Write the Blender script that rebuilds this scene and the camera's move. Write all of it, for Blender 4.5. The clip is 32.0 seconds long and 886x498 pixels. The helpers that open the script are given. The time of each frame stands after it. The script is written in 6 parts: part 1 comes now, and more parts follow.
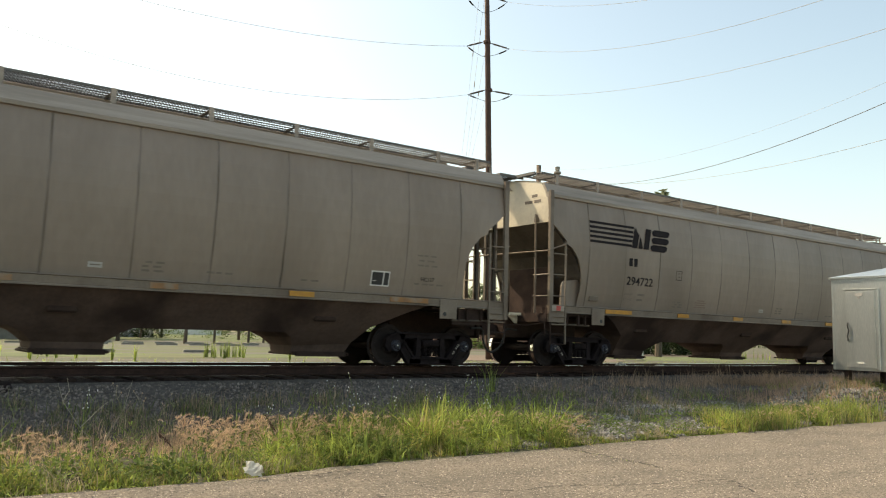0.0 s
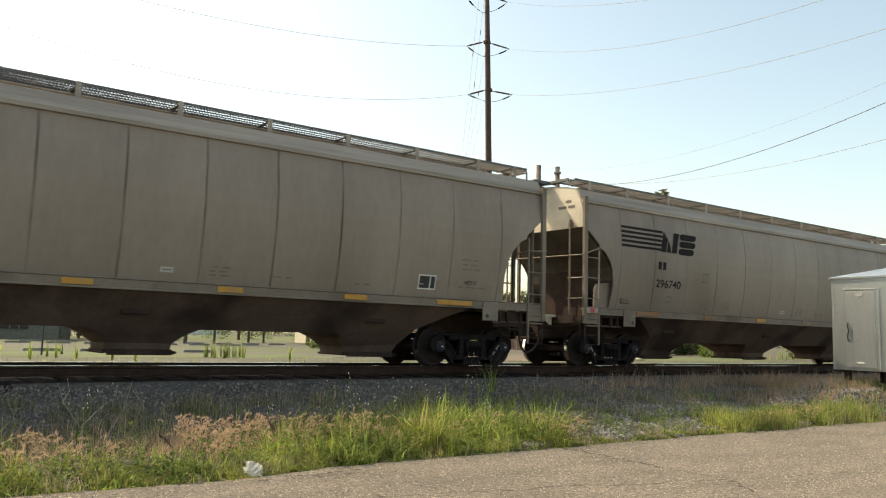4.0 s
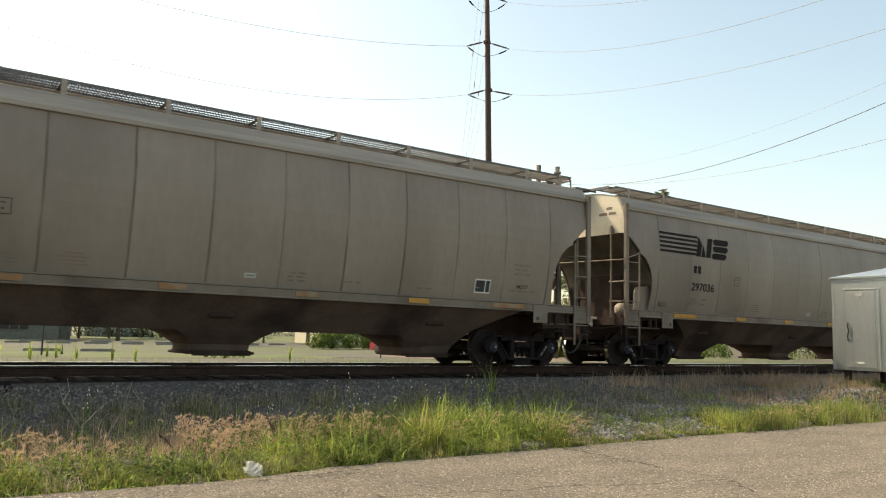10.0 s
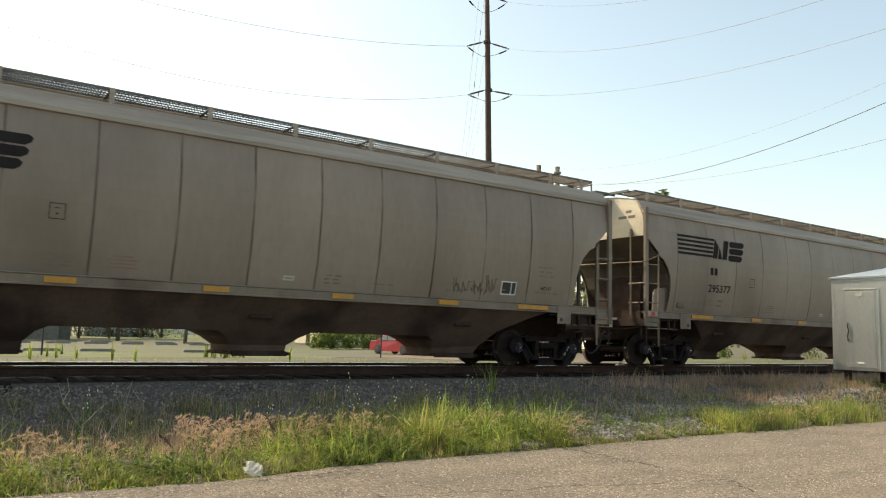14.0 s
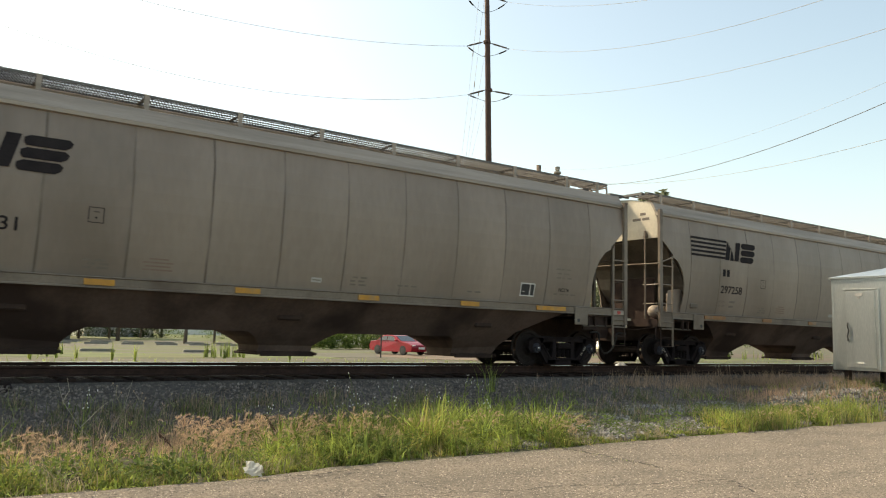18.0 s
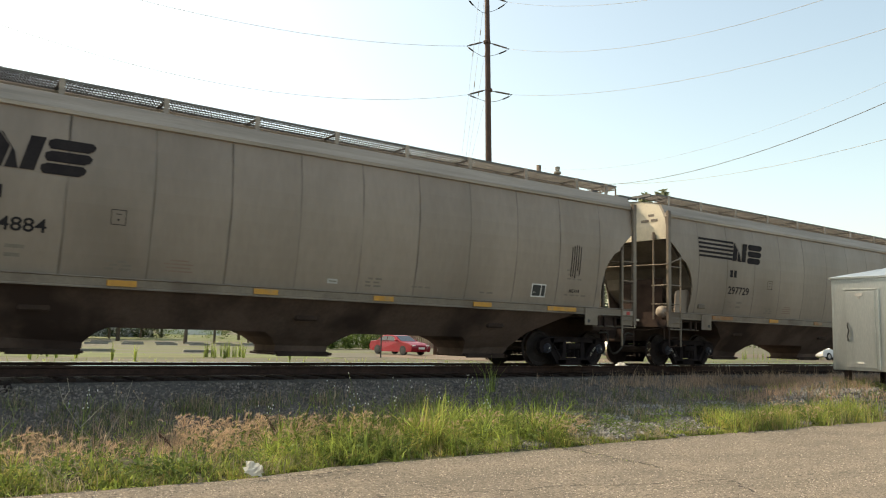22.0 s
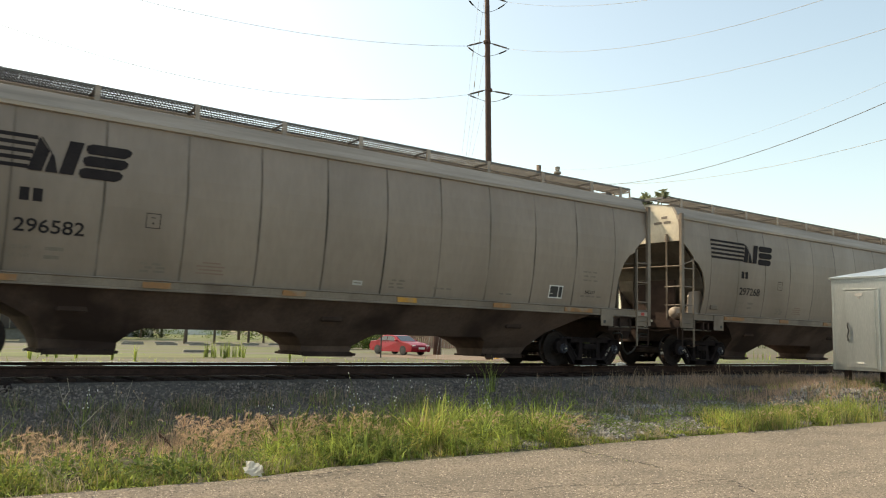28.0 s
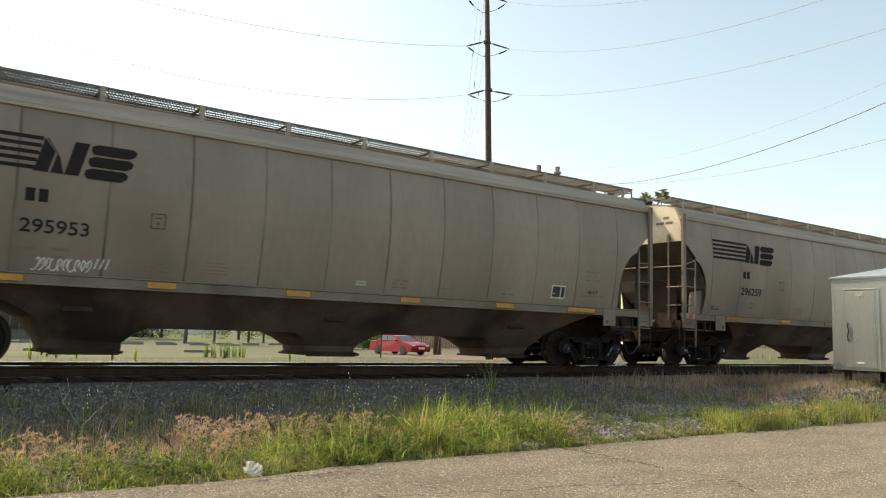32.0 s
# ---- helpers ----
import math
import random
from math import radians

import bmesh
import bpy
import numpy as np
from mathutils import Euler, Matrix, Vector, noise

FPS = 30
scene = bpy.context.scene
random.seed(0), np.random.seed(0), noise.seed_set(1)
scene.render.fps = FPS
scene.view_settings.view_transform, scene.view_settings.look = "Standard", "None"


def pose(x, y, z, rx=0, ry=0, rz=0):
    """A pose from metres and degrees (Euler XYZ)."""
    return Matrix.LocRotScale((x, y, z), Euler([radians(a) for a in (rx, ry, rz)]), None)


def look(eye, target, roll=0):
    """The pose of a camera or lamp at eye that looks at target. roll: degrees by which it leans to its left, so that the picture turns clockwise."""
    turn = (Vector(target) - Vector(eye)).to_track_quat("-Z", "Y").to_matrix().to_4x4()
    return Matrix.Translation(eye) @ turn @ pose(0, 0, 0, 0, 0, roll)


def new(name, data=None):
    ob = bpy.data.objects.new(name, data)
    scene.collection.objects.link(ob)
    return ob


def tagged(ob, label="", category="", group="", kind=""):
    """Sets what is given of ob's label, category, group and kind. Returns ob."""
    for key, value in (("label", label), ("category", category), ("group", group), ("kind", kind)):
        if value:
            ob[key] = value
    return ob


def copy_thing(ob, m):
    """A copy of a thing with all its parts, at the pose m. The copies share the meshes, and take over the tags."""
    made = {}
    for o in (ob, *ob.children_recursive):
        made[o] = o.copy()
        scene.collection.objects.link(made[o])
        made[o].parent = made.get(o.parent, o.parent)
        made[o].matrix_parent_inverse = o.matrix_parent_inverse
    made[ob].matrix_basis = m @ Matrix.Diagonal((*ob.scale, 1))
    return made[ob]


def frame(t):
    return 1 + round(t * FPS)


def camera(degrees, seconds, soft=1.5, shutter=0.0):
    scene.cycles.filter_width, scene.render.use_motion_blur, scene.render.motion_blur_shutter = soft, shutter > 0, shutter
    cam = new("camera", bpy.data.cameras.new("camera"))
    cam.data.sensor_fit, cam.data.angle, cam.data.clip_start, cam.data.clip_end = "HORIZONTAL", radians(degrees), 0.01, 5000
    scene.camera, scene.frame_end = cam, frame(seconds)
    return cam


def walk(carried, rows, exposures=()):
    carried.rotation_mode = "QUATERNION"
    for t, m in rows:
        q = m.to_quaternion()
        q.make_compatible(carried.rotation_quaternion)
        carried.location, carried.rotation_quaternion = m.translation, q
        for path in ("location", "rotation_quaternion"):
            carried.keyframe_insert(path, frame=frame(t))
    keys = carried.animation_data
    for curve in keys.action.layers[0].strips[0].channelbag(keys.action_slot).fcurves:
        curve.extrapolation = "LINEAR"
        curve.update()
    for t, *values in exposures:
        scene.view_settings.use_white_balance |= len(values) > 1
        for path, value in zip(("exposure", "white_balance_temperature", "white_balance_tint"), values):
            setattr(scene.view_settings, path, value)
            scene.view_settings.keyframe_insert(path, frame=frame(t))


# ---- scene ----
cam = camera(58.02, 32.0, soft=1.1, shutter=0.10)

# ---- camera: stands still on the verge of the road ----
EYE = Vector((0.0, -15.042, 0.633))
HEAD, TILT = radians(36.173), radians(6.257)
AIM = Vector((math.sin(HEAD) * math.cos(TILT), math.cos(HEAD) * math.cos(TILT), math.sin(TILT)))
STAND = look(EYE, EYE + AIM, 1.516)
walk(cam, [(0, STAND), (32, STAND)], exposures=((0, 0.41, 8350, 9.5), (32, 0.41, 8350, 9.5)))

# ---- world and sun ----
SUN_AZ, SUN_EL = radians(-27.0), radians(47.8)   # azimuth from +Y towards +X
world = bpy.data.worlds.new("sky")
scene.world = world
world.use_nodes = True
wn = world.node_tree
sky = wn.nodes.new("ShaderNodeTexSky")
sky.sky_type = 'NISHITA'
sky.sun_disc = False
sky.sun_elevation, sky.sun_rotation = SUN_EL, SUN_AZ
sky.dust_density, sky.air_density, sky.ozone_density = 2.3, 1.0, 0.6
wn.nodes["Background"].inputs["Strength"].default_value = 0.230
tone = wn.nodes.new("ShaderNodeMix")
tone.data_type, tone.blend_type = 'RGBA', 'MULTIPLY'
tone.inputs["Factor"].default_value, tone.inputs["B"].default_value = 1.0, (0.94, 0.985, 0.925, 1)
wn.links.new(sky.outputs["Color"], tone.inputs["A"])
wn.links.new(tone.outputs["Result"], wn.nodes["Background"].inputs["Color"])
sun = new("sun", bpy.data.lights.new("sun", 'SUN'))
sun.data.energy, sun.data.angle, sun.data.color = 3.6, radians(0.55), (1.0, 0.915, 0.80)
SUN_TO = Vector((-math.sin(SUN_AZ) * math.cos(SUN_EL), -math.cos(SUN_AZ) * math.cos(SUN_EL), -math.sin(SUN_EL)))
sun.matrix_world = look((-40, 60, 60), Vector((-40, 60, 60)) + SUN_TO)


# ---- materials ----
def mat(name, a, b=None, rough=0.7, metal=0.0, scale=4.0, fine=40.0, bump=0.15, mix=1.0, c=None, cscale=0.8, cmin=0.5, cmax=0.7,
        stretch=(1, 1, 1), coords="Object", island=0.0, rnd=0.0, spec=0.5, lo=0.3, hi=0.7):
    """A surface of two noise-mixed colours, an optional stain colour, fine relief, and some variation from piece to piece."""
    m = bpy.data.materials.new(name)
    m.use_nodes = True
    nt = m.node_tree
    N, K = nt.nodes, nt.links
    bs = N["Principled BSDF"]
    b = b or tuple(v * 0.8 for v in a)
    tc = N.new("ShaderNodeTexCoord")
    mp = N.new("ShaderNodeMapping")
    mp.inputs["Scale"].default_value = stretch
    K.new(tc.outputs[coords], mp.inputs["Vector"])
    n1 = N.new("ShaderNodeTexNoise")
    n1.inputs["Scale"].default_value, n1.inputs["Detail"].default_value = scale, 6
    n2 = N.new("ShaderNodeTexNoise")
    n2.inputs["Scale"].default_value, n2.inputs["Detail"].default_value = fine, 3
    for n in (n1, n2):
        K.new(mp.outputs["Vector"], n.inputs["Vector"])
    add = N.new("ShaderNodeMath")
    add.operation = 'ADD'
    half = N.new("ShaderNodeMath")
    half.operation = 'MULTIPLY_ADD'
    half.inputs[1].default_value, half.inputs[2].default_value = 0.6, -0.3
    K.new(n2.outputs["Fac"], half.inputs[0])
    K.new(n1.outputs["Fac"], add.inputs[0])
    K.new(half.outputs[0], add.inputs[1])
    r1 = N.new("ShaderNodeMapRange")
    r1.inputs["From Min"].default_value, r1.inputs["From Max"].default_value = lo, hi
    r1.inputs["To Max"].default_value = mix
    K.new(add.outputs[0], r1.inputs["Value"])
    mx = N.new("ShaderNodeMix")
    mx.data_type = 'RGBA'
    mx.inputs["A"].default_value, mx.inputs["B"].default_value = (*a, 1), (*b, 1)
    K.new(r1.outputs[0], mx.inputs["Factor"])
    col = mx.outputs["Result"]
    if c:
        n3 = N.new("ShaderNodeTexNoise")
        n3.inputs["Scale"].default_value, n3.inputs["Detail"].default_value = cscale, 5
        K.new(mp.outputs["Vector"], n3.inputs["Vector"])
        r3 = N.new("ShaderNodeMapRange")
        r3.inputs["From Min"].default_value, r3.inputs["From Max"].default_value = cmin, cmax
        K.new(n3.outputs["Fac"], r3.inputs["Value"])
        m3 = N.new("ShaderNodeMix")
        m3.data_type = 'RGBA'
        m3.inputs["B"].default_value = (*c, 1)
        K.new(r3.outputs[0], m3.inputs["Factor"])
        K.new(col, m3.inputs["A"])
        col = m3.outputs["Result"]
    if island or rnd:
        src = N.new("ShaderNodeNewGeometry").outputs["Random Per Island"] if island else N.new("ShaderNodeObjectInfo").outputs["Random"]
        hs = N.new("ShaderNodeHueSaturation")
        rr = N.new("ShaderNodeMapRange")
        w = island or rnd
        rr.inputs["To Min"].default_value, rr.inputs["To Max"].default_value = 1 - w, 1 + w
        K.new(src, rr.inputs["Value"])
        K.new(rr.outputs[0], hs.inputs["Value"])
        K.new(col, hs.inputs["Color"])
        col = hs.outputs["Color"]
    K.new(col, bs.inputs["Base Color"])
    rg = N.new("ShaderNodeMapRange")
    rg.inputs["To Min"].default_value, rg.inputs["To Max"].default_value = max(rough - 0.12, 0.03), min(rough + 0.12, 1)
    K.new(n1.outputs["Fac"], rg.inputs["Value"])
    K.new(rg.outputs[0], bs.inputs["Roughness"])
    bs.inputs["Metallic"].default_value = metal
    bs.inputs["Specular IOR Level"].default_value = spec
    if bump:
        bp = N.new("ShaderNodeBump")
        bp.inputs["Strength"].default_value, bp.inputs["Distance"].default_value = bump, 0.02
        K.new(add.outputs[0], bp.inputs["Height"])
        K.new(bp.outputs["Normal"], bs.inputs["Normal"])
    return m


def leafmat(name, a, b, thru=0.35, rnd=0.35):
    """Thin leaves or blades: they also let light through."""
    m = mat(name, a, b, rough=0.6, scale=0.9, fine=9, bump=0, island=rnd, spec=0.25)
    nt = m.node_tree
    bs, out = nt.nodes["Principled BSDF"], nt.nodes["Material Output"]
    tl = nt.nodes.new("ShaderNodeBsdfTranslucent")
    src = bs.inputs["Base Color"].links[0].from_socket
    nt.links.new(src, tl.inputs["Color"])
    ms = nt.nodes.new("ShaderNodeMixShader")
    ms.inputs[0].default_value = thru
    nt.links.new(bs.outputs[0], ms.inputs[1])
    nt.links.new(tl.outputs[0], ms.inputs[2])
    nt.links.new(ms.outputs[0], out.inputs["Surface"])
    return m


GREY = mat("hopper_paint", (0.294, 0.230, 0.183), (0.238, 0.186, 0.147), rnd=0.07, rough=0.5, scale=0.6, fine=9, bump=0.03, mix=0.9, c=(0.172, 0.130, 0.098), cscale=0.55, cmin=0.50, cmax=0.80, stretch=(1, 1, 0.35))
# Same paint made darker: dirt, plus the shade of the car ends put in.
GREYDIRT_SHADED = mat("hopper_paint_dirty_shaded", (0.15, 0.125, 0.098), (0.085, 0.068, 0.054), rough=0.8, scale=1.2, fine=20, bump=0.08, c=(0.05, 0.04, 0.032), cscale=0.9, cmin=0.45, cmax=0.7)
GRATE = mat("galvanised_grating", (0.145, 0.143, 0.137), (0.095, 0.094, 0.090), rough=0.7, scale=3, bump=0.1)
SILLP = mat("sill_paint", (0.225, 0.178, 0.135), (0.165, 0.128, 0.098), rnd=0.05, rough=0.6, scale=1.3, fine=22, bump=0.06, c=(0.12, 0.085, 0.062), cscale=1.1, cmin=0.5, cmax=0.72)
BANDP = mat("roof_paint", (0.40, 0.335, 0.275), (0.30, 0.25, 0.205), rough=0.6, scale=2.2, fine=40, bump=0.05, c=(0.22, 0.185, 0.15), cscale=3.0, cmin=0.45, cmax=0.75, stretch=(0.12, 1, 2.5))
# Far paler than the side paint: sunlight on the ends is in the colour.
SUNLIT_END = mat("sunlit_end_paint", (0.74, 0.67, 0.53), (0.62, 0.55, 0.43), rough=0.5, scale=1.1, fine=25, bump=0.05, c=(0.42, 0.38, 0.31), cscale=1.2, cmin=0.5, cmax=0.75)
SEAM = mat("card_grime", (0.10, 0.078, 0.06), (0.19, 0.15, 0.115), rough=0.85, scale=1.6, fine=14, bump=0.1)


def streakmat(name, a, b):
    """A soft-edged, broken vertical streak of grime, 12 cm wide at most, over the paint of the sheet behind it."""
    m = mat(name, a, b, rough=0.85, scale=2.0, fine=14, bump=0.05)
    nt = m.node_tree
    N, K = nt.nodes, nt.links

    def calc(op, p, q=None, r=None):
        n = N.new("ShaderNodeMath")
        n.operation = op
        for i, v in enumerate((p, q, r)):
            if v is not None:
                if isinstance(v, (int, float)):
                    n.inputs[i].default_value = v
                else:
                    K.new(v, n.inputs[i])
        return n.outputs[0]
    tc = N.new("ShaderNodeTexCoord")
    info = N.new("ShaderNodeObjectInfo")
    sep = N.new("ShaderNodeSeparateXYZ")
    K.new(tc.outputs["Object"], sep.inputs[0])
    mp = N.new("ShaderNodeCombineXYZ")
    K.new(calc('MULTIPLY', info.outputs["Random"], 90.0), mp.inputs["X"])
    K.new(calc('MULTIPLY', sep.outputs["Z"], 1.0), mp.inputs["Z"])
    wav = N.new("ShaderNodeTexNoise")
    wav.inputs["Scale"].default_value, wav.inputs["Detail"].default_value = 1.3, 5
    K.new(mp.outputs[0], wav.inputs["Vector"])
    off = calc('MULTIPLY_ADD', wav.outputs["Fac"], 0.05, -0.025)
    d = calc('ABSOLUTE', calc('SUBTRACT', sep.outputs["X"], off))
    core = N.new("ShaderNodeMapRange")
    core.interpolation_type = 'SMOOTHSTEP'
    core.inputs["From Min"].default_value, core.inputs["From Max"].default_value = 0.032, 0.004
    K.new(d, core.inputs["Value"])
    mp2 = N.new("ShaderNodeCombineXYZ")
    K.new(calc('MULTIPLY_ADD', info.outputs["Random"], 50.0, 7.0), mp2.inputs["X"])
    K.new(sep.outputs["Z"], mp2.inputs["Z"])
    brk = N.new("ShaderNodeTexNoise")
    brk.inputs["Scale"].default_value, brk.inputs["Detail"].default_value = 0.9, 6
    K.new(mp2.outputs[0], brk.inputs["Vector"])
    gap = N.new("ShaderNodeMapRange")
    gap.inputs["From Min"].default_value, gap.inputs["From Max"].default_value = 0.30, 0.68
    K.new(brk.outputs["Fac"], gap.inputs["Value"])
    wear = N.new("ShaderNodeSeparateColor")
    K.new(info.outputs["Color"], wear.inputs[0])
    fac = calc('MULTIPLY', calc('MULTIPLY', core.outputs[0], gap.outputs[0]), calc('MULTIPLY', wear.outputs[0], calc('MULTIPLY_ADD', info.outputs["Random"], 0.5, 0.5)))
    clear = N.new("ShaderNodeBsdfTransparent")
    ms = N.new("ShaderNodeMixShader")
    K.new(fac, ms.inputs[0])
    K.new(clear.outputs[0], ms.inputs[1])
    K.new(N["Principled BSDF"].outputs[0], ms.inputs[2])
    K.new(ms.outputs[0], N["Material Output"].inputs["Surface"])
    return m


WELDGRIME = streakmat("weld_grime", (0.055, 0.042, 0.032), (0.10, 0.078, 0.06))
# Grime, with the shade below the sill put into the darker colour.
HOPDIRT_SHADED = mat("hopper_grime_shaded", (0.152, 0.105, 0.089), (0.105, 0.073, 0.062), rough=0.85, scale=1.1, fine=16, bump=0.08, spec=0.2, c=(0.056, 0.037, 0.033), cscale=0.7, cmin=0.46, cmax=0.62, stretch=(1, 1, 0.5))
CAPS = mat("bearing_cap", (0.048, 0.050, 0.066), (0.026, 0.026, 0.034), rough=0.7, metal=0.0, scale=9, bump=0.1, spec=0.3)
RUST = mat("underframe_rust", (0.066, 0.044, 0.037), (0.038, 0.026, 0.023), spec=0.15, rough=0.9, scale=3, bump=0.2)
BOGIE = mat("bogie_grime", (0.027, 0.0205, 0.0215), (0.014, 0.0108, 0.0112), rough=0.95, scale=4, bump=0.2, spec=0.10)
STEEL = mat("wheel_steel", (0.040, 0.031, 0.030), (0.024, 0.019, 0.018), rough=0.85, spec=0.15, scale=4, bump=0.1)
TREAD = mat("polished_steel", (0.80, 0.78, 0.75), (0.68, 0.66, 0.63), rough=0.16, metal=1.0, scale=5, bump=0)
INK = mat("logo_paint", (0.022, 0.018, 0.020), (0.034, 0.029, 0.029), rough=0.88, scale=3, bump=0.02, spec=0.1)
REDST = mat("red_stencil", (0.225, 0.145, 0.11), (0.25, 0.18, 0.14), rough=0.7, scale=8, bump=0)
FADED = mat("faded_stencil", (0.155, 0.130, 0.105), (0.21, 0.172, 0.138), rough=0.7, scale=8, bump=0)
PALEST = mat("pale_stencil", (0.36, 0.34, 0.31), (0.25, 0.235, 0.215), rough=0.7, scale=8, bump=0)
YELLOW = mat("reflector_yellow", (0.58, 0.26, 0.02), (0.44, 0.20, 0.03), rough=0.45, scale=5, bump=0.03, c=(0.3, 0.2, 0.1), cscale=3, cmin=0.55, cmax=0.75)
ORANGE = mat("reflector_faded", (0.34, 0.15, 0.045), (0.25, 0.125, 0.055), rough=0.6, scale=5, bump=0.03, c=(0.27, 0.22, 0.16), cscale=3, cmin=0.5, cmax=0.7)
WHITE = mat("white_paint", (0.75, 0.74, 0.70), (0.62, 0.6, 0.56), rough=0.55, scale=6, bump=0.03)
PLATE = mat("worn_white_plate", (0.48, 0.46, 0.42), (0.38, 0.36, 0.33), rough=0.6, scale=6, bump=0.03)
BLACK = mat("black_plate", (0.02, 0.02, 0.022), (0.03, 0.03, 0.032), rough=0.5, bump=0.02)
REDP = mat("red_plate", (0.55, 0.05, 0.04), (0.42, 0.04, 0.03), rough=0.45, bump=0.02)
RUBBER = mat("hose_rubber", (0.02, 0.02, 0.02), (0.03, 0.03, 0.03), rough=0.6, bump=0.05)
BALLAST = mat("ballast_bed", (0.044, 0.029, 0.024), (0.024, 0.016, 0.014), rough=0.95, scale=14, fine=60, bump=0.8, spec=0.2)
STONE = mat("ballast_stone", (0.26, 0.217, 0.19), (0.105, 0.088, 0.077), rough=0.9, scale=9, fine=50, bump=0.3, island=0.45)
GRAVEL = mat("fine_gravel", (0.135, 0.116, 0.099), (0.062, 0.053, 0.046), rough=0.95, scale=11, fine=60, bump=0.8)
APRON = mat("apron_stone", (0.31, 0.295, 0.275), (0.17, 0.16, 0.15), rough=0.85, scale=9, fine=50, bump=0.2, island=0.6)
APRONBED = mat("apron_bed", (0.09, 0.085, 0.076), (0.045, 0.042, 0.038), rough=0.95, scale=11, fine=60, bump=0.8)
SOIL = mat("verge_soil", (0.115, 0.098, 0.070), (0.066, 0.060, 0.040), rough=0.95, scale=1.5, fine=30, bump=0.6, c=(0.060, 0.066, 0.026), cscale=0.35, cmin=0.42, cmax=0.6)
ASPHALT = mat("worn_asphalt", (0.275, 0.232, 0.180), (0.060, 0.050, 0.040), rough=0.95, scale=45, fine=110, bump=0.7, lo=0.38, hi=0.68, c=(0.100, 0.086, 0.068), cscale=1.1, cmin=0.42, cmax=0.82, stretch=(0.6, 1.3, 1))
GRIT = mat("asphalt_grit", (0.40, 0.345, 0.275), (0.12, 0.102, 0.082), rough=0.9, scale=30, fine=90, bump=0.1, island=0.7)
WOODTIE = mat("creosoted_wood", (0.042, 0.027, 0.022), (0.025, 0.017, 0.014), rough=0.95, spec=0.15, scale=3, fine=30, bump=0.4, stretch=(6, 1, 6), rnd=0.2)
RAILSIDE = mat("rail_rust", (0.060, 0.034, 0.027), (0.034, 0.021, 0.018), spec=0.15, rough=0.95, scale=6, bump=0.15)
ALU = mat("brushed_aluminium", (0.70, 0.715, 0.68), (0.54, 0.565, 0.545), rough=0.32, metal=0.8, scale=0.9, fine=60, bump=0.03, stretch=(1, 1, 0.15), c=(0.36, 0.385, 0.37), cscale=1.6, cmin=0.52, cmax=0.8)
POLEST = mat("weathering_steel", (0.095, 0.05, 0.036), (0.06, 0.035, 0.028), rough=0.8, scale=2.5, bump=0.1)
GRASSA = leafmat("grass_green", (0.41, 0.48, 0.12), (0.14, 0.195, 0.054), 0.52, 0.6)
GRASSY = leafmat("grass_yellow_green", (0.54, 0.48, 0.17), (0.30, 0.27, 0.09), 0.5, 0.5)
GRASSE = leafmat("weed_grey_green", (0.25, 0.26, 0.125), (0.13, 0.14, 0.07), 0.4, 0.5)
GRASSB = leafmat("grass_dry", (0.47, 0.39, 0.26), (0.30, 0.26, 0.15), 0.35)
GRASSC = leafmat("seed_heads", (0.74, 0.54, 0.37), (0.56, 0.41, 0.28), 0.45)
GRASSD = leafmat("rusty_grass", (0.54, 0.375, 0.27), (0.36, 0.26, 0.18), 0.4)


LEAF = leafmat("tree_leaves", (0.22, 0.245, 0.15), (0.13, 0.155, 0.088), 0.55)
HEDGE = leafmat("hedge_leaves", (0.075, 0.10, 0.035), (0.045, 0.06, 0.022), 0.3)
LEAFB = leafmat("bush_leaves", (0.20, 0.27, 0.065), (0.075, 0.115, 0.030), 0.4)
BARK = mat("bark", (0.12, 0.09, 0.065), (0.07, 0.055, 0.04), rough=0.95, scale=4, bump=0.5, stretch=(3, 3, 0.6))
WOODPOLE = mat("pole_wood", (0.17, 0.13, 0.10), (0.11, 0.085, 0.065), rough=0.9, scale=2, bump=0.3, stretch=(4, 4, 0.4))
WIRE = mat("wire_metal", (0.34, 0.33, 0.31), (0.27, 0.26, 0.245), rough=0.6, metal=0.0, bump=0)
CABLE = mat("service_cable", (0.10, 0.10, 0.10), (0.07, 0.07, 0.07), rough=0.7, bump=0)
STONEWALL = mat("church_stone", (0.20, 0.185, 0.15), (0.14, 0.13, 0.105), rough=0.9, scale=3, bump=0.3)
SLATE = mat("slate_roof", (0.12, 0.115, 0.095), (0.08, 0.077, 0.065), rough=0.75, scale=2.5, fine=30, bump=0.3)
CREAM = mat("cream_siding", (0.68, 0.62, 0.48), (0.60, 0.54, 0.42), rough=0.8, scale=1, bump=0.1)
REDROOF = mat("brown_shingles", (0.22, 0.13, 0.095), (0.15, 0.09, 0.07), rough=0.9, scale=3, bump=0.3)
GLASS = mat("dark_glass", (0.03, 0.035, 0.04), (0.02, 0.025, 0.03), rough=0.08, bump=0, spec=0.7)
LOT = mat("lot_surface", (0.112, 0.104, 0.080), (0.080, 0.076, 0.056), rough=0.95, scale=2, fine=40, bump=0.3, c=(0.085, 0.100, 0.034), cscale=0.35, cmin=0.46, cmax=0.60, stretch=(0.12, 0.7, 1))
DIRT = mat("sandy_dirt", (0.175, 0.125, 0.088), (0.125, 0.090, 0.064), rough=0.95, scale=1.5, fine=35, bump=0.4, c=(0.09, 0.085, 0.045), cscale=0.5, cmin=0.55, cmax=0.7)
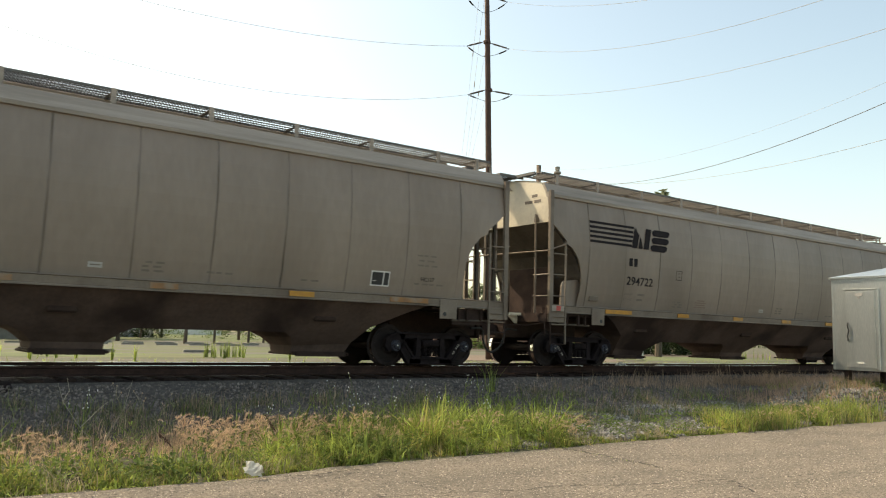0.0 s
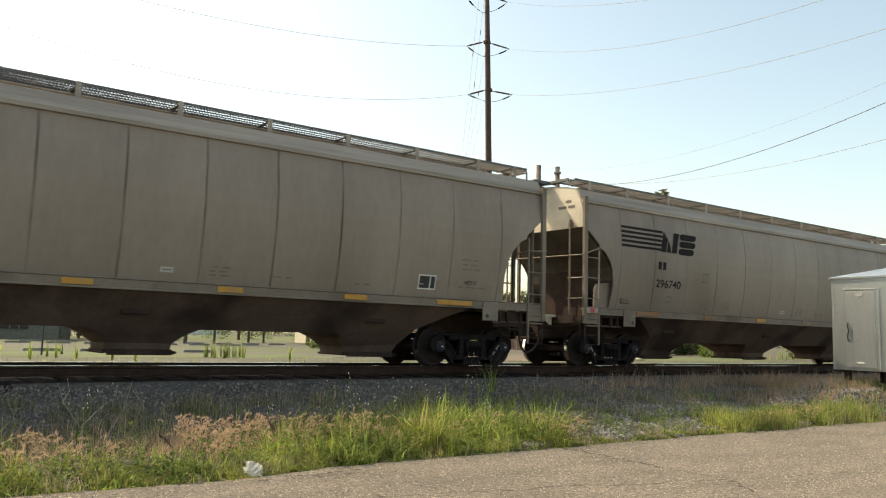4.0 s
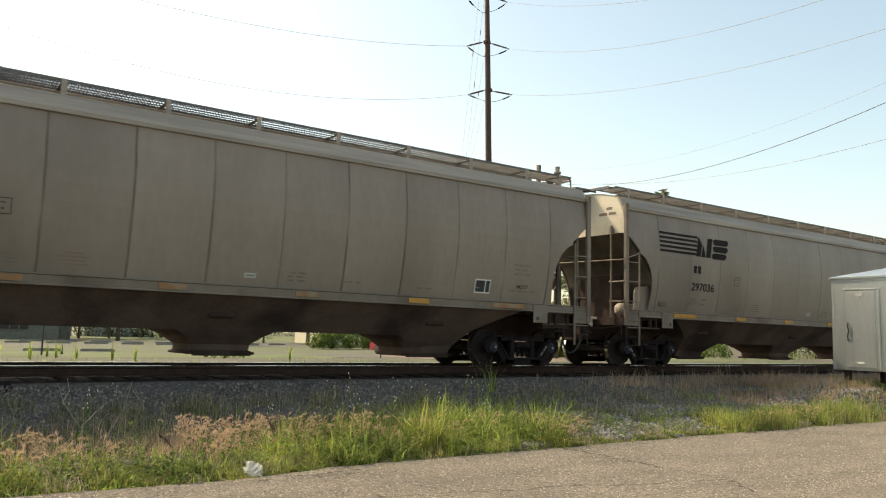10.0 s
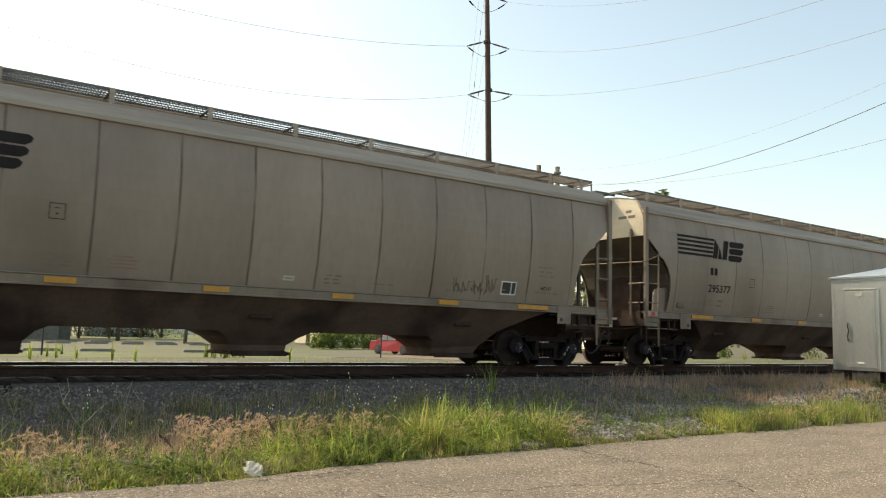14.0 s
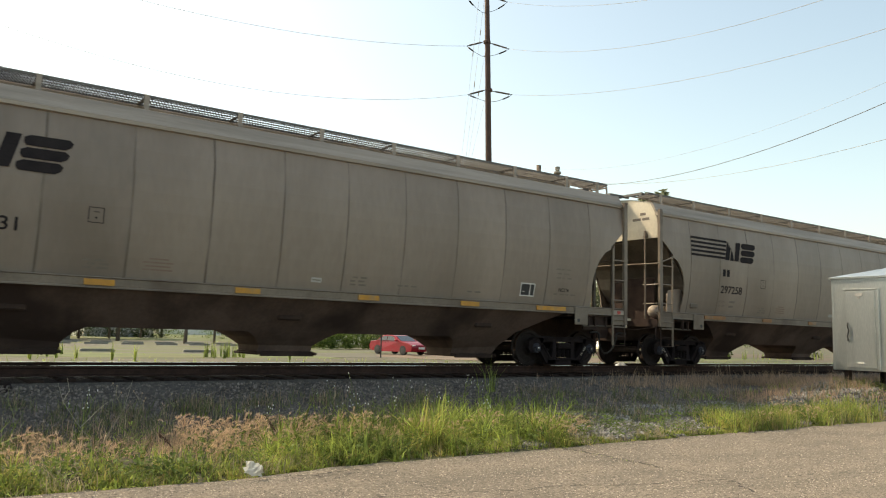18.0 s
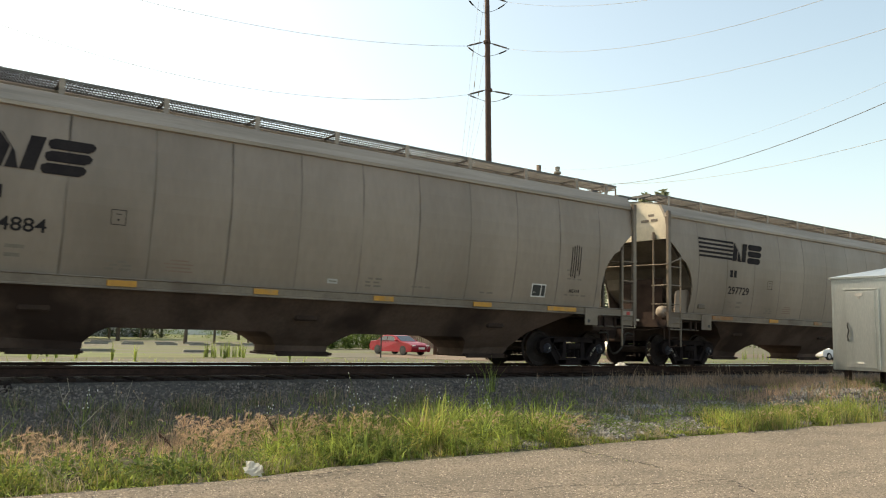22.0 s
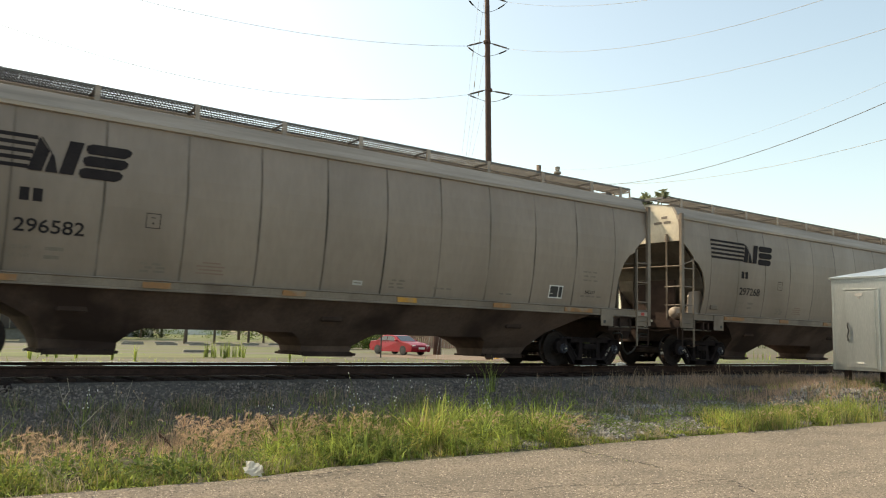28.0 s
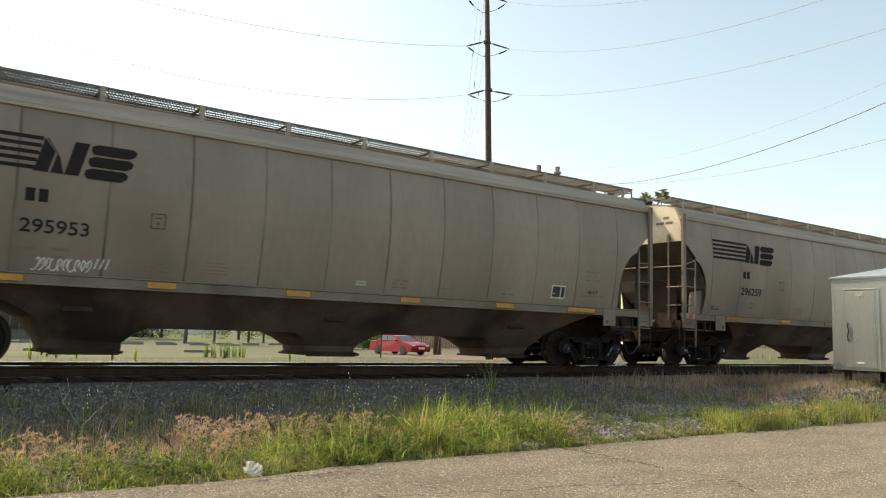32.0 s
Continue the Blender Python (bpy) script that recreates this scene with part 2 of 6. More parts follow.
LAWN = mat("mown_lawn", (0.105, 0.130, 0.040), (0.070, 0.090, 0.028), rough=0.95, scale=0.5, fine=14, bump=0.4, c=(0.12, 0.11, 0.05), cscale=0.1, cmin=0.52, cmax=0.68)
STREET = mat("tan_street", (0.108, 0.080, 0.056), (0.078, 0.058, 0.041), rough=0.95, scale=1.2, fine=30, bump=0.2, c=(0.06, 0.066, 0.028), cscale=0.12, cmin=0.5, cmax=0.65)
CONCRETE = mat("concrete", (0.27, 0.255, 0.22), (0.20, 0.19, 0.165), rough=0.9, scale=6, bump=0.2)
FENCEWOOD = mat("brown_boards", (0.31, 0.155, 0.120), (0.20, 0.105, 0.082), rough=0.9, scale=3, bump=0.3, stretch=(4, 4, 0.5), rnd=0.25)
HYDRANT = mat("hydrant_paint", (0.75, 0.38, 0.05), (0.62, 0.28, 0.04), rough=0.5, scale=8, bump=0.05)
GREENBOX = mat("green_enamel", (0.03, 0.05, 0.035), (0.022, 0.036, 0.026), rough=0.5, bump=0.03)
CARRED = mat("red_car_paint", (0.27, 0.006, 0.020), (0.22, 0.005, 0.016), rough=0.3, scale=0.8, bump=0, spec=0.3)
CARWHITE = mat("white_car_paint", (0.80, 0.79, 0.76), (0.75, 0.74, 0.71), rough=0.25, scale=0.8, bump=0, spec=0.6)
TYRE = mat("tyre_rubber", (0.022, 0.022, 0.022), (0.03, 0.03, 0.03), rough=0.8, bump=0.1)
ALLOY = mat("alloy_rim", (0.55, 0.55, 0.55), (0.45, 0.45, 0.45), rough=0.35, metal=0.8, bump=0)
PAPER = leafmat("white_paper", (0.88, 0.87, 0.84), (0.80, 0.79, 0.76), 0.5, 0.02)
TAR = mat("crack_filler", (0.032, 0.028, 0.023), (0.06, 0.052, 0.038), rough=0.95, scale=6, bump=0.3)


# ---- mesh helpers ----
def link(name, bm, material, parent=None, label="", smooth=False):
    me = bpy.data.meshes.new(name)
    bmesh.ops.recalc_face_normals(bm, faces=bm.faces)
    bm.to_mesh(me)
    bm.free()
    for m in (material if isinstance(material, (list, tuple)) else [material]):
        me.materials.append(m)
    if smooth:
        for p in me.polygons:
            p.use_smooth = True
    ob = new(name, me)
    if parent:
        ob.parent = parent
    if label:
        ob["label"] = label
    return ob


def part(name, bm, material, parent, label="", smooth=False):
    return link(name, bm, material, parent, label, smooth)


def share(ob, name, x, y, z, parent=None, rz=0.0):
    """Another piece on the same mesh."""
    o = new(name, ob.data)
    o.location, o.rotation_euler = (x, y, z), (0, 0, rz)
    o.parent = parent
    return o


def box(bm, x0, x1, y0, y1, z0, z1, bev=0.0, mi=0):
    vs = [bm.verts.new((x, y, z)) for x in (x0, x1) for y in (y0, y1) for z in (z0, z1)]
    fs = [bm.faces.new([vs[i] for i in q]) for q in ((0, 1, 3, 2), (4, 6, 7, 5), (0, 4, 5, 1), (2, 3, 7, 6), (0, 2, 6, 4), (1, 5, 7, 3))]
    for f in fs:
        f.material_index = mi
    if bev:
        es = list({e for f in fs for e in f.edges})
        bmesh.ops.bevel(bm, geom=es, offset=bev, segments=1, affect='EDGES')
    return vs


def prism(bm, pts, y0, y1, axis="y", mi=0):
    """A polygon (a list of pairs) pushed along one axis. axis y: pairs are x, z; axis x: y, z; axis z: x, y."""
    def at(p, d):
        return (p[0], d, p[1]) if axis == "y" else (d, p[0], p[1]) if axis == "x" else (p[0], p[1], d)
    a = [bm.verts.new(at(p, y0)) for p in pts]
    b = [bm.verts.new(at(p, y1)) for p in pts]
    n = len(pts)
    fs = [bm.faces.new(a), bm.faces.new(b[::-1])]
    for i in range(n):
        fs.append(bm.faces.new((a[i], b[i], b[(i + 1) % n], a[(i + 1) % n])))
    for f in fs:
        f.material_index = mi


def tube(bm, path, r, n=6, mi=0, r2=None):
    """A round bar along a path of points."""
    path = [Vector(p) for p in path]
    rings = []
    for i, p in enumerate(path):
        d = (path[min(i + 1, len(path) - 1)] - path[max(i - 1, 0)]).normalized()
        u = d.orthogonal().normalized()
        if rings:
            u = (lastu - d * lastu.dot(d)).normalized()
        lastu = u
        v = d.cross(u)
        rr = r if r2 is None else r + (r2 - r) * i / max(len(path) - 1, 1)
        rings.append([bm.verts.new(p + rr * (math.cos(6.2832 * k / n) * u + math.sin(6.2832 * k / n) * v)) for k in range(n)])
    fs = []
    for a, b in zip(rings, rings[1:]):
        for k in range(n):
            fs.append(bm.faces.new((a[k], a[(k + 1) % n], b[(k + 1) % n], b[k])))
    fs += [bm.faces.new(rings[0][::-1]), bm.faces.new(rings[-1])]
    for f in fs:
        f.material_index = mi


def lathe(bm, prof, axis="y", n=24, c=(0, 0, 0), mi=0):
    """A turned shape: prof is a list of (radius, place along the axis)."""
    rings = []
    for r, d in prof:
        ring = []
        for k in range(n):
            a = 2 * math.pi * k / n
            q = {"y": (r * math.cos(a), d, r * math.sin(a)), "z": (r * math.cos(a), r * math.sin(a), d), "x": (d, r * math.cos(a), r * math.sin(a))}[axis]
            ring.append(bm.verts.new((c[0] + q[0], c[1] + q[1], c[2] + q[2])))
        rings.append(ring)
    fs = []
    for a, b in zip(rings, rings[1:]):
        for k in range(n):
            fs.append(bm.faces.new((a[k], a[(k + 1) % n], b[(k + 1) % n], b[k])))
    fs += [bm.faces.new(rings[0]), bm.faces.new(rings[-1][::-1])]
    for f in fs:
        f.material_index = mi


def lerp_table(tab, v):
    for (a, p), (b, q) in zip(tab, tab[1:]):
        if v <= b:
            return p + (q - p) * max(0.0, (v - a) / (b - a))
    return tab[-1][1]


def words(text, size, material, parent, name, x, y, z, wide=1.0, label="", mesh={}):
    """Letters as flat meshes on a wall that faces -Y; (x, z) is their lower left corner."""
    key = (text, size, wide)
    if key not in mesh:
        cu = bpy.data.curves.new("lettering", 'FONT')
        cu.body, cu.size, cu.extrude, cu.offset = text, size, 0.001, 0.012 * size
        tmp = bpy.data.objects.new("lettering", cu)
        scene.collection.objects.link(tmp)
        dg = bpy.context.evaluated_depsgraph_get()
        me = bpy.data.meshes.new_from_object(tmp.evaluated_get(dg))
        scene.collection.objects.unlink(tmp)
        bpy.data.objects.remove(tmp)
        me.transform(Matrix.Diagonal((wide, 1, 1, 1)))
        me.transform(Matrix.Rotation(math.pi / 2, 4, 'X'))
        me.materials.clear()
        me.materials.append(material)
        mesh[key] = me
    ob = new(name, mesh[key])
    if y == 0:                              # follows the bowed side sheet
        ya, yb = lerp_table(YPROF, z), lerp_table(YPROF, z + 0.7 * size)
        y = -max(ya, yb) - 0.006 if yb < ya else -ya - 0.006
        ob.rotation_euler = (math.atan2(yb - ya, 0.7 * size), 0, 0)
    ob.parent, ob.location = parent, (x, y, z)
    if label:
        ob["label"] = label
    return ob


# ---- ground ----
PROFILE = [(-300, -0.93), (-12, -0.93), (-6.95, -0.935), (-6.5, -0.905), (-5.6, -0.82), (-4.6, -0.76), (-3.4, -0.72), (-2.9, -0.70), (3.2, -0.70), (6, -0.66), (40, -0.66), (2500, -0.66)]


def ground_z(y):
    return lerp_table(PROFILE, y)


def mound(x, y):
    """The raised pad round the shed."""
    d = math.hypot((x - 21.0) / 3.4, (y + 5.4) / 2.2)
    return 0.46 * max(0.0, min(1.0, (1.25 - d) / 0.6)) * max(0.0, min(1.0, (y + 6.45) / 0.9))


def ground():
    bm = bmesh.new()
    xs = [-2500, -600, -150, -60, -30] + [i for i in range(-20, 14, 2)] + [14 + 0.5 * i for i in range(28)] + [i for i in range(28, 61, 4)] + [80, 120, 250, 700, 2500]
    ys = [-300, -80, -30, -12, -6.95, -6.7, -6.2, -5.6, -5.1, -4.6, -4, -3.4, -2.9, 0, 3.2, 6, 12, 20, 28, 40, 60, 100, 200, 500, 2500]
    grid = [[bm.verts.new((x, y, ground_z(y) + (0.05 * noise.noise((x * 0.7, y * 0.9, 0)) if -6.7 < y < -2.9 and abs(x) < 60 else 0) + mound(x, y))) for y in ys] for x in xs]
    for a, b in zip(grid, grid[1:]):
        for j in range(len(ys) - 1):
            bm.faces.new((a[j], b[j], b[j + 1], a[j + 1]))
    tagged(link("ground", bm, SOIL), "grassy verge soil and open ground beside the railway", "ground", kind="structure")


ground()
# ---- train: one kind of car, copied ----
CAR_L, CAR_W = 18.661, 17.30          # coupled length, length over the corner posts
# place of the train along the track at each second
PLACE = (13.04, 3.99, -5.05, -14.10, -23.14, -32.19, -41.25, -50.34, -59.43, -68.53, -77.64, -86.76, -95.89, -105.05, -114.21, -123.38, -132.57,
         -141.76, -150.96, -160.18, -169.41, -178.67, -187.94, -197.21, -206.46, -215.71, -224.92, -234.13, -243.37, -252.67, -261.98, -271.30, -280.61)
YPROF = [(1.20, 1.33), (1.39, 1.385), (1.6, 1.44), (1.8, 1.485), (2.05, 1.53), (2.3, 1.565), (2.6, 1.595), (2.9, 1.61), (3.2, 1.605), (3.6, 1.57), (3.98, 1.51)]
CUT = [(1.30, 1.05), (1.54, 1.05), (1.7, 1.085), (1.95, 1.10), (2.2, 1.075), (2.45, 1.0), (2.65, 0.88), (2.80, 0.72), (2.88, 0.56), (2.885, 0.53), (2.96, 0.52), (3.15, 0.30), (3.38, 0.03), (3.4, 0.0), (4.0, 0.0)]
RIBS = [1.30] + [2.61 + 1.341 * i for i in range(11)]
ROOF = [(1.535, 3.975), (1.56, 3.985), (1.565, 4.05), (1.55, 4.075), (1.49, 4.085), (1.36, 4.32), (1.30, 4.335), (1.0, 4.42), (0.6, 4.49), (0.25, 4.52), (0, 4.525)]


def travel(t):
    i = min(int(t), 31)
    f = t - i
    return PLACE[i] + (PLACE[i + 1] - PLACE[i]) * f - 0.11


def side_panel(x0f, x1f, nz=13, side=-1):
    """One sheet of the side between two ribs, slightly pillowed. x0f, x1f give its ends at each height."""
    bm = bmesh.new()
    zs = [1.385 + (3.985 - 1.385) * i / nz for i in range(nz + 1)]
    zs = sorted(set([round(z, 3) for z in zs] + [2.882, 2.888, 2.96, 3.38, 3.4, 2.8]))
    us = (0, 0.012, 0.5, 0.988, 1)
    outer, inner = [], []
    for z in zs:
        a, b = x0f(z), x1f(z)
        ro, ri = [], []
        for u in us:
            dip = 0.003 if u in (0, 1) else 0.0
            x = a + (b - a) * u
            y = lerp_table(YPROF, z) - dip
            ro.append(bm.verts.new((x, side * y, z)))
            ri.append(bm.verts.new((x, side * (lerp_table(YPROF, z) - 0.03), z)))
        outer.append(ro)
        inner.append(ri)
    n = len(us)
    for rows, flip in ((outer, 1), (inner, -1)):
        for r, s in zip(rows, rows[1:]):
            for i in range(n - 1):
                bm.faces.new((r[i], r[i + 1], s[i + 1], s[i])[::flip])
    for i in (0, n - 1):
        for j in range(len(zs) - 1):
            bm.faces.new((outer[j][i], outer[j + 1][i], inner[j + 1][i], inner[j][i]))
    for j in (0, len(zs) - 1):
        for i in range(n - 1):
            bm.faces.new((outer[j][i], outer[j][i + 1], inner[j][i + 1], inner[j][i]))
    return bm


def flip_x(pts):
    return [(CAR_W - a, b) for a, b in pts][::-1]


def grating(bm, x0, x1, y0, y1, z, step=0.055, slant=0.45):
    for y in (y0, y1):
        box(bm, x0, x1, y - 0.012, y + 0.012, z - 0.035, z + 0.01)
    k = int((x1 - x0) / step)
    for i in range(k + 1):
        x = x0 + (x1 - x0) * i / k
        w = (y1 - y0) * slant
        prism(bm, [(x - 0.006, y0), (x + 0.006, y0), (x + w + 0.006, y1), (x + w - 0.006, y1)], z - 0.034, z, "z")
    for i in range(1, 4):
        y = y0 + (y1 - y0) * i / 4
        box(bm, x0, x1, y - 0.005, y + 0.005, z - 0.018, z + 0.002)


def lattice(bm, x0, x1, y0, y1, z, step=0.042, bar=0.023, deep=0.03):
    """One pressed grating with square holes."""
    def lines(a, b):
        n = max(2, round((b - a) / step))
        out = []
        for i in range(n + 1):
            c = a + (b - a) * i / n
            out += [c - bar / 2, c + bar / 2]
        return out
    xs, ys = lines(x0, x1), lines(y0, y1)
    vs = [[bm.verts.new((x, y, z)) for y in ys] for x in xs]
    for i in range(len(xs) - 1):
        for j in range(len(ys) - 1):
            if i % 2 == 0 or j % 2 == 0:
                bm.faces.new((vs[i][j], vs[i + 1][j], vs[i + 1][j + 1], vs[i][j + 1]))
    bmesh.ops.solidify(bm, geom=bm.faces[:], thickness=deep)


def wheelset():
    bm = bmesh.new()
    for s in (-1, 1):
        c = (0, 0, 0)
        lathe(bm, [(0.09, s * 0.66), (0.30, s * 0.69), (0.33, s * 0.685), (0.455, s * 0.685), (0.45, s * 0.70), (0.425, s * 0.72), (0.42, s * 0.82), (0.35, s * 0.82), (0.33, s * 0.79), (0.18, s * 0.80), (0.14, s * 0.84), (0.09, s * 0.84)], n=36, c=c)
        lathe(bm, [(0.115, s * 1.02), (0.12, s * 1.10), (0.105, s * 1.128), (0.07, s * 1.13), (0.06, s * 1.16), (0.02, s * 1.165)], n=16, c=c, mi=1)
        for k in range(3):
            a = 2.0944 * k
            box(bm, 0.085 * math.cos(a) - 0.013, 0.085 * math.cos(a) + 0.013, min(s * 1.12, s * 1.145), max(s * 1.12, s * 1.145), 0.085 * math.sin(a) - 0.013, 0.085 * math.sin(a) + 0.013)
        lathe(bm, [(0.020, s * 1.163), (0.016, s * 1.172), (0.004, s * 1.174)], n=8, c=c, mi=2)
    tube(bm, [(0, -1.05, 0), (0, 1.05, 0)], 0.085, 12)
    for f in bm.faces:
        p = f.calc_center_median()
        if math.hypot(p.x, p.z) > 0.40 and 0.71 < abs(p.y) < 0.819:
            f.material_index = 2
    return bm


def side_frame(bm, s):
    """Cast truss: arched top bar, open triangular windows, columns, bottom bar and pedestals round the bearings."""
    y0, y1 = s * 0.98, s * 1.09
    def P(pts, a=y0, b=y1):
        prism(bm, pts, a, b)
    for f in (-1, 1):
        P([(0, 0.70), (f * 0.40, 0.705), (f * 0.66, 0.70), (f * 0.80, 0.66), (f * 0.74, 0.54), (f * 0.64, 0.575), (f * 0.40, 0.585), (0, 0.58)])
        P([(f * 0.64, 0.705), (f * 0.86, 0.70), (f * 1.02, 0.66), (f * 1.12, 0.56), (f * 1.14, 0.42), (f * 1.06, 0.31), (f * 1.01, 0.33), (f * 0.98, 0.52), (f * 0.81, 0.52), (f * 0.78, 0.33), (f * 0.72, 0.36), (f * 0.68, 0.54)])
        P([(f * 0.68, 0.54), (f * 0.80, 0.35), (f * 0.58, 0.06), (f * 0.38, 0.06), (f * 0.40, 0.17), (f * 0.60, 0.42)])
        P([(f * 0.25, 0.59), (f * 0.345, 0.59), (f * 0.40, 0.06), (f * 0.25, 0.06)])
        # raised flanges round the castings
        P([(0, 0.70), (f * 0.66, 0.70), (f * 0.66, 0.668), (0, 0.665)], y1, y1 + s * 0.035)
        P([(f * 0.66, 0.70), (f * 0.90, 0.695), (f * 1.06, 0.63), (f * 1.03, 0.605), (f * 0.88, 0.66), (f * 0.66, 0.668)], y1, y1 + s * 0.035)
        P([(f * 0.765, 0.40), (f * 0.80, 0.35), (f * 0.58, 0.06), (f * 0.535, 0.09)], y1, y1 + s * 0.03)
        P([(f * 0.66, 0.50), (f * 0.685, 0.47), (f * 0.43, 0.14), (f * 0.40, 0.17)], y1, y1 + s * 0.03)
    P([(-0.58, 0.045), (0.58, 0.045), (0.50, 0.17), (-0.50, 0.17)])
    P([(-0.50, 0.15), (0.50, 0.15), (0.50, 0.18), (-0.50, 0.18)], y1, y1 + s * 0.04)


def truck(parent, xc):
    """Bogie with its two side frames, springs, bolster and wheelsets."""
    bm = bmesh.new()
    box(bm, xc - 0.21, xc + 0.21, -1.13, 1.13, 0.41, 0.555, 0.02)
    for q in (-1, 1):
        box(bm, xc - 0.17, xc + 0.17, q * 1.14 - 0.015, q * 1.14 + 0.015, 0.455, 0.475)
        box(bm, xc - 0.24, xc + 0.24, q * 1.05 - 0.06, q * 1.05 + 0.06, 0.17, 0.205)
    box(bm, xc - 0.16, xc + 0.16, -0.5, 0.5, 0.54, 0.72)
    tr = part("bogie", bm, BOGIE, parent, "grimy cast steel bogie with roller bearings")
    for s in (-1, 1):
        bm = bmesh.new()
        side_frame(bm, s)
        bmesh.ops.translate(bm, verts=bm.verts, vec=(xc, 0, 0))
        part("side_frame", bm, BOGIE, tr)
        f = 1 if xc > 8 else -1
        for k in range(6):
            if k == 2:
                continue
            bm = bmesh.new()
            u, w = xc + f * (0.60 + 0.030 * k), 0.25 + 0.037 * k
            prism(bm, [(u, w), (u + f * 0.018, w + 0.022), (u + f * (0.018 - 0.035), w + 0.022 + 0.028), (u - f * 0.035, w + 0.028)], s * 1.091, s * 1.094)
            part("stencil_bar", bm, PALEST, tr)
        for dx in (-0.14, 0.0, 0.14):
            bm = bmesh.new()
            tube(bm, [(xc + dx + 0.052 * math.cos(k * 0.785), s * 1.05 + 0.052 * math.sin(k * 0.785), 0.215 + 0.0036 * k) for k in range(53)], 0.0105, 4)
            part("spring", bm, BOGIE, tr)
    bm = bmesh.new()
    for f in (-1, 1):
        box(bm, xc + f * 0.42 - 0.03, xc + f * 0.42 + 0.03, -0.85, 0.85, 0.30, 0.37)
        for s in (-1, 1):
            box(bm, xc + f * 0.44 - 0.03, xc + f * 0.44 + 0.03, s * 0.77 - 0.05, s * 0.77 + 0.05, 0.22, 0.52)
    part("brake_beam", bm, BOGIE, tr)
    bm = bmesh.new()
    tube(bm, [(xc - 0.6, -0.35, 0.32), (xc + 0.6, -0.30, 0.40)], 0.04, 6)
    part("brake_rod", bm, STEEL, tr)
    ws = []
    for f in (-1, 1):
        o = part("wheelset", wheelset(), [STEEL, CAPS, TREAD], tr, smooth=False)
        o.location = (xc + f * 0.889, 0, 0.425)
        ws.append(o)
    return ws


def ladder(bm, ends, zs, stiles, r=0.016):
    """Rungs between two plan points at heights zs; stiles as (x, y, z0, z1)."""
    (xa, ya), (xb, yb) = ends
    for z in zs:
        tube(bm, [(xa, ya, z), (xb, yb, z)], r, 5)
    for x, y, z0, z1 in stiles:
        box(bm, x - 0.019, x + 0.019, y - 0.016, y + 0.016, z0, z1)


def hopper_car():
    car = new("hopper_car")
    X = CAR_W
    # side sheets
    for side in (-1, 1):
        for i in range(13):
            lo = (lambda z: lerp_table(CUT, z)) if i == 0 else (lambda z, v=RIBS[i - 1]: v)
            hi = (lambda z: X - lerp_table(CUT, z)) if i == 12 else (lambda z, v=(RIBS + [0])[i]: v)
            part("side_panel", side_panel(lo, hi, side=side), GREY, car, smooth=False)
    for side in (-1, 1):
        bm = bmesh.new()
        for (za, ya), (zb, yb) in zip(YPROF[1:], YPROF[2:]):
            bm.faces.new([bm.verts.new((dx, side * (y + 0.003), z)) for dx, y, z in ((-0.06, ya, za), (0.06, ya, za), (0.06, yb, zb), (-0.06, yb, zb))])
        bmesh.ops.remove_doubles(bm, verts=bm.verts, dist=0.0005)
        seam = part("rib_seam", bm, WELDGRIME, car)
        seam.location.x = RIBS[0]
        for x in RIBS[1:]:
            share(seam, "rib_seam", x, 0, 0, car)
    # side sills
    for side in (-1, 1):
        bm = bmesh.new()
        pr = [(side * 1.38, 1.425), (side * 1.615, 1.44), (side * 1.625, 1.425), (side * 1.607, 1.41), (side * 1.60, 1.285), (side * 1.62, 1.272), (side * 1.62, 1.255), (side * 1.50, 1.255)]
        prism(bm, pr, 0.09, X - 0.02, "x")
        part("side_sill", bm, SILLP, car)
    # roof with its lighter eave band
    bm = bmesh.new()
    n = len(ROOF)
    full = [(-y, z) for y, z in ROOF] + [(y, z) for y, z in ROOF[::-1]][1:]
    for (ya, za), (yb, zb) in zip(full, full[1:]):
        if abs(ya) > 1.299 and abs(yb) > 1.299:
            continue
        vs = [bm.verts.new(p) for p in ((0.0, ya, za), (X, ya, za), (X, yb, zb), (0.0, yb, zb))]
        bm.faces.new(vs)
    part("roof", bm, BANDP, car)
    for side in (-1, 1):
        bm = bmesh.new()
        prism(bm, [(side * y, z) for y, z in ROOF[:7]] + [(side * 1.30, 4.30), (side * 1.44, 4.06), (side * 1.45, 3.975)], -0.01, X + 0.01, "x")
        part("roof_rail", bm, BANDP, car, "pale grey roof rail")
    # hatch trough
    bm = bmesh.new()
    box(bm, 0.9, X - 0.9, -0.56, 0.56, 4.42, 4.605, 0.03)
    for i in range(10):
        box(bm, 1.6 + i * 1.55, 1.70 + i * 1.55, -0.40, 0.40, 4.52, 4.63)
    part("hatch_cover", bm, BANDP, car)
    # running boards with brackets
    for side in (-1, 1):
        bm = bmesh.new()
        a, b = sorted((side * 1.03, side * 0.40))
        grating(bm, 0.22, X - 0.05, a, b, 4.668)
        part("running_board", bm, GRATE, car, "see-through steel grating")
        for x in [0.72] + [2.16 + 1.70 * i for i in range(9)] + [X - 0.45]:
            bm = bmesh.new()
            box(bm, x - 0.045, x + 0.045, side * 1.055 - 0.012, side * 1.055 + 0.012, 4.38, 4.675)
            br = part("bracket", bm, BANDP, car)
            bm = bmesh.new()
            box(bm, x - 0.03, x + 0.03, min(side * 0.42, side * 1.05), max(side * 0.42, side * 1.05), 4.612, 4.630)
            part("crossbar", bm, GRATE, br)
    bm = bmesh.new()
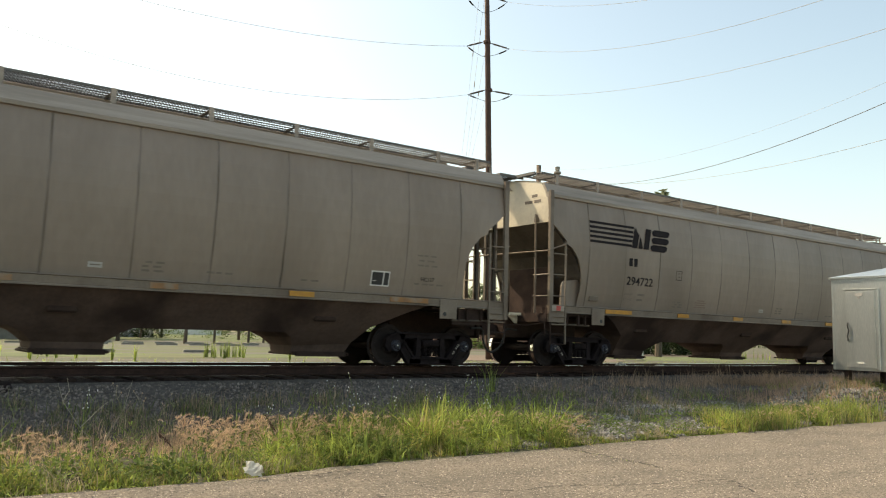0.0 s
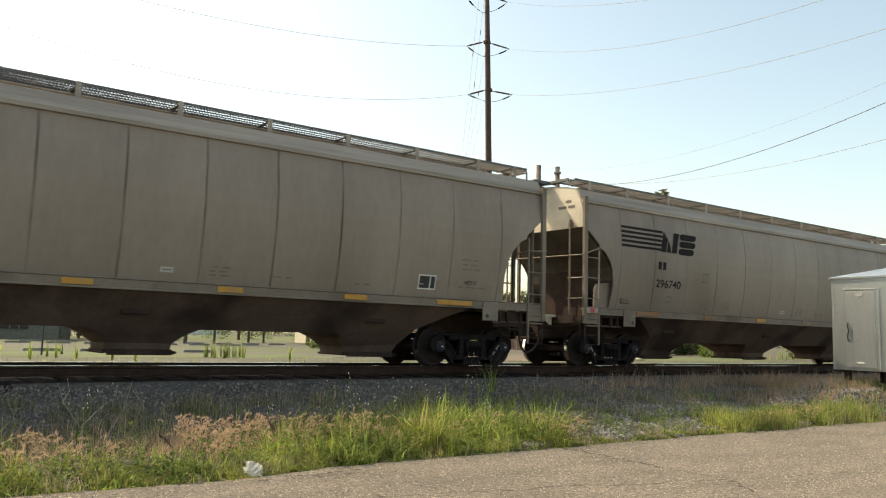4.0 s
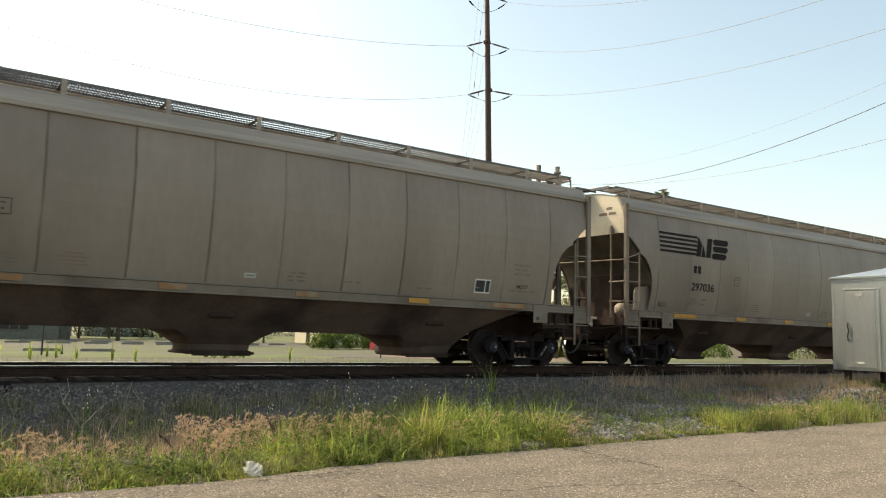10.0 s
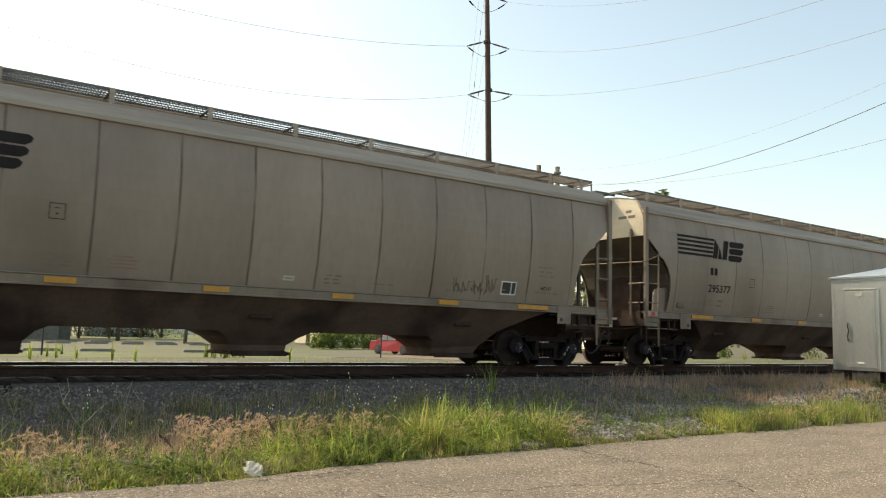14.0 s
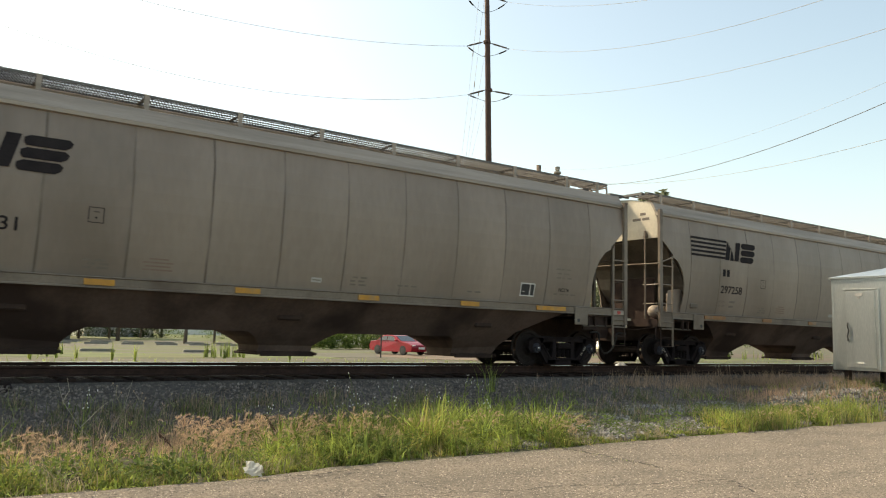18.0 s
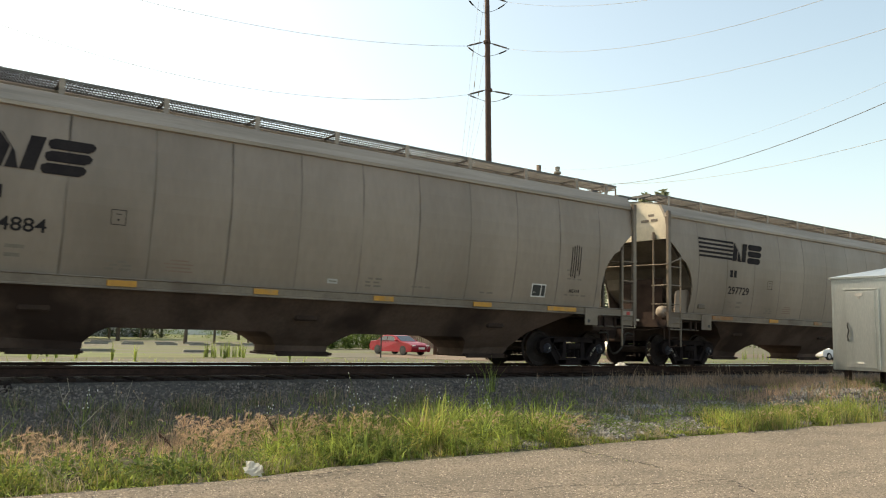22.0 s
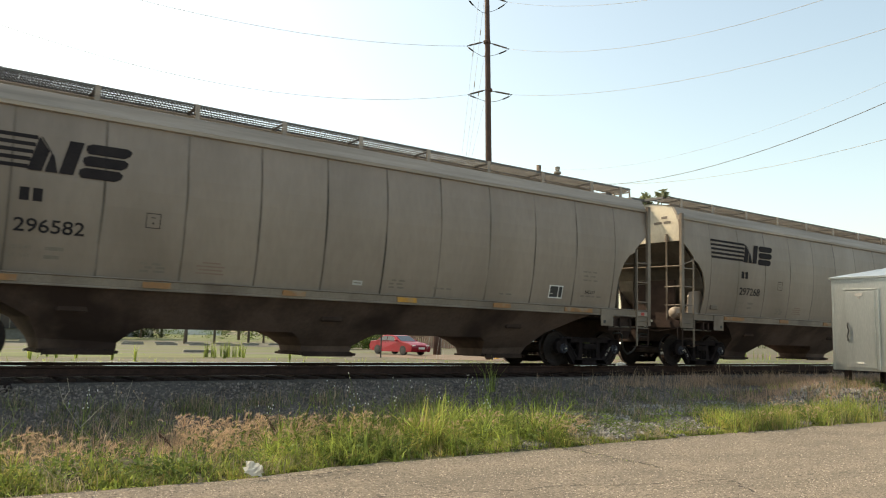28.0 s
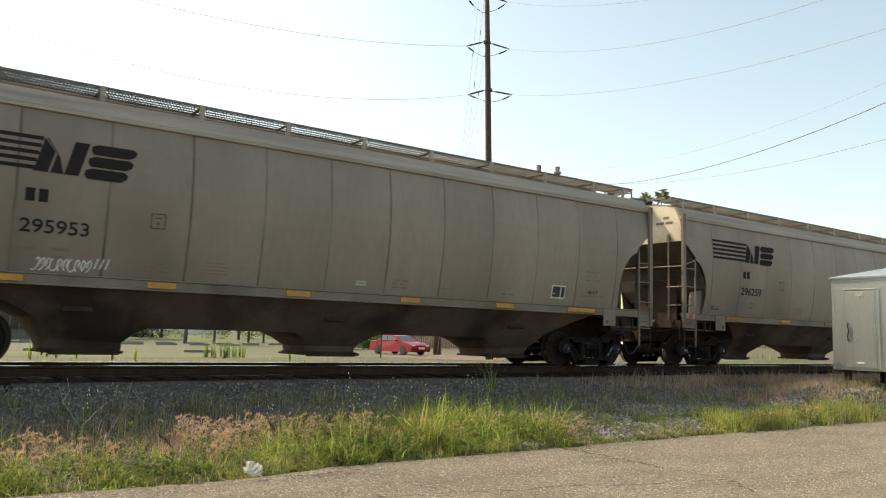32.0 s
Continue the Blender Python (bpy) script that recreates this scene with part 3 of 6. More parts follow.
    for y in (-0.95, -0.42):
        tube(bm, [(X - 0.06, y, 4.64), (X + 0.02, y, 4.62), (X + 0.03, y, 4.42)], 0.022, 6)
    tube(bm, [(X + 0.02, -0.95, 4.60), (X + 0.02, 0.95, 4.60)], 0.018, 6)
    part("end_handrail", bm, BANDP, car)
    for x0, x1, s in ((-0.46, 0.28, -1), (X - 0.16, X + 0.06, 1)):
        bm = bmesh.new()
        lattice(bm, x0, x1, -0.28, 0.50, 4.645, 0.05, 0.036, 0.04)
        box(bm, x0 - 0.02, x0 + 0.02, -0.30, 0.52, 4.60, 4.66)
        for y in (-0.30, 0.50):
            box(bm, x0, x1, y - 0.012, y + 0.012, 4.59, 4.66)
        plat = part("roof_platform", bm, GRATE, car, "see-through steel grating")
        for y in (-0.24, 0.10, 0.46):
            bm = bmesh.new()
            tube(bm, [(x0 if s < 0 else x1, y, 4.62), (0.0 if s < 0 else X, y * 0.8, 4.28)], 0.014, 5)
            part("brace", bm, BANDP, plat)
    bm = bmesh.new()
    lattice(bm, 0.06, 0.30, -0.95, -0.32, 4.648, 0.055, 0.030, 0.03)
    box(bm, 0.03, 0.07, -0.97, 0.97, 4.60, 4.665)
    part("end_walkway", bm, GRATE, car, "see-through steel grating")
    # ends
    for e in (0, 1):
        def ex(v):
            return v if e == 0 else X - v
        bm = bmesh.new()
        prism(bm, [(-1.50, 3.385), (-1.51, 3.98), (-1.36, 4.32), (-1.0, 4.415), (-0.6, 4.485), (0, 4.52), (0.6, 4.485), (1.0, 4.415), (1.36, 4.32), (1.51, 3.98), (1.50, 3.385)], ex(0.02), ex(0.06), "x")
        end = part("end_sheet", bm, SUNLIT_END, car, "pale sunlit end sheet")
        if e == 0:
            for y, z, w, h in ((-1.12, 4.02, 0.20, 0.07), (-1.24, 3.88, 0.24, 0.07), (-0.95, 3.88, 0.28, 0.07)):
                bm = bmesh.new()
                bm.faces.new([bm.verts.new(p) for p in ((0.014, y, z), (0.014, y + w, z), (0.014, y + w, z + h), (0.014, y, z + h))])
                part("stencil_bar", bm, FADED, end)
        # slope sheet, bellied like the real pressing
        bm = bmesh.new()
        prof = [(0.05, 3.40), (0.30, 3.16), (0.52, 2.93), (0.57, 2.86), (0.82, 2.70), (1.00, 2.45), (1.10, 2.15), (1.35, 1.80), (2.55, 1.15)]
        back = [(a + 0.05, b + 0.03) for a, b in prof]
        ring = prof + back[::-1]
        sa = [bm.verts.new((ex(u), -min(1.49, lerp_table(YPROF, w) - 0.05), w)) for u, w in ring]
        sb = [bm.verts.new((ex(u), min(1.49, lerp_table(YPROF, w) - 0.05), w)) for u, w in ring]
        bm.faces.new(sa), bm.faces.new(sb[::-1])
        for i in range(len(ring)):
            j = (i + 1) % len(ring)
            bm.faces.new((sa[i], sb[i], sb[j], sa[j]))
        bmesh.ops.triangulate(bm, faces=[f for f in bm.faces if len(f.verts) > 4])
        part("slope_sheet", bm, GREYDIRT_SHADED, car, "shaded brown-grey slope sheet")
        # bulkhead and gussets under the slope
        if e == 0:
            bm = bmesh.new()
            prism(bm, [(1.12, 2.09), (0.66, 2.03), (0.60, 1.90), (0.56, 1.30), (1.9, 1.30), (1.9, 1.45)], -1.36, -1.32)
            part("gusset", bm, GREY, car)
        bm = bmesh.new()
        box(bm, min(ex(0.80), ex(0.84)), max(ex(0.80), ex(0.84)), -0.75, 0.75, 1.22, 2.4)
        part("bulkhead", bm, RUST, car)
        bm = bmesh.new()
        box(bm, min(ex(0.0), ex(1.9)), max(ex(0.0), ex(1.9)), -1.50, 1.50, 1.20, 1.235)
        box(bm, min(ex(-0.02), ex(0.10)), max(ex(-0.02), ex(0.10)), -1.52, 1.52, 1.04, 1.20)
        part("end_platform", bm, RUST, car)
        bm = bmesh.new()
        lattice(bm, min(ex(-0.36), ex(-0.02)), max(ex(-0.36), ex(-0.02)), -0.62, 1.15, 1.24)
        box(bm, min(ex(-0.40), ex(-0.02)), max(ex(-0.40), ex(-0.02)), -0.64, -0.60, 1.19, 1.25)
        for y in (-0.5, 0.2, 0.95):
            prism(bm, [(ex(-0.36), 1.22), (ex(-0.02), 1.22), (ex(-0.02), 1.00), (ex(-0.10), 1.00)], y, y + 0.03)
        part("crossover_board", bm, SUNLIT_END, car, "sunlit galvanised crossover board")
        # draft sill, coupler and hose
        bm = bmesh.new()
        box(bm, min(ex(-0.25), ex(2.2)), max(ex(-0.25), ex(2.2)), -0.26, 0.26, 0.66, 1.18, 0.02)
        box(bm, min(ex(-0.32), ex(-0.22)), max(ex(-0.32), ex(-0.22)), -0.36, 0.36, 0.62, 1.12, 0.03)
        part("draft_sill", bm, RUST, car)
        bm = bmesh.new()
        box(bm, min(ex(-0.60), ex(-0.2)), max(ex(-0.60), ex(-0.2)), -0.09, 0.09, 0.78, 0.96, 0.02)
        prism(bm, [(ex(-0.50), -0.20), (ex(-0.50), 0.16), (ex(-0.80), 0.22), (ex(-0.84), 0.06), (ex(-0.70), 0.02), (ex(-0.68), -0.16)], 0.70, 1.02, "z")
        part("coupler", bm, RUST, car)
        bm = bmesh.new()
        pts = []
        for k in range(9):
            u = k / 8
            pts.append((ex(-0.34 - 0.365 * (1 - math.cos(u * math.pi / 2))), -0.42 + 0.10 * u, 0.80 - 0.50 * math.sin(u * math.pi / 2)))
        tube(bm, [(ex(0.02), -0.42, 0.84), (ex(-0.26), -0.42, 0.86)] + pts, 0.026, 7)
        part("air_hose", bm, RUBBER, car)
        bm = bmesh.new()
        tube(bm, [(ex(-0.06), -1.50, 1.02), (ex(-0.10), -0.9, 0.95), (ex(-0.45), -0.35, 0.98), (ex(-0.5), 0.0, 1.04)], 0.014, 5)
        tube(bm, [(ex(-0.06), -1.50, 1.02), (ex(-0.08), -1.52, 0.72)], 0.014, 5)
        part("uncoupling_rod", bm, RUST, car)
        # corner posts, ladders, steps
        for side in (-1, 1):
            bm = bmesh.new()
            box(bm, min(ex(-0.045), ex(0.07)), max(ex(-0.045), ex(0.07)), side * 1.60 - 0.035, side * 1.60 + 0.035, 1.04, 4.12)
            part("corner_post", bm, SILLP, car)
            bm = bmesh.new()
            ladder(bm, ((ex(0.04), side * 1.625), (ex(0.50), side * 1.625)), (0.98, 1.16, 1.64, 2.14, 2.63), [(ex(0.475), side * 1.618, 0.53, 2.92)])
            part("side_ladder", bm, SILLP, car)
            bm = bmesh.new()
            tube(bm, [(ex(0.02), side * 1.60, 1.10), (ex(0.02), side * 1.60, 0.53), (ex(0.475), side * 1.60, 0.53), (ex(0.475), side * 1.60, 1.15)], 0.017, 6)
            for z in (0.76,):
                tube(bm, [(ex(0.02), side * 1.60, z), (ex(0.475), side * 1.60, z)], 0.014, 5)
            part("stirrup_step", bm, RUST, car)
            bm = bmesh.new()
            ladder(bm, ((ex(-0.05), side * 1.58), (ex(-0.07), side * 1.10)), (1.64, 2.14) if side < 0 and e == 0 else (1.62, 2.12, 2.62, 3.1, 3.6, 4.0), [(ex(-0.07), side * 1.16, 1.24, 3.58 if side < 0 and e == 0 else 4.2)])
            if side < 0 and e == 0:
                prism(bm, [(-0.085, 3.40), (-0.055, 3.58), (0.02, 3.48), (0.02, 3.40)], -1.19, -1.11)
            part("end_ladder", bm, SILLP, car)
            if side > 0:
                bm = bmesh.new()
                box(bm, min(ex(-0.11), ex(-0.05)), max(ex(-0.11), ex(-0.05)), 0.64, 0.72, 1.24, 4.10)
                part("end_post", bm, GREYDIRT_SHADED, car)
            # jacking plate with its hole
            bm = bmesh.new()
            box(bm, min(ex(1.36), ex(1.80)), max(ex(1.36), ex(1.80)), side * 1.625 - 0.012, side * 1.625 + 0.012, 1.0, 1.41, 0.01)
            jp = part("jacking_plate", bm, SILLP, car)
            bm = bmesh.new()
            lathe(bm, [(0.045, side * 1.636), (0.045, side * 1.642)], "y", 12, (ex(1.68), 0, 1.10))
            part("hole", bm, BLACK, jp)
            for u, w in ((0.30, 0.05), (0.62, 0.03), (0.98, 0.05), (1.22, 0.03)):
                bm = bmesh.new()
                box(bm, min(ex(u), ex(u + w)), max(ex(u), ex(u + w)), side * 1.52 - 0.03, side * 1.52 + 0.03, 0.98, 1.22)
                part("strut", bm, RUST, car)
            bm = bmesh.new()
            box(bm, min(ex(0.04), ex(0.50)), max(ex(0.04), ex(0.50)), side * 1.60 - 0.012, side * 1.60 + 0.012, 1.03, 1.30, 0.006)
            part("corner_plate", bm, SILLP, car)
            if e == 1 or side > 0:
                bm = bmesh.new()
                box(bm, min(ex(0.50), ex(1.36)), max(ex(0.50), ex(1.36)), side * 1.45 - 0.02, side * 1.45 + 0.02, 0.90, 1.20)
                part("bolster_plate", bm, RUST, car)
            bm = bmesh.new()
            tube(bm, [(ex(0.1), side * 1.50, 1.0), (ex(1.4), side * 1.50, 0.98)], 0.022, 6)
            part("end_pipe", bm, GREYDIRT_SHADED, car)
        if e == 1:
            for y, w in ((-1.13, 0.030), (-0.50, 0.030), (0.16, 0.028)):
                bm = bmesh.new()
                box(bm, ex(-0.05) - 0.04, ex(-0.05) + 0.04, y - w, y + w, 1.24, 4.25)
                part("end_post", bm, GREYDIRT_SHADED, car)
        bm = bmesh.new()
        tube(bm, ([(0.46, -1.64, 2.88), (-0.07, -1.645, 2.70)] if e == 0 else []) + [(ex(-0.12), -1.58, 2.68), (ex(-0.13), -0.9, 2.69), (ex(-0.13), 1.1, 2.72), (ex(-0.07), 1.58, 2.72)], 0.018, 6)
        part("end_grab_rail", bm, SILLP, car)
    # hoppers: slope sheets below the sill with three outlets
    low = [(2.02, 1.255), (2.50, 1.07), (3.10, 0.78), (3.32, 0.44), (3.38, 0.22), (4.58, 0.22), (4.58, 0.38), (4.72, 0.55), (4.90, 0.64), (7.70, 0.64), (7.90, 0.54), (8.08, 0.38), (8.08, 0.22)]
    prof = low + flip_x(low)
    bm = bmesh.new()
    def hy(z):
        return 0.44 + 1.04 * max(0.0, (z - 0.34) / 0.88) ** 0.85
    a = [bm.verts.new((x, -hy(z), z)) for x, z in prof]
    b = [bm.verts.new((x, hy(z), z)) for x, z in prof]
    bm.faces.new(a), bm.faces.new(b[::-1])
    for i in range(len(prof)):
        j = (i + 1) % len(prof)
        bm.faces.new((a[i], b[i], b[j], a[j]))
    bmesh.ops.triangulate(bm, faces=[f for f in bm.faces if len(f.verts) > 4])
    part("hopper_body", bm, HOPDIRT_SHADED, car, "shaded brown-grey hopper bottom")
    for xc in (3.95, CAR_W / 2, CAR_W - 3.95):
        bm = bmesh.new()
        box(bm, xc - 0.60, xc + 0.60, -0.48, 0.48, 0.20, 0.27, 0.01)
        box(bm, xc - 0.52, xc + 0.60, -0.52, -0.47, 0.17, 0.26)
        tube(bm, [(xc + 0.62, -0.58, 0.22), (xc + 0.62, 0.58, 0.22)], 0.03, 6)
        tube(bm, [(xc - 0.60, -0.58, 0.22), (xc - 0.60, 0.58, 0.22)], 0.025, 6)
        gate = part("outlet_gate", bm, RUST, car)
        bm = bmesh.new()
        box(bm, xc - 0.50, xc - 0.02, -1.20, -1.12, 0.86, 1.0, 0.03)
        part("outlet_hood", bm, RUST, gate)
    # lettering: stripes and slanted blocks, plain bars
    def flat(name, quads, material, label=""):
        bm = bmesh.new()
        for q in quads:
            vs = [bm.verts.new((x, -(lerp_table(YPROF, z) + (0.013 if name == "logo_block" else 0.004)), z)) for x, z in q]
            bm.faces.new(vs)
        return part(name, bm, material, car, label)
    def rect(x0, x1, z0, z1):
        return [(x0, z0), (x1, z0), (x1, z1), (x0, z1)]
    for i in range(5):
        z = 3.49 - i * 0.118
        flat("logo_stripe", [rect(1.31, 2.945 - i * 0.028, z, z + 0.062)], INK)
    # mark beside the stripes: slanted blocks cut by narrow slits, with rounded ends
    for q in ([(2.82, 3.0), (3.02, 3.0), (3.115, 3.33), (2.965, 3.54)], [(3.06, 3.0), (3.245, 3.0), (3.19, 3.25), (3.01, 3.54), (2.99, 3.54), (3.145, 3.30)],
              [(3.26, 3.0), (3.47, 3.0), (3.615, 3.54), (3.40, 3.54), (3.32, 3.23)]):
        flat("logo_block", [q], INK)
    for a, b, z in ((3.55, 4.19, 2.975), (3.60, 4.27, 3.175), (3.64, 4.32, 3.375)):
        flat("logo_block", [[(a + 0.04, z), (b - 0.09, z), (b, z + 0.05), (b + 0.03, z + 0.12), (b - 0.03, z + 0.17), (a + 0.10, z + 0.17), (a + 0.01, z + 0.13), (a, z + 0.06)]], INK)
    # initials as two plain bars
    for q in ((2.745, 2.88), (2.93, 3.065)):
        flat("initial_bar", [rect(q[0], q[1], 2.53, 2.73)], INK)
    for z, a, b in ((1.80, 2.67, 3.44), (1.67, 2.67, 3.39)):
        flat("stencil_bar", [rect(a + 0.50, b, z, z + 0.055)], FADED)
    for x0, x1, z in ((14.98, 15.5, 2.06), (15.0, 15.42, 2.16), (14.95, 15.45, 2.26), (10.6, 11.1, 1.62), (12.4, 12.8, 1.60), (14.95, 15.7, 1.68), (4.62, 5.07, 1.57), (4.70, 5.07, 1.63), (4.62, 5.00, 1.69), (9.50, 9.90, 1.58), (9.50, 9.85, 1.65), (9.55, 9.90, 1.72)):
        n = max(2, int((x1 - x0) / 0.16))
        w = (x1 - x0) / n
        for j in range(n):
            flat("stencil_bar", [rect(x0 + j * w, x0 + (j + 0.62 + 0.2 * ((j * 7 + n) % 2)) * w, z, z + 0.034)], FADED)
    for x0, x1, z in ((5.56, 6.06, 1.60), (5.60, 6.02, 1.66), (5.56, 6.06, 1.72), (5.66, 5.98, 1.78)):
        flat("stencil_line", [rect(x0, x1, z, z + 0.026)], REDST, "faint red stencil line")
    flat("stencil_frame", [rect(4.64, 4.88, 2.29, 2.302), rect(4.64, 4.88, 2.528, 2.54), rect(4.64, 4.652, 2.302, 2.528), rect(4.868, 4.88, 2.302, 2.528), rect(4.745, 4.775, 2.36, 2.39), rect(4.72, 4.80, 2.46, 2.472)], INK)
    flat("data_plate", [rect(8.66, 8.88, 1.59, 1.68)], PLATE, "white data plate")
    flat("stencil_bar", [rect(8.69, 8.85, 1.625, 1.645)], FADED)
    tag = flat("tag_panel", [rect(13.9, 14.34, 1.60, 1.90)], WHITE)
    for q in (rect(13.925, 14.315, 1.625, 1.875),):
        vs = [(x, z) for x, z in q]
    bm = bmesh.new()
    vs = [bm.verts.new((x, -(lerp_table(YPROF, z) + 0.008), z)) for x, z in rect(13.925, 14.315, 1.625, 1.875)]
    bm.faces.new(vs)
    part("tag_field", bm, BLACK, tag)
    for r in (rect(14.175, 14.20, 1.625, 1.875), rect(13.95, 14.02, 1.70, 1.712)):
        bm = bmesh.new()
        bm.faces.new([bm.verts.new((x, -(lerp_table(YPROF, z) + 0.012), z)) for x, z in r])
        part("tag_bar", bm, WHITE, tag)
    bm = bmesh.new()
    box(bm, 1.43, 1.74, -1.485, -1.42, 1.59, 1.71, 0.01)
    part("card_holder", bm, SEAM, car)
    # trucks
    for bx in (1.51, CAR_W - 1.625):
        truck(car, bx)
    return car


REFLECT = [(1.85, 2.80), (4.64, 5.10), (7.12, 7.58), (9.60, 10.07), (12.10, 12.60), (14.28, 15.20)]
NUMBERS = {-2: "", -1: "", 0: "294722", 1: "297877", 2: "296740", 3: "297822", 4: "297523", 5: "297036", 6: "295036", 7: "295377", 8: "295131", 9: "297258", 10: "294884", 11: "297729", 12: "296789", 13: "296582", 14: "297268", 15: "295953", 16: "296259", 17: "", 18: ""}
CODES = {8: "HC114", 10: "HC114", 7: "HC115"}
BRAKE_END = {-1, 1, 3, 4, 5, 9, 11, 12, 14, 15, 18}
BRIGHT = {5, 6, 7, 8, 10, 15, 0, 1}


PAPERP = WHITE
GRIME = {0: 0.7, 1: 0.75, 5: 0.4, 6: 1.0, 8: 0.65, 11: 0.5, 13: 1.1, 14: 0.75, 15: 0.7}
SCRAWL = {15: [(2.95, 1.48, 1.10, 0.24, WHITE, 13)], 10: [(15.1, 2.05, 0.36, 0.85, INK, 5), (1.5, 2.30, 0.18, 0.62, INK, 3)], 6: [(12.55, 1.56, 0.95, 0.34, SEAM, 12), (13.45, 1.60, 0.30, 0.42, SEAM, 6)]}


def per_car(car, k):
    """What differs from car to car: number, reflectors, brake gear or end reflector."""
    for i, (a, b) in enumerate(REFLECT):
        bm = bmesh.new()
        box(bm, a, b, -1.630, -1.612, 1.30, 1.395)
        part("reflector", bm, YELLOW if (k in BRIGHT or (k * 7 + i * 3) % 5 == 0) else ORANGE, car)
    for o in car.children:              # some cars carry more grime along their welds
        if o.name.startswith("rib_seam"):
            o.color = (GRIME.get(k, 0.62), 0.5, 0.5, 1)
    if NUMBERS[k]:
        words(NUMBERS[k], 0.295, INK, car, "car_number", 2.695, 0, 2.062, 1.16)
    words("LD LMT", 0.082, FADED, car, "load_stencil", 2.67, 0, 1.80, 1.15)
    words("LT  WT", 0.082, FADED, car, "load_stencil", 2.67, 0, 1.67, 1.15)
    words(CODES.get(k, "HC117"), 0.115, INK, car, "shop_code", 15.09, 0, 1.76, 1.0)
    if k in BRAKE_END:
        bm = bmesh.new()
        pts = [(-0.14, 0.95 + 0.27 * math.cos(a * 0.3142), 2.25 + 0.27 * math.sin(a * 0.3142)) for a in range(21)]
        tube(bm, pts, 0.014, 5)
        for a in (0.5, 2.6, 4.7):
            tube(bm, [(-0.14, 0.95, 2.25), (-0.14, 0.95 + 0.27 * math.cos(a), 2.25 + 0.27 * math.sin(a))], 0.012, 5)
        part("brake_wheel", bm, BANDP, car)
        bm = bmesh.new()
        box(bm, -0.10, 0.03, 0.78, 1.12, 2.0, 2.46, 0.03)
        part("brake_housing", bm, RUST, car)
        bm = bmesh.new()
        lathe(bm, [(0.05, 0.42), (0.15, 0.46), (0.17, 0.52), (0.17, 1.12), (0.15, 1.18), (0.05, 1.22)], "x", 16, (0, -0.95, 1.46))
        part("air_reservoir", bm, BANDP, car, "pale grey air reservoir", smooth=True)
    for x0, z0, w, h, m, zig in SCRAWL.get(k, ()):
        rnd = random.Random(100 + k)
        n = zig
        for j in range(n):
            bm = bmesh.new()
            xa = x0 + w * j / n
            pts = [(xa + w / n * f + rnd.uniform(-0.02, 0.02), z0 + h * rnd.random()) for f in (0.1, 0.35, 0.6, 0.9)]
            if m is not PAPERP and k != 6:
                pts = [(xa, z0 + h * rnd.uniform(0.85, 1)), (xa - 0.01, z0 + h * 0.5), (xa - 0.02, z0 + h * rnd.uniform(0, 0.3))]
            if k == 15:     # loops, then three slanting dashes
                c = x0 + w * (j + 0.5) / n
                if j < n - 3:
                    a0 = rnd.uniform(0, 6)
                    pts = [(c + 0.05 * math.cos(a0 + 0.9 * q) + 0.01 * q - 0.03, z0 + h * (0.45 + 0.42 * math.sin(a0 + 0.9 * q + 0.4))) for q in range(6)]
                else:
                    pts = [(c + 0.05, z0 + h * 1.05), (c, z0 + h * 0.35)]
            tube(bm, [(x, -(lerp_table(YPROF, z) + 0.002), z) for x, z in pts], 0.012, 4)
            part("graffiti_stroke", bm, m, car)
    if k in (0, 2, 8, 10, 13, 16):
        bm = bmesh.new()
        box(bm, CAR_W - 0.46, CAR_W - 0.10, -1.642, -1.628, 1.28, 1.39)
        pl = part("end_reflector", bm, BANDP, car)
        bm = bmesh.new()
        box(bm, CAR_W - 0.34, CAR_W - 0.22, -1.648, -1.644, 1.295, 1.375)
        part("red_field", bm, REDP, pl)
    if k not in BRAKE_END:
        bm = bmesh.new()
        box(bm, 0.03, 0.42, -1.646, -1.632, 1.29, 1.425)
        pl = part("end_reflector", bm, BANDP, car)
        bm = bmesh.new()
        box(bm, 0.16, 0.30, -1.652, -1.648, 1.305, 1.41)
        part("red_field", bm, REDP, pl)


def train():
    first = hopper_car()
    cars = []
    for k in range(-2, 19):
        m = pose(travel(0) + k * CAR_L, 0, 0)
        c = first if k == -2 else copy_thing(first, m)
        c.matrix_basis = m
        cars.append((k, c))
    for k, c in cars:
        per_car(c, k)
        tagged(c, "grey covered hopper railcar with dark stripes, weathered paint, on the rails", "railcar", "cars of the train")
    return cars


CARS = train()
# ---- track ----
def rails():
    sec = [(-0.075, -0.17), (0.075, -0.17), (0.075, -0.158), (0.012, -0.14), (0.010, -0.05), (0.038, -0.040), (0.038, -0.012), (0.034, -0.0025), (0.0, 0.0), (-0.034, -0.0025), (-0.038, -0.012), (-0.038, -0.040), (-0.010, -0.05), (-0.012, -0.14), (-0.075, -0.158)]
    for s in (-1, 1):
        bm = bmesh.new()
        prism(bm, [(s * 0.755 + a, b) for a, b in sec], -60, 140, "x")
        for f in bm.faces:
            zc = f.calc_center_median().z
            f.material_index = 1 if zc > -0.004 else 0
        tagged(link("rail", bm, [RAILSIDE, TREAD]), "rusty steel rail with a polished head", "rail", "rails of the track", "structure")


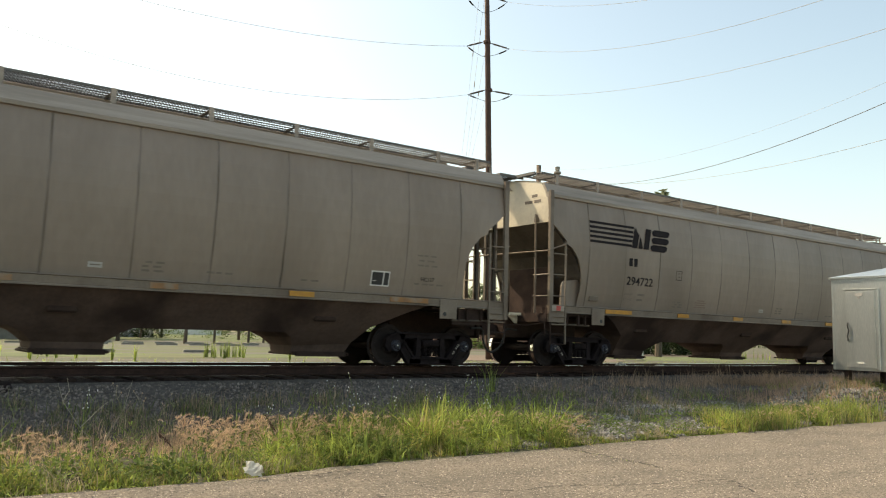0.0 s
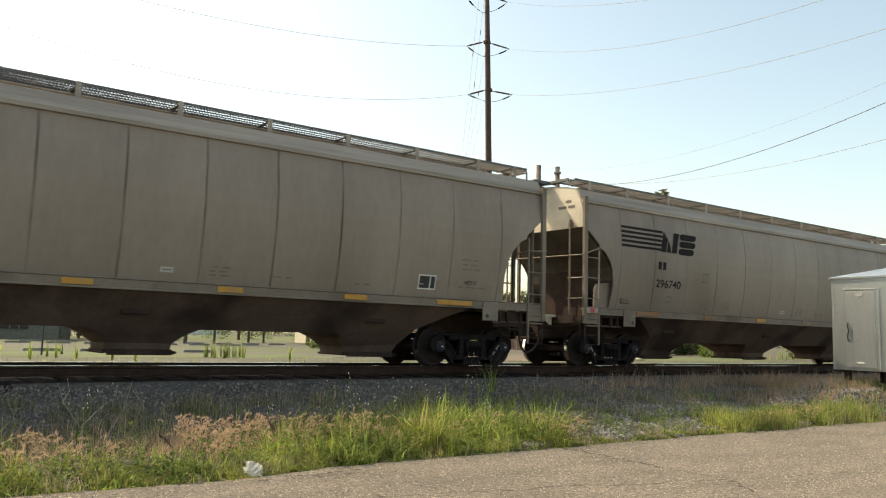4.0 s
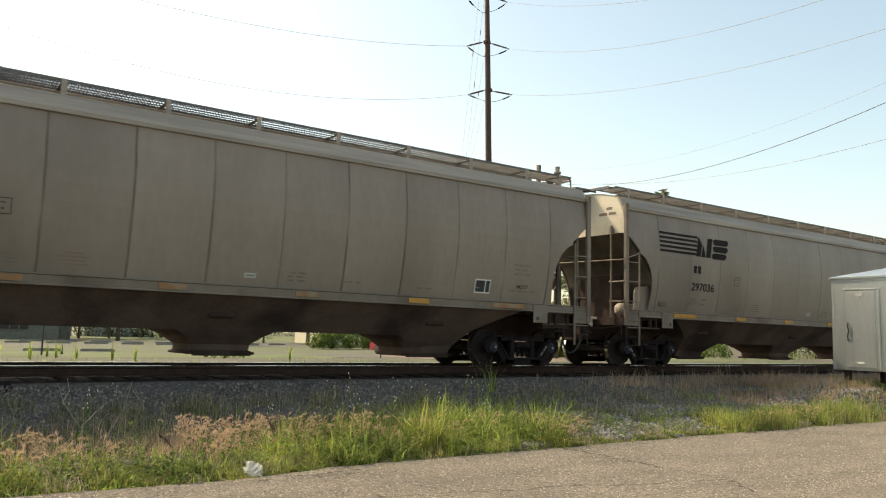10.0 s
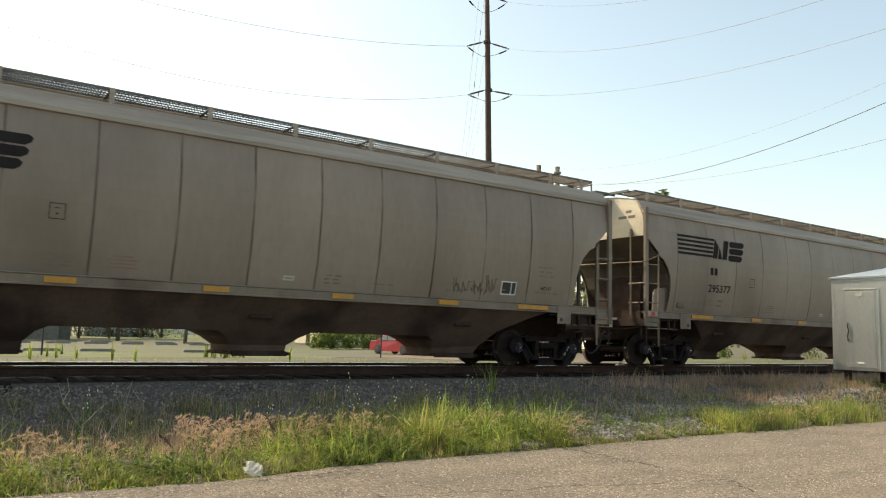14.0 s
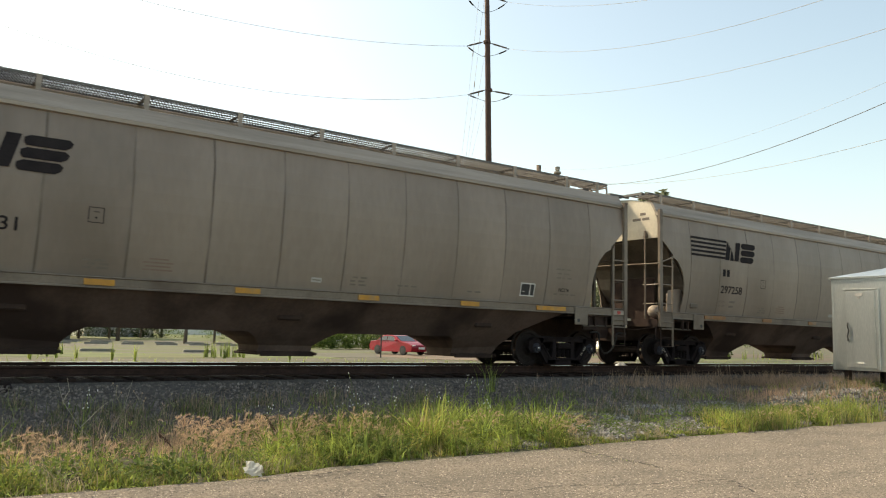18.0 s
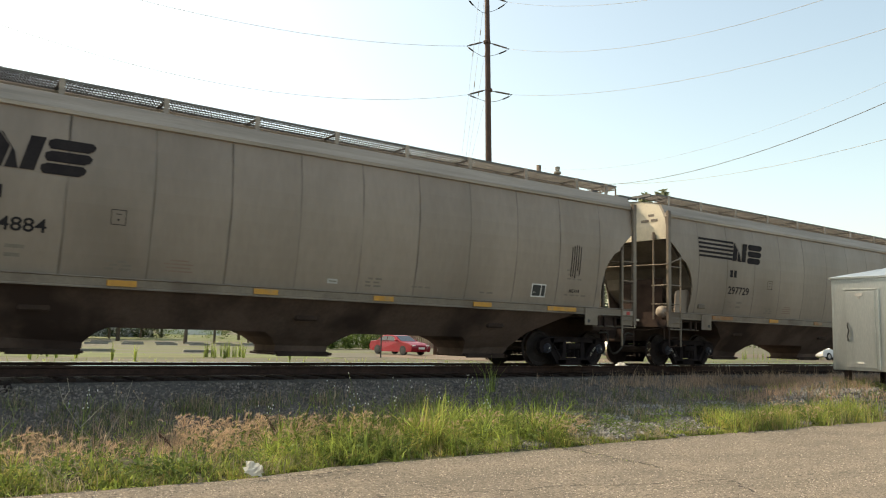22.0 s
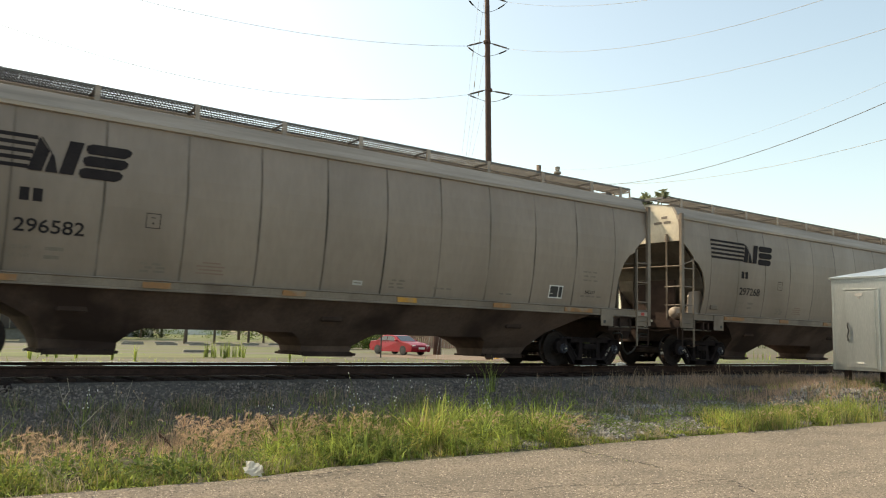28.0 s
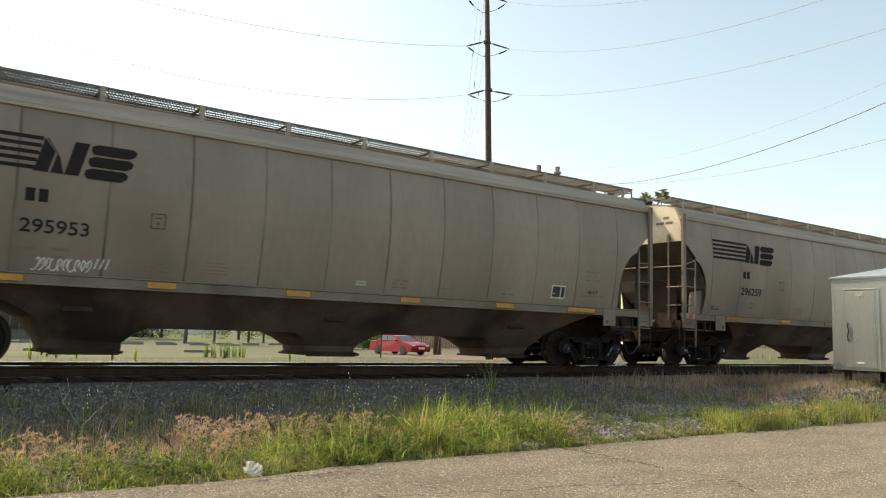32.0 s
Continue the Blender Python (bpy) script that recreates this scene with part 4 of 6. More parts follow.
def ties():
    bm = bmesh.new()
    box(bm, -0.115, 0.115, -1.30, 1.30, -0.36, -0.185, 0.012)
    first = link("tie", bm, WOODTIE)
    tagged(first, "dark creosoted wooden railway tie in ballast", "tie", "ties under the rails", "structure")
    for i in range(110):
        x = -12 + i * 0.53 + random.uniform(-0.03, 0.03)
        o = first if i == 0 else new("tie", first.data)
        o.location, o.rotation_euler = (x, random.uniform(-0.05, 0.05), random.uniform(-0.012, 0.008)), (0, 0, random.uniform(-0.02, 0.02))
        if i:
            tagged(o, "dark creosoted wooden railway tie in ballast", "tie", "ties under the rails", "structure")


BED = [(-4.3, -0.80), (-3.9, -0.735), (-3.2, -0.62), (-2.3, -0.47), (-1.75, -0.36), (-1.38, -0.235), (0, -0.21), (1.3, -0.24), (1.75, -0.385), (2.6, -0.55), (3.4, -0.72)]


def bed_z(y):
    return lerp_table(BED, y)


def ballast():
    bm = bmesh.new()
    xs = [-60, -30] + [-14 + 0.8 * i for i in range(76)] + [60, 90, 140]
    grid = [[bm.verts.new((x, y + 0.12 * noise.noise((x * 0.5, y, 3)), z + 0.03 * noise.noise((x * 1.3, y * 2, 0)))) for y, z in BED] for x in xs]
    for a, b in zip(grid, grid[1:]):
        for j in range(len(BED) - 1):
            bm.faces.new((a[j], b[j], b[j + 1], a[j + 1]))
    # Under the track the darker colour holds oil and the train's shade.
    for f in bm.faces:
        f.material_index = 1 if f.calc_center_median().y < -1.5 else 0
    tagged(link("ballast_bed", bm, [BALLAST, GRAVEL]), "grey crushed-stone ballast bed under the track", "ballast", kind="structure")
    # loose stones, joined
    rnd = random.Random(4)
    base = [(1, 0, 0), (-1, 0, 0), (0, 1, 0), (0, -1, 0), (0, 0, 1), (0, 0, -1)]
    tri = [(0, 2, 4), (2, 1, 4), (1, 3, 4), (3, 0, 4), (2, 0, 5), (1, 2, 5), (3, 1, 5), (0, 3, 5)]
    vs, fs = [], []
    for i in range(31000):
        x = -3 + 33 * rnd.random() ** 1.1
        y = -1.50 - 3.05 * rnd.random() ** 1.15
        if y < -3.6 and rnd.random() < 0.35:
            continue
        r = rnd.uniform(0.011, 0.033)
        z = bed_z(y) + 0.008
        q = Euler((rnd.random() * 6, rnd.random() * 6, rnd.random() * 6)).to_matrix()
        sx, sy, sz = rnd.uniform(0.8, 1.3) * r, rnd.uniform(0.7, 1.1) * r, rnd.uniform(0.55, 0.9) * r
        k = len(vs)
        for p in base:
            v = q @ Vector((p[0] * sx, p[1] * sy, p[2] * sz))
            vs.append((x + v.x, y + v.y, z + v.z))
        fs += [(a + k, b + k, c + k) for a, b, c in tri]
    me = bpy.data.meshes.new("ballast_stones")
    me.from_pydata(vs, [], fs)
    me.materials.append(STONE)
    tagged(new("ballast_stones", me), "loose grey crushed ballast stones on the shoulder", "gravel", kind="stuff")
    vs, fs = [], []
    for i in range(15000):       # gravel apron at the foot, among the grass
        x = 7.5 + 17 * rnd.random() ** 1.3
        y = -3.6 - 2.9 * rnd.random() ** 0.8
        if noise.noise((x * 0.8, y * 1.3, 2)) < -0.18:
            continue
        r = rnd.uniform(0.018, 0.042)
        z = ground_z(y) + 0.05 * noise.noise((x * 0.7, y * 0.9, 0)) + mound(x, y) + 0.015
        q = Euler((rnd.random() * 6, rnd.random() * 6, rnd.random() * 6)).to_matrix()
        k = len(vs)
        for p in base:
            v = q @ Vector((p[0] * r * 1.2, p[1] * r, p[2] * r * 0.8))
            vs.append((x + v.x, y + v.y, z + v.z))
        fs += [(a + k, b + k, c + k) for a, b, c in tri]
    me = bpy.data.meshes.new("apron_stones")
    me.from_pydata(vs, [], fs)
    me.materials.append(APRON)
    tagged(new("apron_stones", me), "pale blue-grey gravel stones strewn at the foot of the ballast", "gravel", kind="stuff")


def road_edge(x):
    """The asphalt's ragged edge: it steps back beyond the litter."""
    return np.interp(x, [-200, 1.2, 3.4, 4.6, 12.7, 16.5, 19, 60], [-6.75, -6.75, -6.86, -6.62, -6.56, -6.62, -6.75, -6.75])


def road():
    bm = bmesh.new()
    xs = [-200, -60, -25] + [-12 + 0.5 * i for i in range(24)] + [0.12 * i for i in range(170)] + [20.5 + 0.5 * i for i in range(20)] + [40, 80, 200]
    def edge(x):
        return float(road_edge(x)) + 0.06 * noise.noise((x * 0.9, 7, 0)) + 0.06 * noise.noise((x * 2.7, 2, 0)) + 0.03 * noise.noise((x * 7.0, 5, 0))
    rows = []
    for x in xs:
        rows.append([bm.verts.new((x, y, z)) for y, z in ((-60, -0.90), (-20, -0.90), (-12, -0.90), (-8.5, -0.90), (edge(x) - 0.10, -0.90), (edge(x), -0.915), (edge(x), -0.97))])
    for a, b in zip(rows, rows[1:]):
        for j in range(6):
            bm.faces.new((a[j], b[j], b[j + 1], a[j + 1]))
    tagged(link("road", bm, ASPHALT), "worn tan-grey asphalt with cracks", "road", kind="structure")


def gravel_apron():
    bm = bmesh.new()
    xs = [7.4 + 0.5 * i for i in range(35)]
    rows = []
    for x in xs:
        lo, hi = -6.45 + 0.2 * noise.noise((x * 0.9, 1, 0)), -3.5
        fade = min(1.0, (x - 7.4) / 2.0)
        lo = -4.2 + (lo + 4.2) * fade
        rows.append([bm.verts.new((x, lo + (hi - lo) * f, ground_z(lo + (hi - lo) * f) + 0.05 * noise.noise((x * 0.7, (lo + (hi - lo) * f) * 0.9, 0)) + mound(x, lo + (hi - lo) * f) + (0.012 if 0 < f < 1 else -0.03))) for f in (0, 0.1, 0.3, 0.5, 0.7, 0.9, 1)])
    for a, b in zip(rows, rows[1:]):
        for j in range(6):
            bm.faces.new((a[j], b[j], b[j + 1], a[j + 1]))
    tagged(link("pavement_gravel", bm, APRONBED), "blue-grey fine gravel spread at the foot of the ballast", "gravel", kind="structure")


def grit():
    """Loose aggregate of the worn road surface, joined."""
    rnd = random.Random(61)
    vs, fs = [], []
    for i in range(34000):
        x = 1.0 + 15 * rnd.random() ** 1.2
        y = -6.72 - 3.8 * rnd.random()
        if y > float(road_edge(x)) - 0.1:
            continue
        r = rnd.uniform(0.005, 0.0125)
        a = rnd.uniform(0, 6.28)
        k = len(vs)
        for j in range(4):
            q = a + 1.57 * j + rnd.uniform(-0.3, 0.3)
            vs.append((x + r * math.cos(q) * 1.2, y + r * math.sin(q), -0.9005))
        vs.append((x + rnd.uniform(-0.3, 0.3) * r, y, -0.9 + r * rnd.uniform(0.35, 0.8)))
        fs += [(k + j, k + (j + 1) % 4, k + 4) for j in range(4)]
    me = bpy.data.meshes.new("road_grit")
    me.from_pydata(vs, [], fs)
    me.materials.append(GRIT)
    tagged(new("road_grit", me), "pale and dark aggregate grains of the worn asphalt", "grit", kind="stuff")


rails()
ties()
ballast()
gravel_apron()
road()
grit()


# ---- signal bungalow ----
def bungalow():
    th = new("equipment_shed")
    th.location = (20.0, -4.5, 0)
    x1, y1 = 2.3, -2.5
    bm = bmesh.new()
    box(bm, 0, x1, y1, 0, 0.07, 2.34, 0.008)
    part("wall", bm, ALU, th)
    bm = bmesh.new()
    vs = [bm.verts.new(p) for p in ((-0.05, 0.05, 2.34), (x1 + 0.05, 0.05, 2.34), (x1 + 0.05, y1 - 0.05, 2.34), (-0.05, y1 - 0.05, 2.34))]
    us = [bm.verts.new((v.co.x, v.co.y, 2.385)) for v in vs]
    pk = [bm.verts.new((x1 / 2, y1 / 2 + 0.2, 2.70)), bm.verts.new((x1 / 2, y1 / 2 - 0.2, 2.70))]
    bm.faces.new(vs[::-1])
    for i in range(4):
        bm.faces.new((vs[i], vs[(i + 1) % 4], us[(i + 1) % 4], us[i]))
    bm.faces.new((us[0], us[1], pk[0])), bm.faces.new((us[1], us[2], pk[1], pk[0])), bm.faces.new((us[2], us[3], pk[1])), bm.faces.new((us[3], us[0], pk[0], pk[1]))
    part("roof", bm, ALU, th)
    bm = bmesh.new()
    box(bm, -0.022, 0.0, -1.06, -0.36, 0.14, 2.02, 0.006)
    door = part("door", bm, ALU, th)
    bm = bmesh.new()
    tube(bm, [(-0.03, -0.40, 0.80), (-0.07, -0.41, 0.92), (-0.05, -0.43, 1.05), (-0.07, -0.41, 1.16), (-0.03, -0.40, 1.24)], 0.016, 6)
    part("handle", bm, BLACK, door, "dark bent lever handle with a padlock")
    for z in (0.32, 1.05, 1.80):
        bm = bmesh.new()
        tube(bm, [(-0.03, -1.07, z - 0.06), (-0.03, -1.07, z + 0.06)], 0.014, 6)
        part("hinge", bm, ALU, door)
    bm = bmesh.new()
    box(bm, -0.036, -0.022, -0.78, -0.60, 1.90, 1.97)
    lathe(bm, [(0.025, -0.045), (0.025, -0.036)], "x", 10, (0, -0.69, 1.86), 0)
    part("latch", bm, PLATE, door)
    bm = bmesh.new()
    box(bm, -0.034, -0.022, -0.78, -0.62, 0.24, 0.28)
    part("label_plate", bm, WHITE, door)
    bm = bmesh.new()
    box(bm, -0.014, 0.0, y1, 0, 2.28, 2.335)
    part("drip_edge", bm, ALU, th)
    bm = bmesh.new()
    box(bm, -0.030, 0.0, -1.16, -1.09, 0.10, 2.08, 0.006)
    part("door_jamb", bm, ALU, th)
    bm = bmesh.new()
    box(bm, -0.030, 0.0, -1.16, -0.30, 2.05, 2.085, 0.004)
    part("door_head", bm, ALU, th)
    bm = bmesh.new()
    box(bm, -0.012, 0.0, -0.045, 0.0, 0.07, 2.28, 0.004)
    part("corner_trim", bm, ALU, th)
    for y in (-0.25, -1.25, -2.3):
        bm = bmesh.new()
        box(bm, 0.15, 0.3, y - 0.06, y + 0.06, -0.95, 0.08)
        box(bm, x1 - 0.3, x1 - 0.15, y - 0.06, y + 0.06, -0.95, 0.08)
        part("leg", bm, RUST, th)
    bm = bmesh.new()
    tube(bm, [(0.05, -1.6, 2.50), (0.0, -1.62, 2.60), (0.1, -1.9, 2.64), (0.5, -1.9, 2.66)], 0.012, 6)
    part("conduit", bm, BLACK, th)
    tagged(th, "silver aluminium equipment shed with a locked door on legs", "shed")


bungalow()
# ---- across the track: pole, wires, yard, buildings, trees ----
def wire(a, b, sag, r=0.010, name="overhead_wire", n=24, material=None):
    """A hanging wire between two points."""
    a, b = Vector(a), Vector(b)
    bm = bmesh.new()
    tube(bm, [a.lerp(b, i / n) - Vector((0, 0, 4 * sag * (i / n) * (1 - i / n))) for i in range(n + 1)], r, 4)
    return tagged(link(name, bm, material or WIRE), "thin overhead wire hanging in a long sag", "wire", "overhead wires")


POLE_ARMS = ((30.17, 15.72, 28.56, 15.11, 32.05, 15.82, 30.14, 14.97), (29.95, 18.72, 28.38, 18.09, 31.75, 18.72, 29.62, 17.74), (29.80, 21.72, 28.34, 21.06, 31.54, 21.73, 29.59, 20.50))
POLE_SPANS = ((27.99, 9.07), (35.88, 12.27), (32.47, 12.04))


def power_pole():
    th = new("transmission_pole")
    th.location = (30.64, 21.9, 0)
    bm = bmesh.new()
    tube(bm, [(0.0, 0, -0.75), (-0.25, 0, 8), (-0.62, 0, 18), (-1.0, 0, 27)], 0.235, 14, r2=0.13)
    part("shaft", bm, POLEST, th, smooth=True)
    ox = 30.64
    for jx, jz, lx, lz, rx, rz, bx, bz in POLE_ARMS:
        for tx, tz in ((lx, lz), (rx, rz)):
            d = 1 if tx > jx else -1
            bm = bmesh.new()
            a, b = Vector((jx - ox + d * 0.17, 0, jz)), Vector((tx - ox, 0, tz))
            tube(bm, [a, b], 0.026, 8)
            axis = (b - a).normalized()
            for k in range(16):
                p = a.lerp(b, 0.22 + 0.042 * k)
                tube(bm, [p, p + axis * 0.022, p + axis * 0.036], 0.060, 8, r2=0.03)
            part("insulator", bm, BLACK, th)
            bm = bmesh.new()
            low = Vector((bx - ox, 0, bz))
            pts = []
            for k in range(9):
                f = k / 8
                pts.append(b.lerp(low, f) - Vector((0, 0, 0.55 * (b.z - bz) * f * (1 - f))))
            tube(bm, pts, 0.014, 6)
            tube(bm, [pts[1], pts[2], pts[3]], 0.045, 8)
            part("jumper", bm, BLACK, th)
        bm = bmesh.new()
        lathe(bm, [(0.20, jz - 0.09), (0.225, jz - 0.07), (0.225, jz + 0.07), (0.20, jz + 0.09)], "z", 14, (jx - ox, 0, 0))
        part("collar", bm, POLEST, th)
    tagged(th, "tall brown weathering-steel transmission pole with strain insulators", "utility pole")
    for ax, az, gx, marks in ((29.60, 24.8, 26.98, (0.12, 0.27)), (29.86, 23.2, 27.20, (0.16, 0.30)), (29.95, 18.85, 26.72, (0.17, 0.42)), (30.12, 16.0, 25.95, (0.34,))):
        bm = bmesh.new()
        a, b = Vector((ax, 21.9, az)), Vector((gx, 21.9, -0.66))
        tube(bm, [a, b], 0.007, 4)
        for f in marks:
            p = a.lerp(b, f)
            tube(bm, [p, p + (b - a).normalized() * 0.35], 0.032, 6)
        tagged(link("guy_wire", bm, WIRE), "thin steel guy wire with small strain insulators", "wire", "guy wires of the pole")
    for (jx, jz, lx, lz, rx, rz, bx, bz), end, sag in zip(POLE_ARMS, POLE_SPANS, (2.45, 2.3, 2.3)):
        wire((lx, 21.9, lz), (-10 if jz > 16 else -4.5, 21.9, jz - 0.88), sag)
        wire((rx, 21.9, rz), (rx - 12, -60.1, end[0]), end[1], n=96)


def wooden_pole(x, y, h, name, arm=0.0, cap=False):
    th = new(name)
    th.location = (x, y, -0.66)
    bm = bmesh.new()
    tube(bm, [(0, 0, -0.2), (0, 0, h / 2), (0, 0, h)], 0.20, 10, r2=0.165)
    part("shaft", bm, WOODPOLE, th, smooth=True)
    if arm:
        bm = bmesh.new()
        box(bm, -arm, arm, -0.06, 0.06, h - 1.1, h - 0.98)
        part("crossarm", bm, WOODPOLE, th)
        for f in (-0.9, -0.4, 0.4, 0.9):
            bm = bmesh.new()
            lathe(bm, [(0.03, h - 0.98), (0.06, h - 0.92), (0.05, h - 0.85), (0.02, h - 0.80)], "z", 8, (f * arm, 0, 0))
            part("insulator", bm, CONCRETE, th)
    if cap:
        bm = bmesh.new()
        lathe(bm, [(0.10, h - 0.25), (0.26, h - 0.18), (0.26, h - 0.06), (0.12, h), (0.17, h + 0.12), (0.17, h + 0.3), (0.05, h + 0.34)], "z", 10)
        part("cap", bm, CONCRETE, th)
    return tagged(th, "weathered wooden utility pole standing in the ground", "utility pole", "wooden poles")


power_pole()
wooden_pole(37.3, 25.0, 13.25, "utility_pole")
wooden_pole(39.1, 25.0, 13.1, "utility_pole", cap=True)
wooden_pole(21.7, 70.0, 10.0, "utility_pole", arm=1.1)
wooden_pole(42.6, 90.0, 8.8, "utility_pole", arm=1.0)
wooden_pole(39.4, 60.0, 12.6, "utility_pole", arm=1.1)
wire((39.1, 25, 11.6), (24.0, -14.0, 11.0), 2.3, 0.014, material=CABLE)
wire((39.1, 25, 11.9), (25.0, -14.0, 8.8), 1.9, 0.009)
wire((37.3, 25, 12.4), (24.6, -14.0, 11.6), 2.3, 0.005)


def leaves(bm_pts, rnd, n, size, col=None):
    """Small bent leaf sprays at random places; returns vertices and faces."""
    vs, fs = [], []
    for i in range(n):
        c = bm_pts(rnd)
        s = size * rnd.uniform(0.6, 1.3)
        q = Euler((rnd.uniform(-0.9, 0.9), rnd.uniform(-0.9, 0.9), rnd.uniform(0, 6.28))).to_matrix()
        k = len(vs)
        for p in ((-1, 0, 0), (-0.2, -0.45, 0.12), (1, 0, -0.15), (0.1, 0.5, 0.1)):
            v = q @ (Vector(p) * s)
            vs.append((c[0] + v.x, c[1] + v.y, c[2] + v.z))
        fs += [(k, k + 1, k + 2, k + 3)]
    return vs, fs


def tree(x, y, h, spread, seed, n=1500, trunk=0.35, material=None, name="tree", size=0.34):
    rnd = random.Random(seed)
    th = new(name)
    th.location = (x, y, ground_z(y))
    bm = bmesh.new()
    tube(bm, [(0, 0, -0.2), (0.05 * h * rnd.uniform(-0.3, 0.3), 0, h * 0.3), (0.1 * rnd.uniform(-1, 1), 0.1, h * 0.75)], 0.035 * h * 0.6, 8, r2=0.05)
    lobes = []
    for i in range(9):
        a, f = rnd.uniform(0, 6.28), rnd.uniform(0.15, 0.75)
        z = h * (trunk + (0.93 - trunk) * rnd.random())
        r = spread * f * (1.1 - 0.6 * abs((z / h - trunk) / (1 - trunk) - 0.35))
        p = Vector((r * math.cos(a), r * math.sin(a), z))
        lobes.append((p, spread * rnd.uniform(0.28, 0.48)))
        tube(bm, [(0, 0, h * trunk * rnd.uniform(0.6, 1.1)), (p.x * 0.5, p.y * 0.5, p.z - 0.12 * h), p], 0.012 * h * 0.6, 5, r2=0.02)
    part("trunk", bm, BARK, th)

    def spot(r):
        p, rad = lobes[int(r.random() * len(lobes))]
        d = Vector((r.gauss(0, 1), r.gauss(0, 1), r.gauss(0, 0.75))).normalized()
        return p + d * rad * (0.55 + 0.5 * r.random())
    vs, fs = leaves(spot, rnd, n, size)
    me = bpy.data.meshes.new("crown")
    me.from_pydata(vs, [], fs)
    me.materials.append(material or LEAF)
    o = new("crown", me)
    o.parent = th
    return tagged(th, "leafy green tree with an uneven crown and a grey-brown trunk", "tree", "trees across the track")


for i, (x, y, h, sp) in enumerate(((20.5, 82, 7.8, 4.4), (24.3, 84, 6.9, 4.6), (25.2, 60, 9.6, 2.6), (29.0, 88, 7.5, 3.4), (34.0, 96, 8.0, 3.6), (36.5, 72, 7.6, 2.8), (39.2, 74, 7.0, 2.6), (38.4, 61, 11.6, 2.5), (60.5, 96, 19.0, 7.0), (67.5, 100, 16.5, 5.0), (56.3, 30, 16.1, 1.9), (46.0, 108, 9.0, 4.0), (6.5, 96, 7.5, 3.5), (28.0, 60, 6.8, 2.2))):
    tree(x, y, h, sp, 20 + i, n=600 if sp < 2 else 4200 if h > 9 else 2600, size=0.21 if h < 12 else 0.32)


for i, (x, y, h, sp) in enumerate(((68.9, 71.0, 9.0, 3.2), (77.0, 72.5, 10.0, 3.4), (86.3, 70.0, 11.0, 3.6), (95.0, 73.0, 10.0, 3.4))):
    tree(x, y, h, sp, 60 + i, n=3400, size=0.26)


def bush(x, y, w, h, seed, n=450, material=None):
    rnd = random.Random(seed)

    def spot(r):
        d = Vector((r.gauss(0, 1), r.gauss(0, 1), abs(r.gauss(0, 1)))).normalized()
        f = 0.55 + 0.5 * r.random()
        return (d.x * w * f * (1 + 0.3 * math.sin(5 * d.y)), d.y * w * 0.8 * f, 0.1 + d.z * h * f)
    vs, fs = leaves(spot, rnd, n, 0.14)
    me = bpy.data.meshes.new("bush")
    me.from_pydata(vs, [], fs)
    me.materials.append(material or LEAFB)
    o = new("bush", me)
    o.location = (x, y, ground_z(y))
    return tagged(o, "dark green leafy bush growing by the street" if material else "yellow-green leafy bush growing on open ground", "bush", "bushes across the track")


for i, (x, y, w, h) in enumerate(((64, 29.8, 1.7, 1.7), (77, 28.6, 1.9, 1.6), (14, 98, 2.5, 1.6), (19, 101, 3, 2.0), (27, 104, 2.6, 1.8), (33, 106, 3, 2.2), (38, 104, 2.4, 1.7), (44, 103, 2.6, 2.0), (8, 102, 2.6, 1.5), (55, 54, 1.4, 1.2), (49.5, 100, 2.6, 2.2), (58, 100, 2.6, 2.0), (56.6, 38.5, 1.5, 2.0), (59.0, 37.2, 1.5, 2.3), (61.8, 37.6, 1.6, 2.1), (64.5, 37.0, 1.6, 2.4), (67.4, 37.4, 1.7, 2.2), (70.5, 37.0, 1.6, 2.0), (31.2, 44.0, 1.2, 1.7), (33.0, 45.0, 1.4, 2.0), (35.2, 45.6, 1.5, 2.1), (37.6, 46.2, 1.6, 2.2), (40.2, 47.0, 1.6, 2.0), (41.2, 26.2, 0.55, 0.9), (40.6, 26.6, 0.4, 0.6), (22.0, 95.0, 2.3, 2.2), (25.5, 95.4, 2.4, 2.5), (29.0, 95.2, 2.3, 2.3), (32.4, 95.6, 2.2, 2.6))):
    bush(x, y, w, h, 70 + i, 2600 if 11 < i < 18 else 1100 if i > 11 or i == 0 else 450, HEDGE if 11 < i < 18 or i == 1 or i > 24 else None)


def far_wood():
    rnd = random.Random(9)

    def spot(r):
        x = r.uniform(-60, 330)
        h = 6.5 + 3.5 * noise.noise((x * 0.06, 0, 0)) + 1.8 * noise.noise((x * 0.3, 4, 0))
        return (x, 165 + r.uniform(-8, 8), -0.6 + h * r.random() ** 0.7)
    vs, fs = leaves(spot, rnd, 12000, 0.75)
    me = bpy.data.meshes.new("far_wood")
    me.from_pydata(vs, [], fs)
    me.materials.append(LEAF)
    tagged(new("far_wood", me), "distant belt of green trees along the horizon", "trees", kind="stuff")


far_wood()


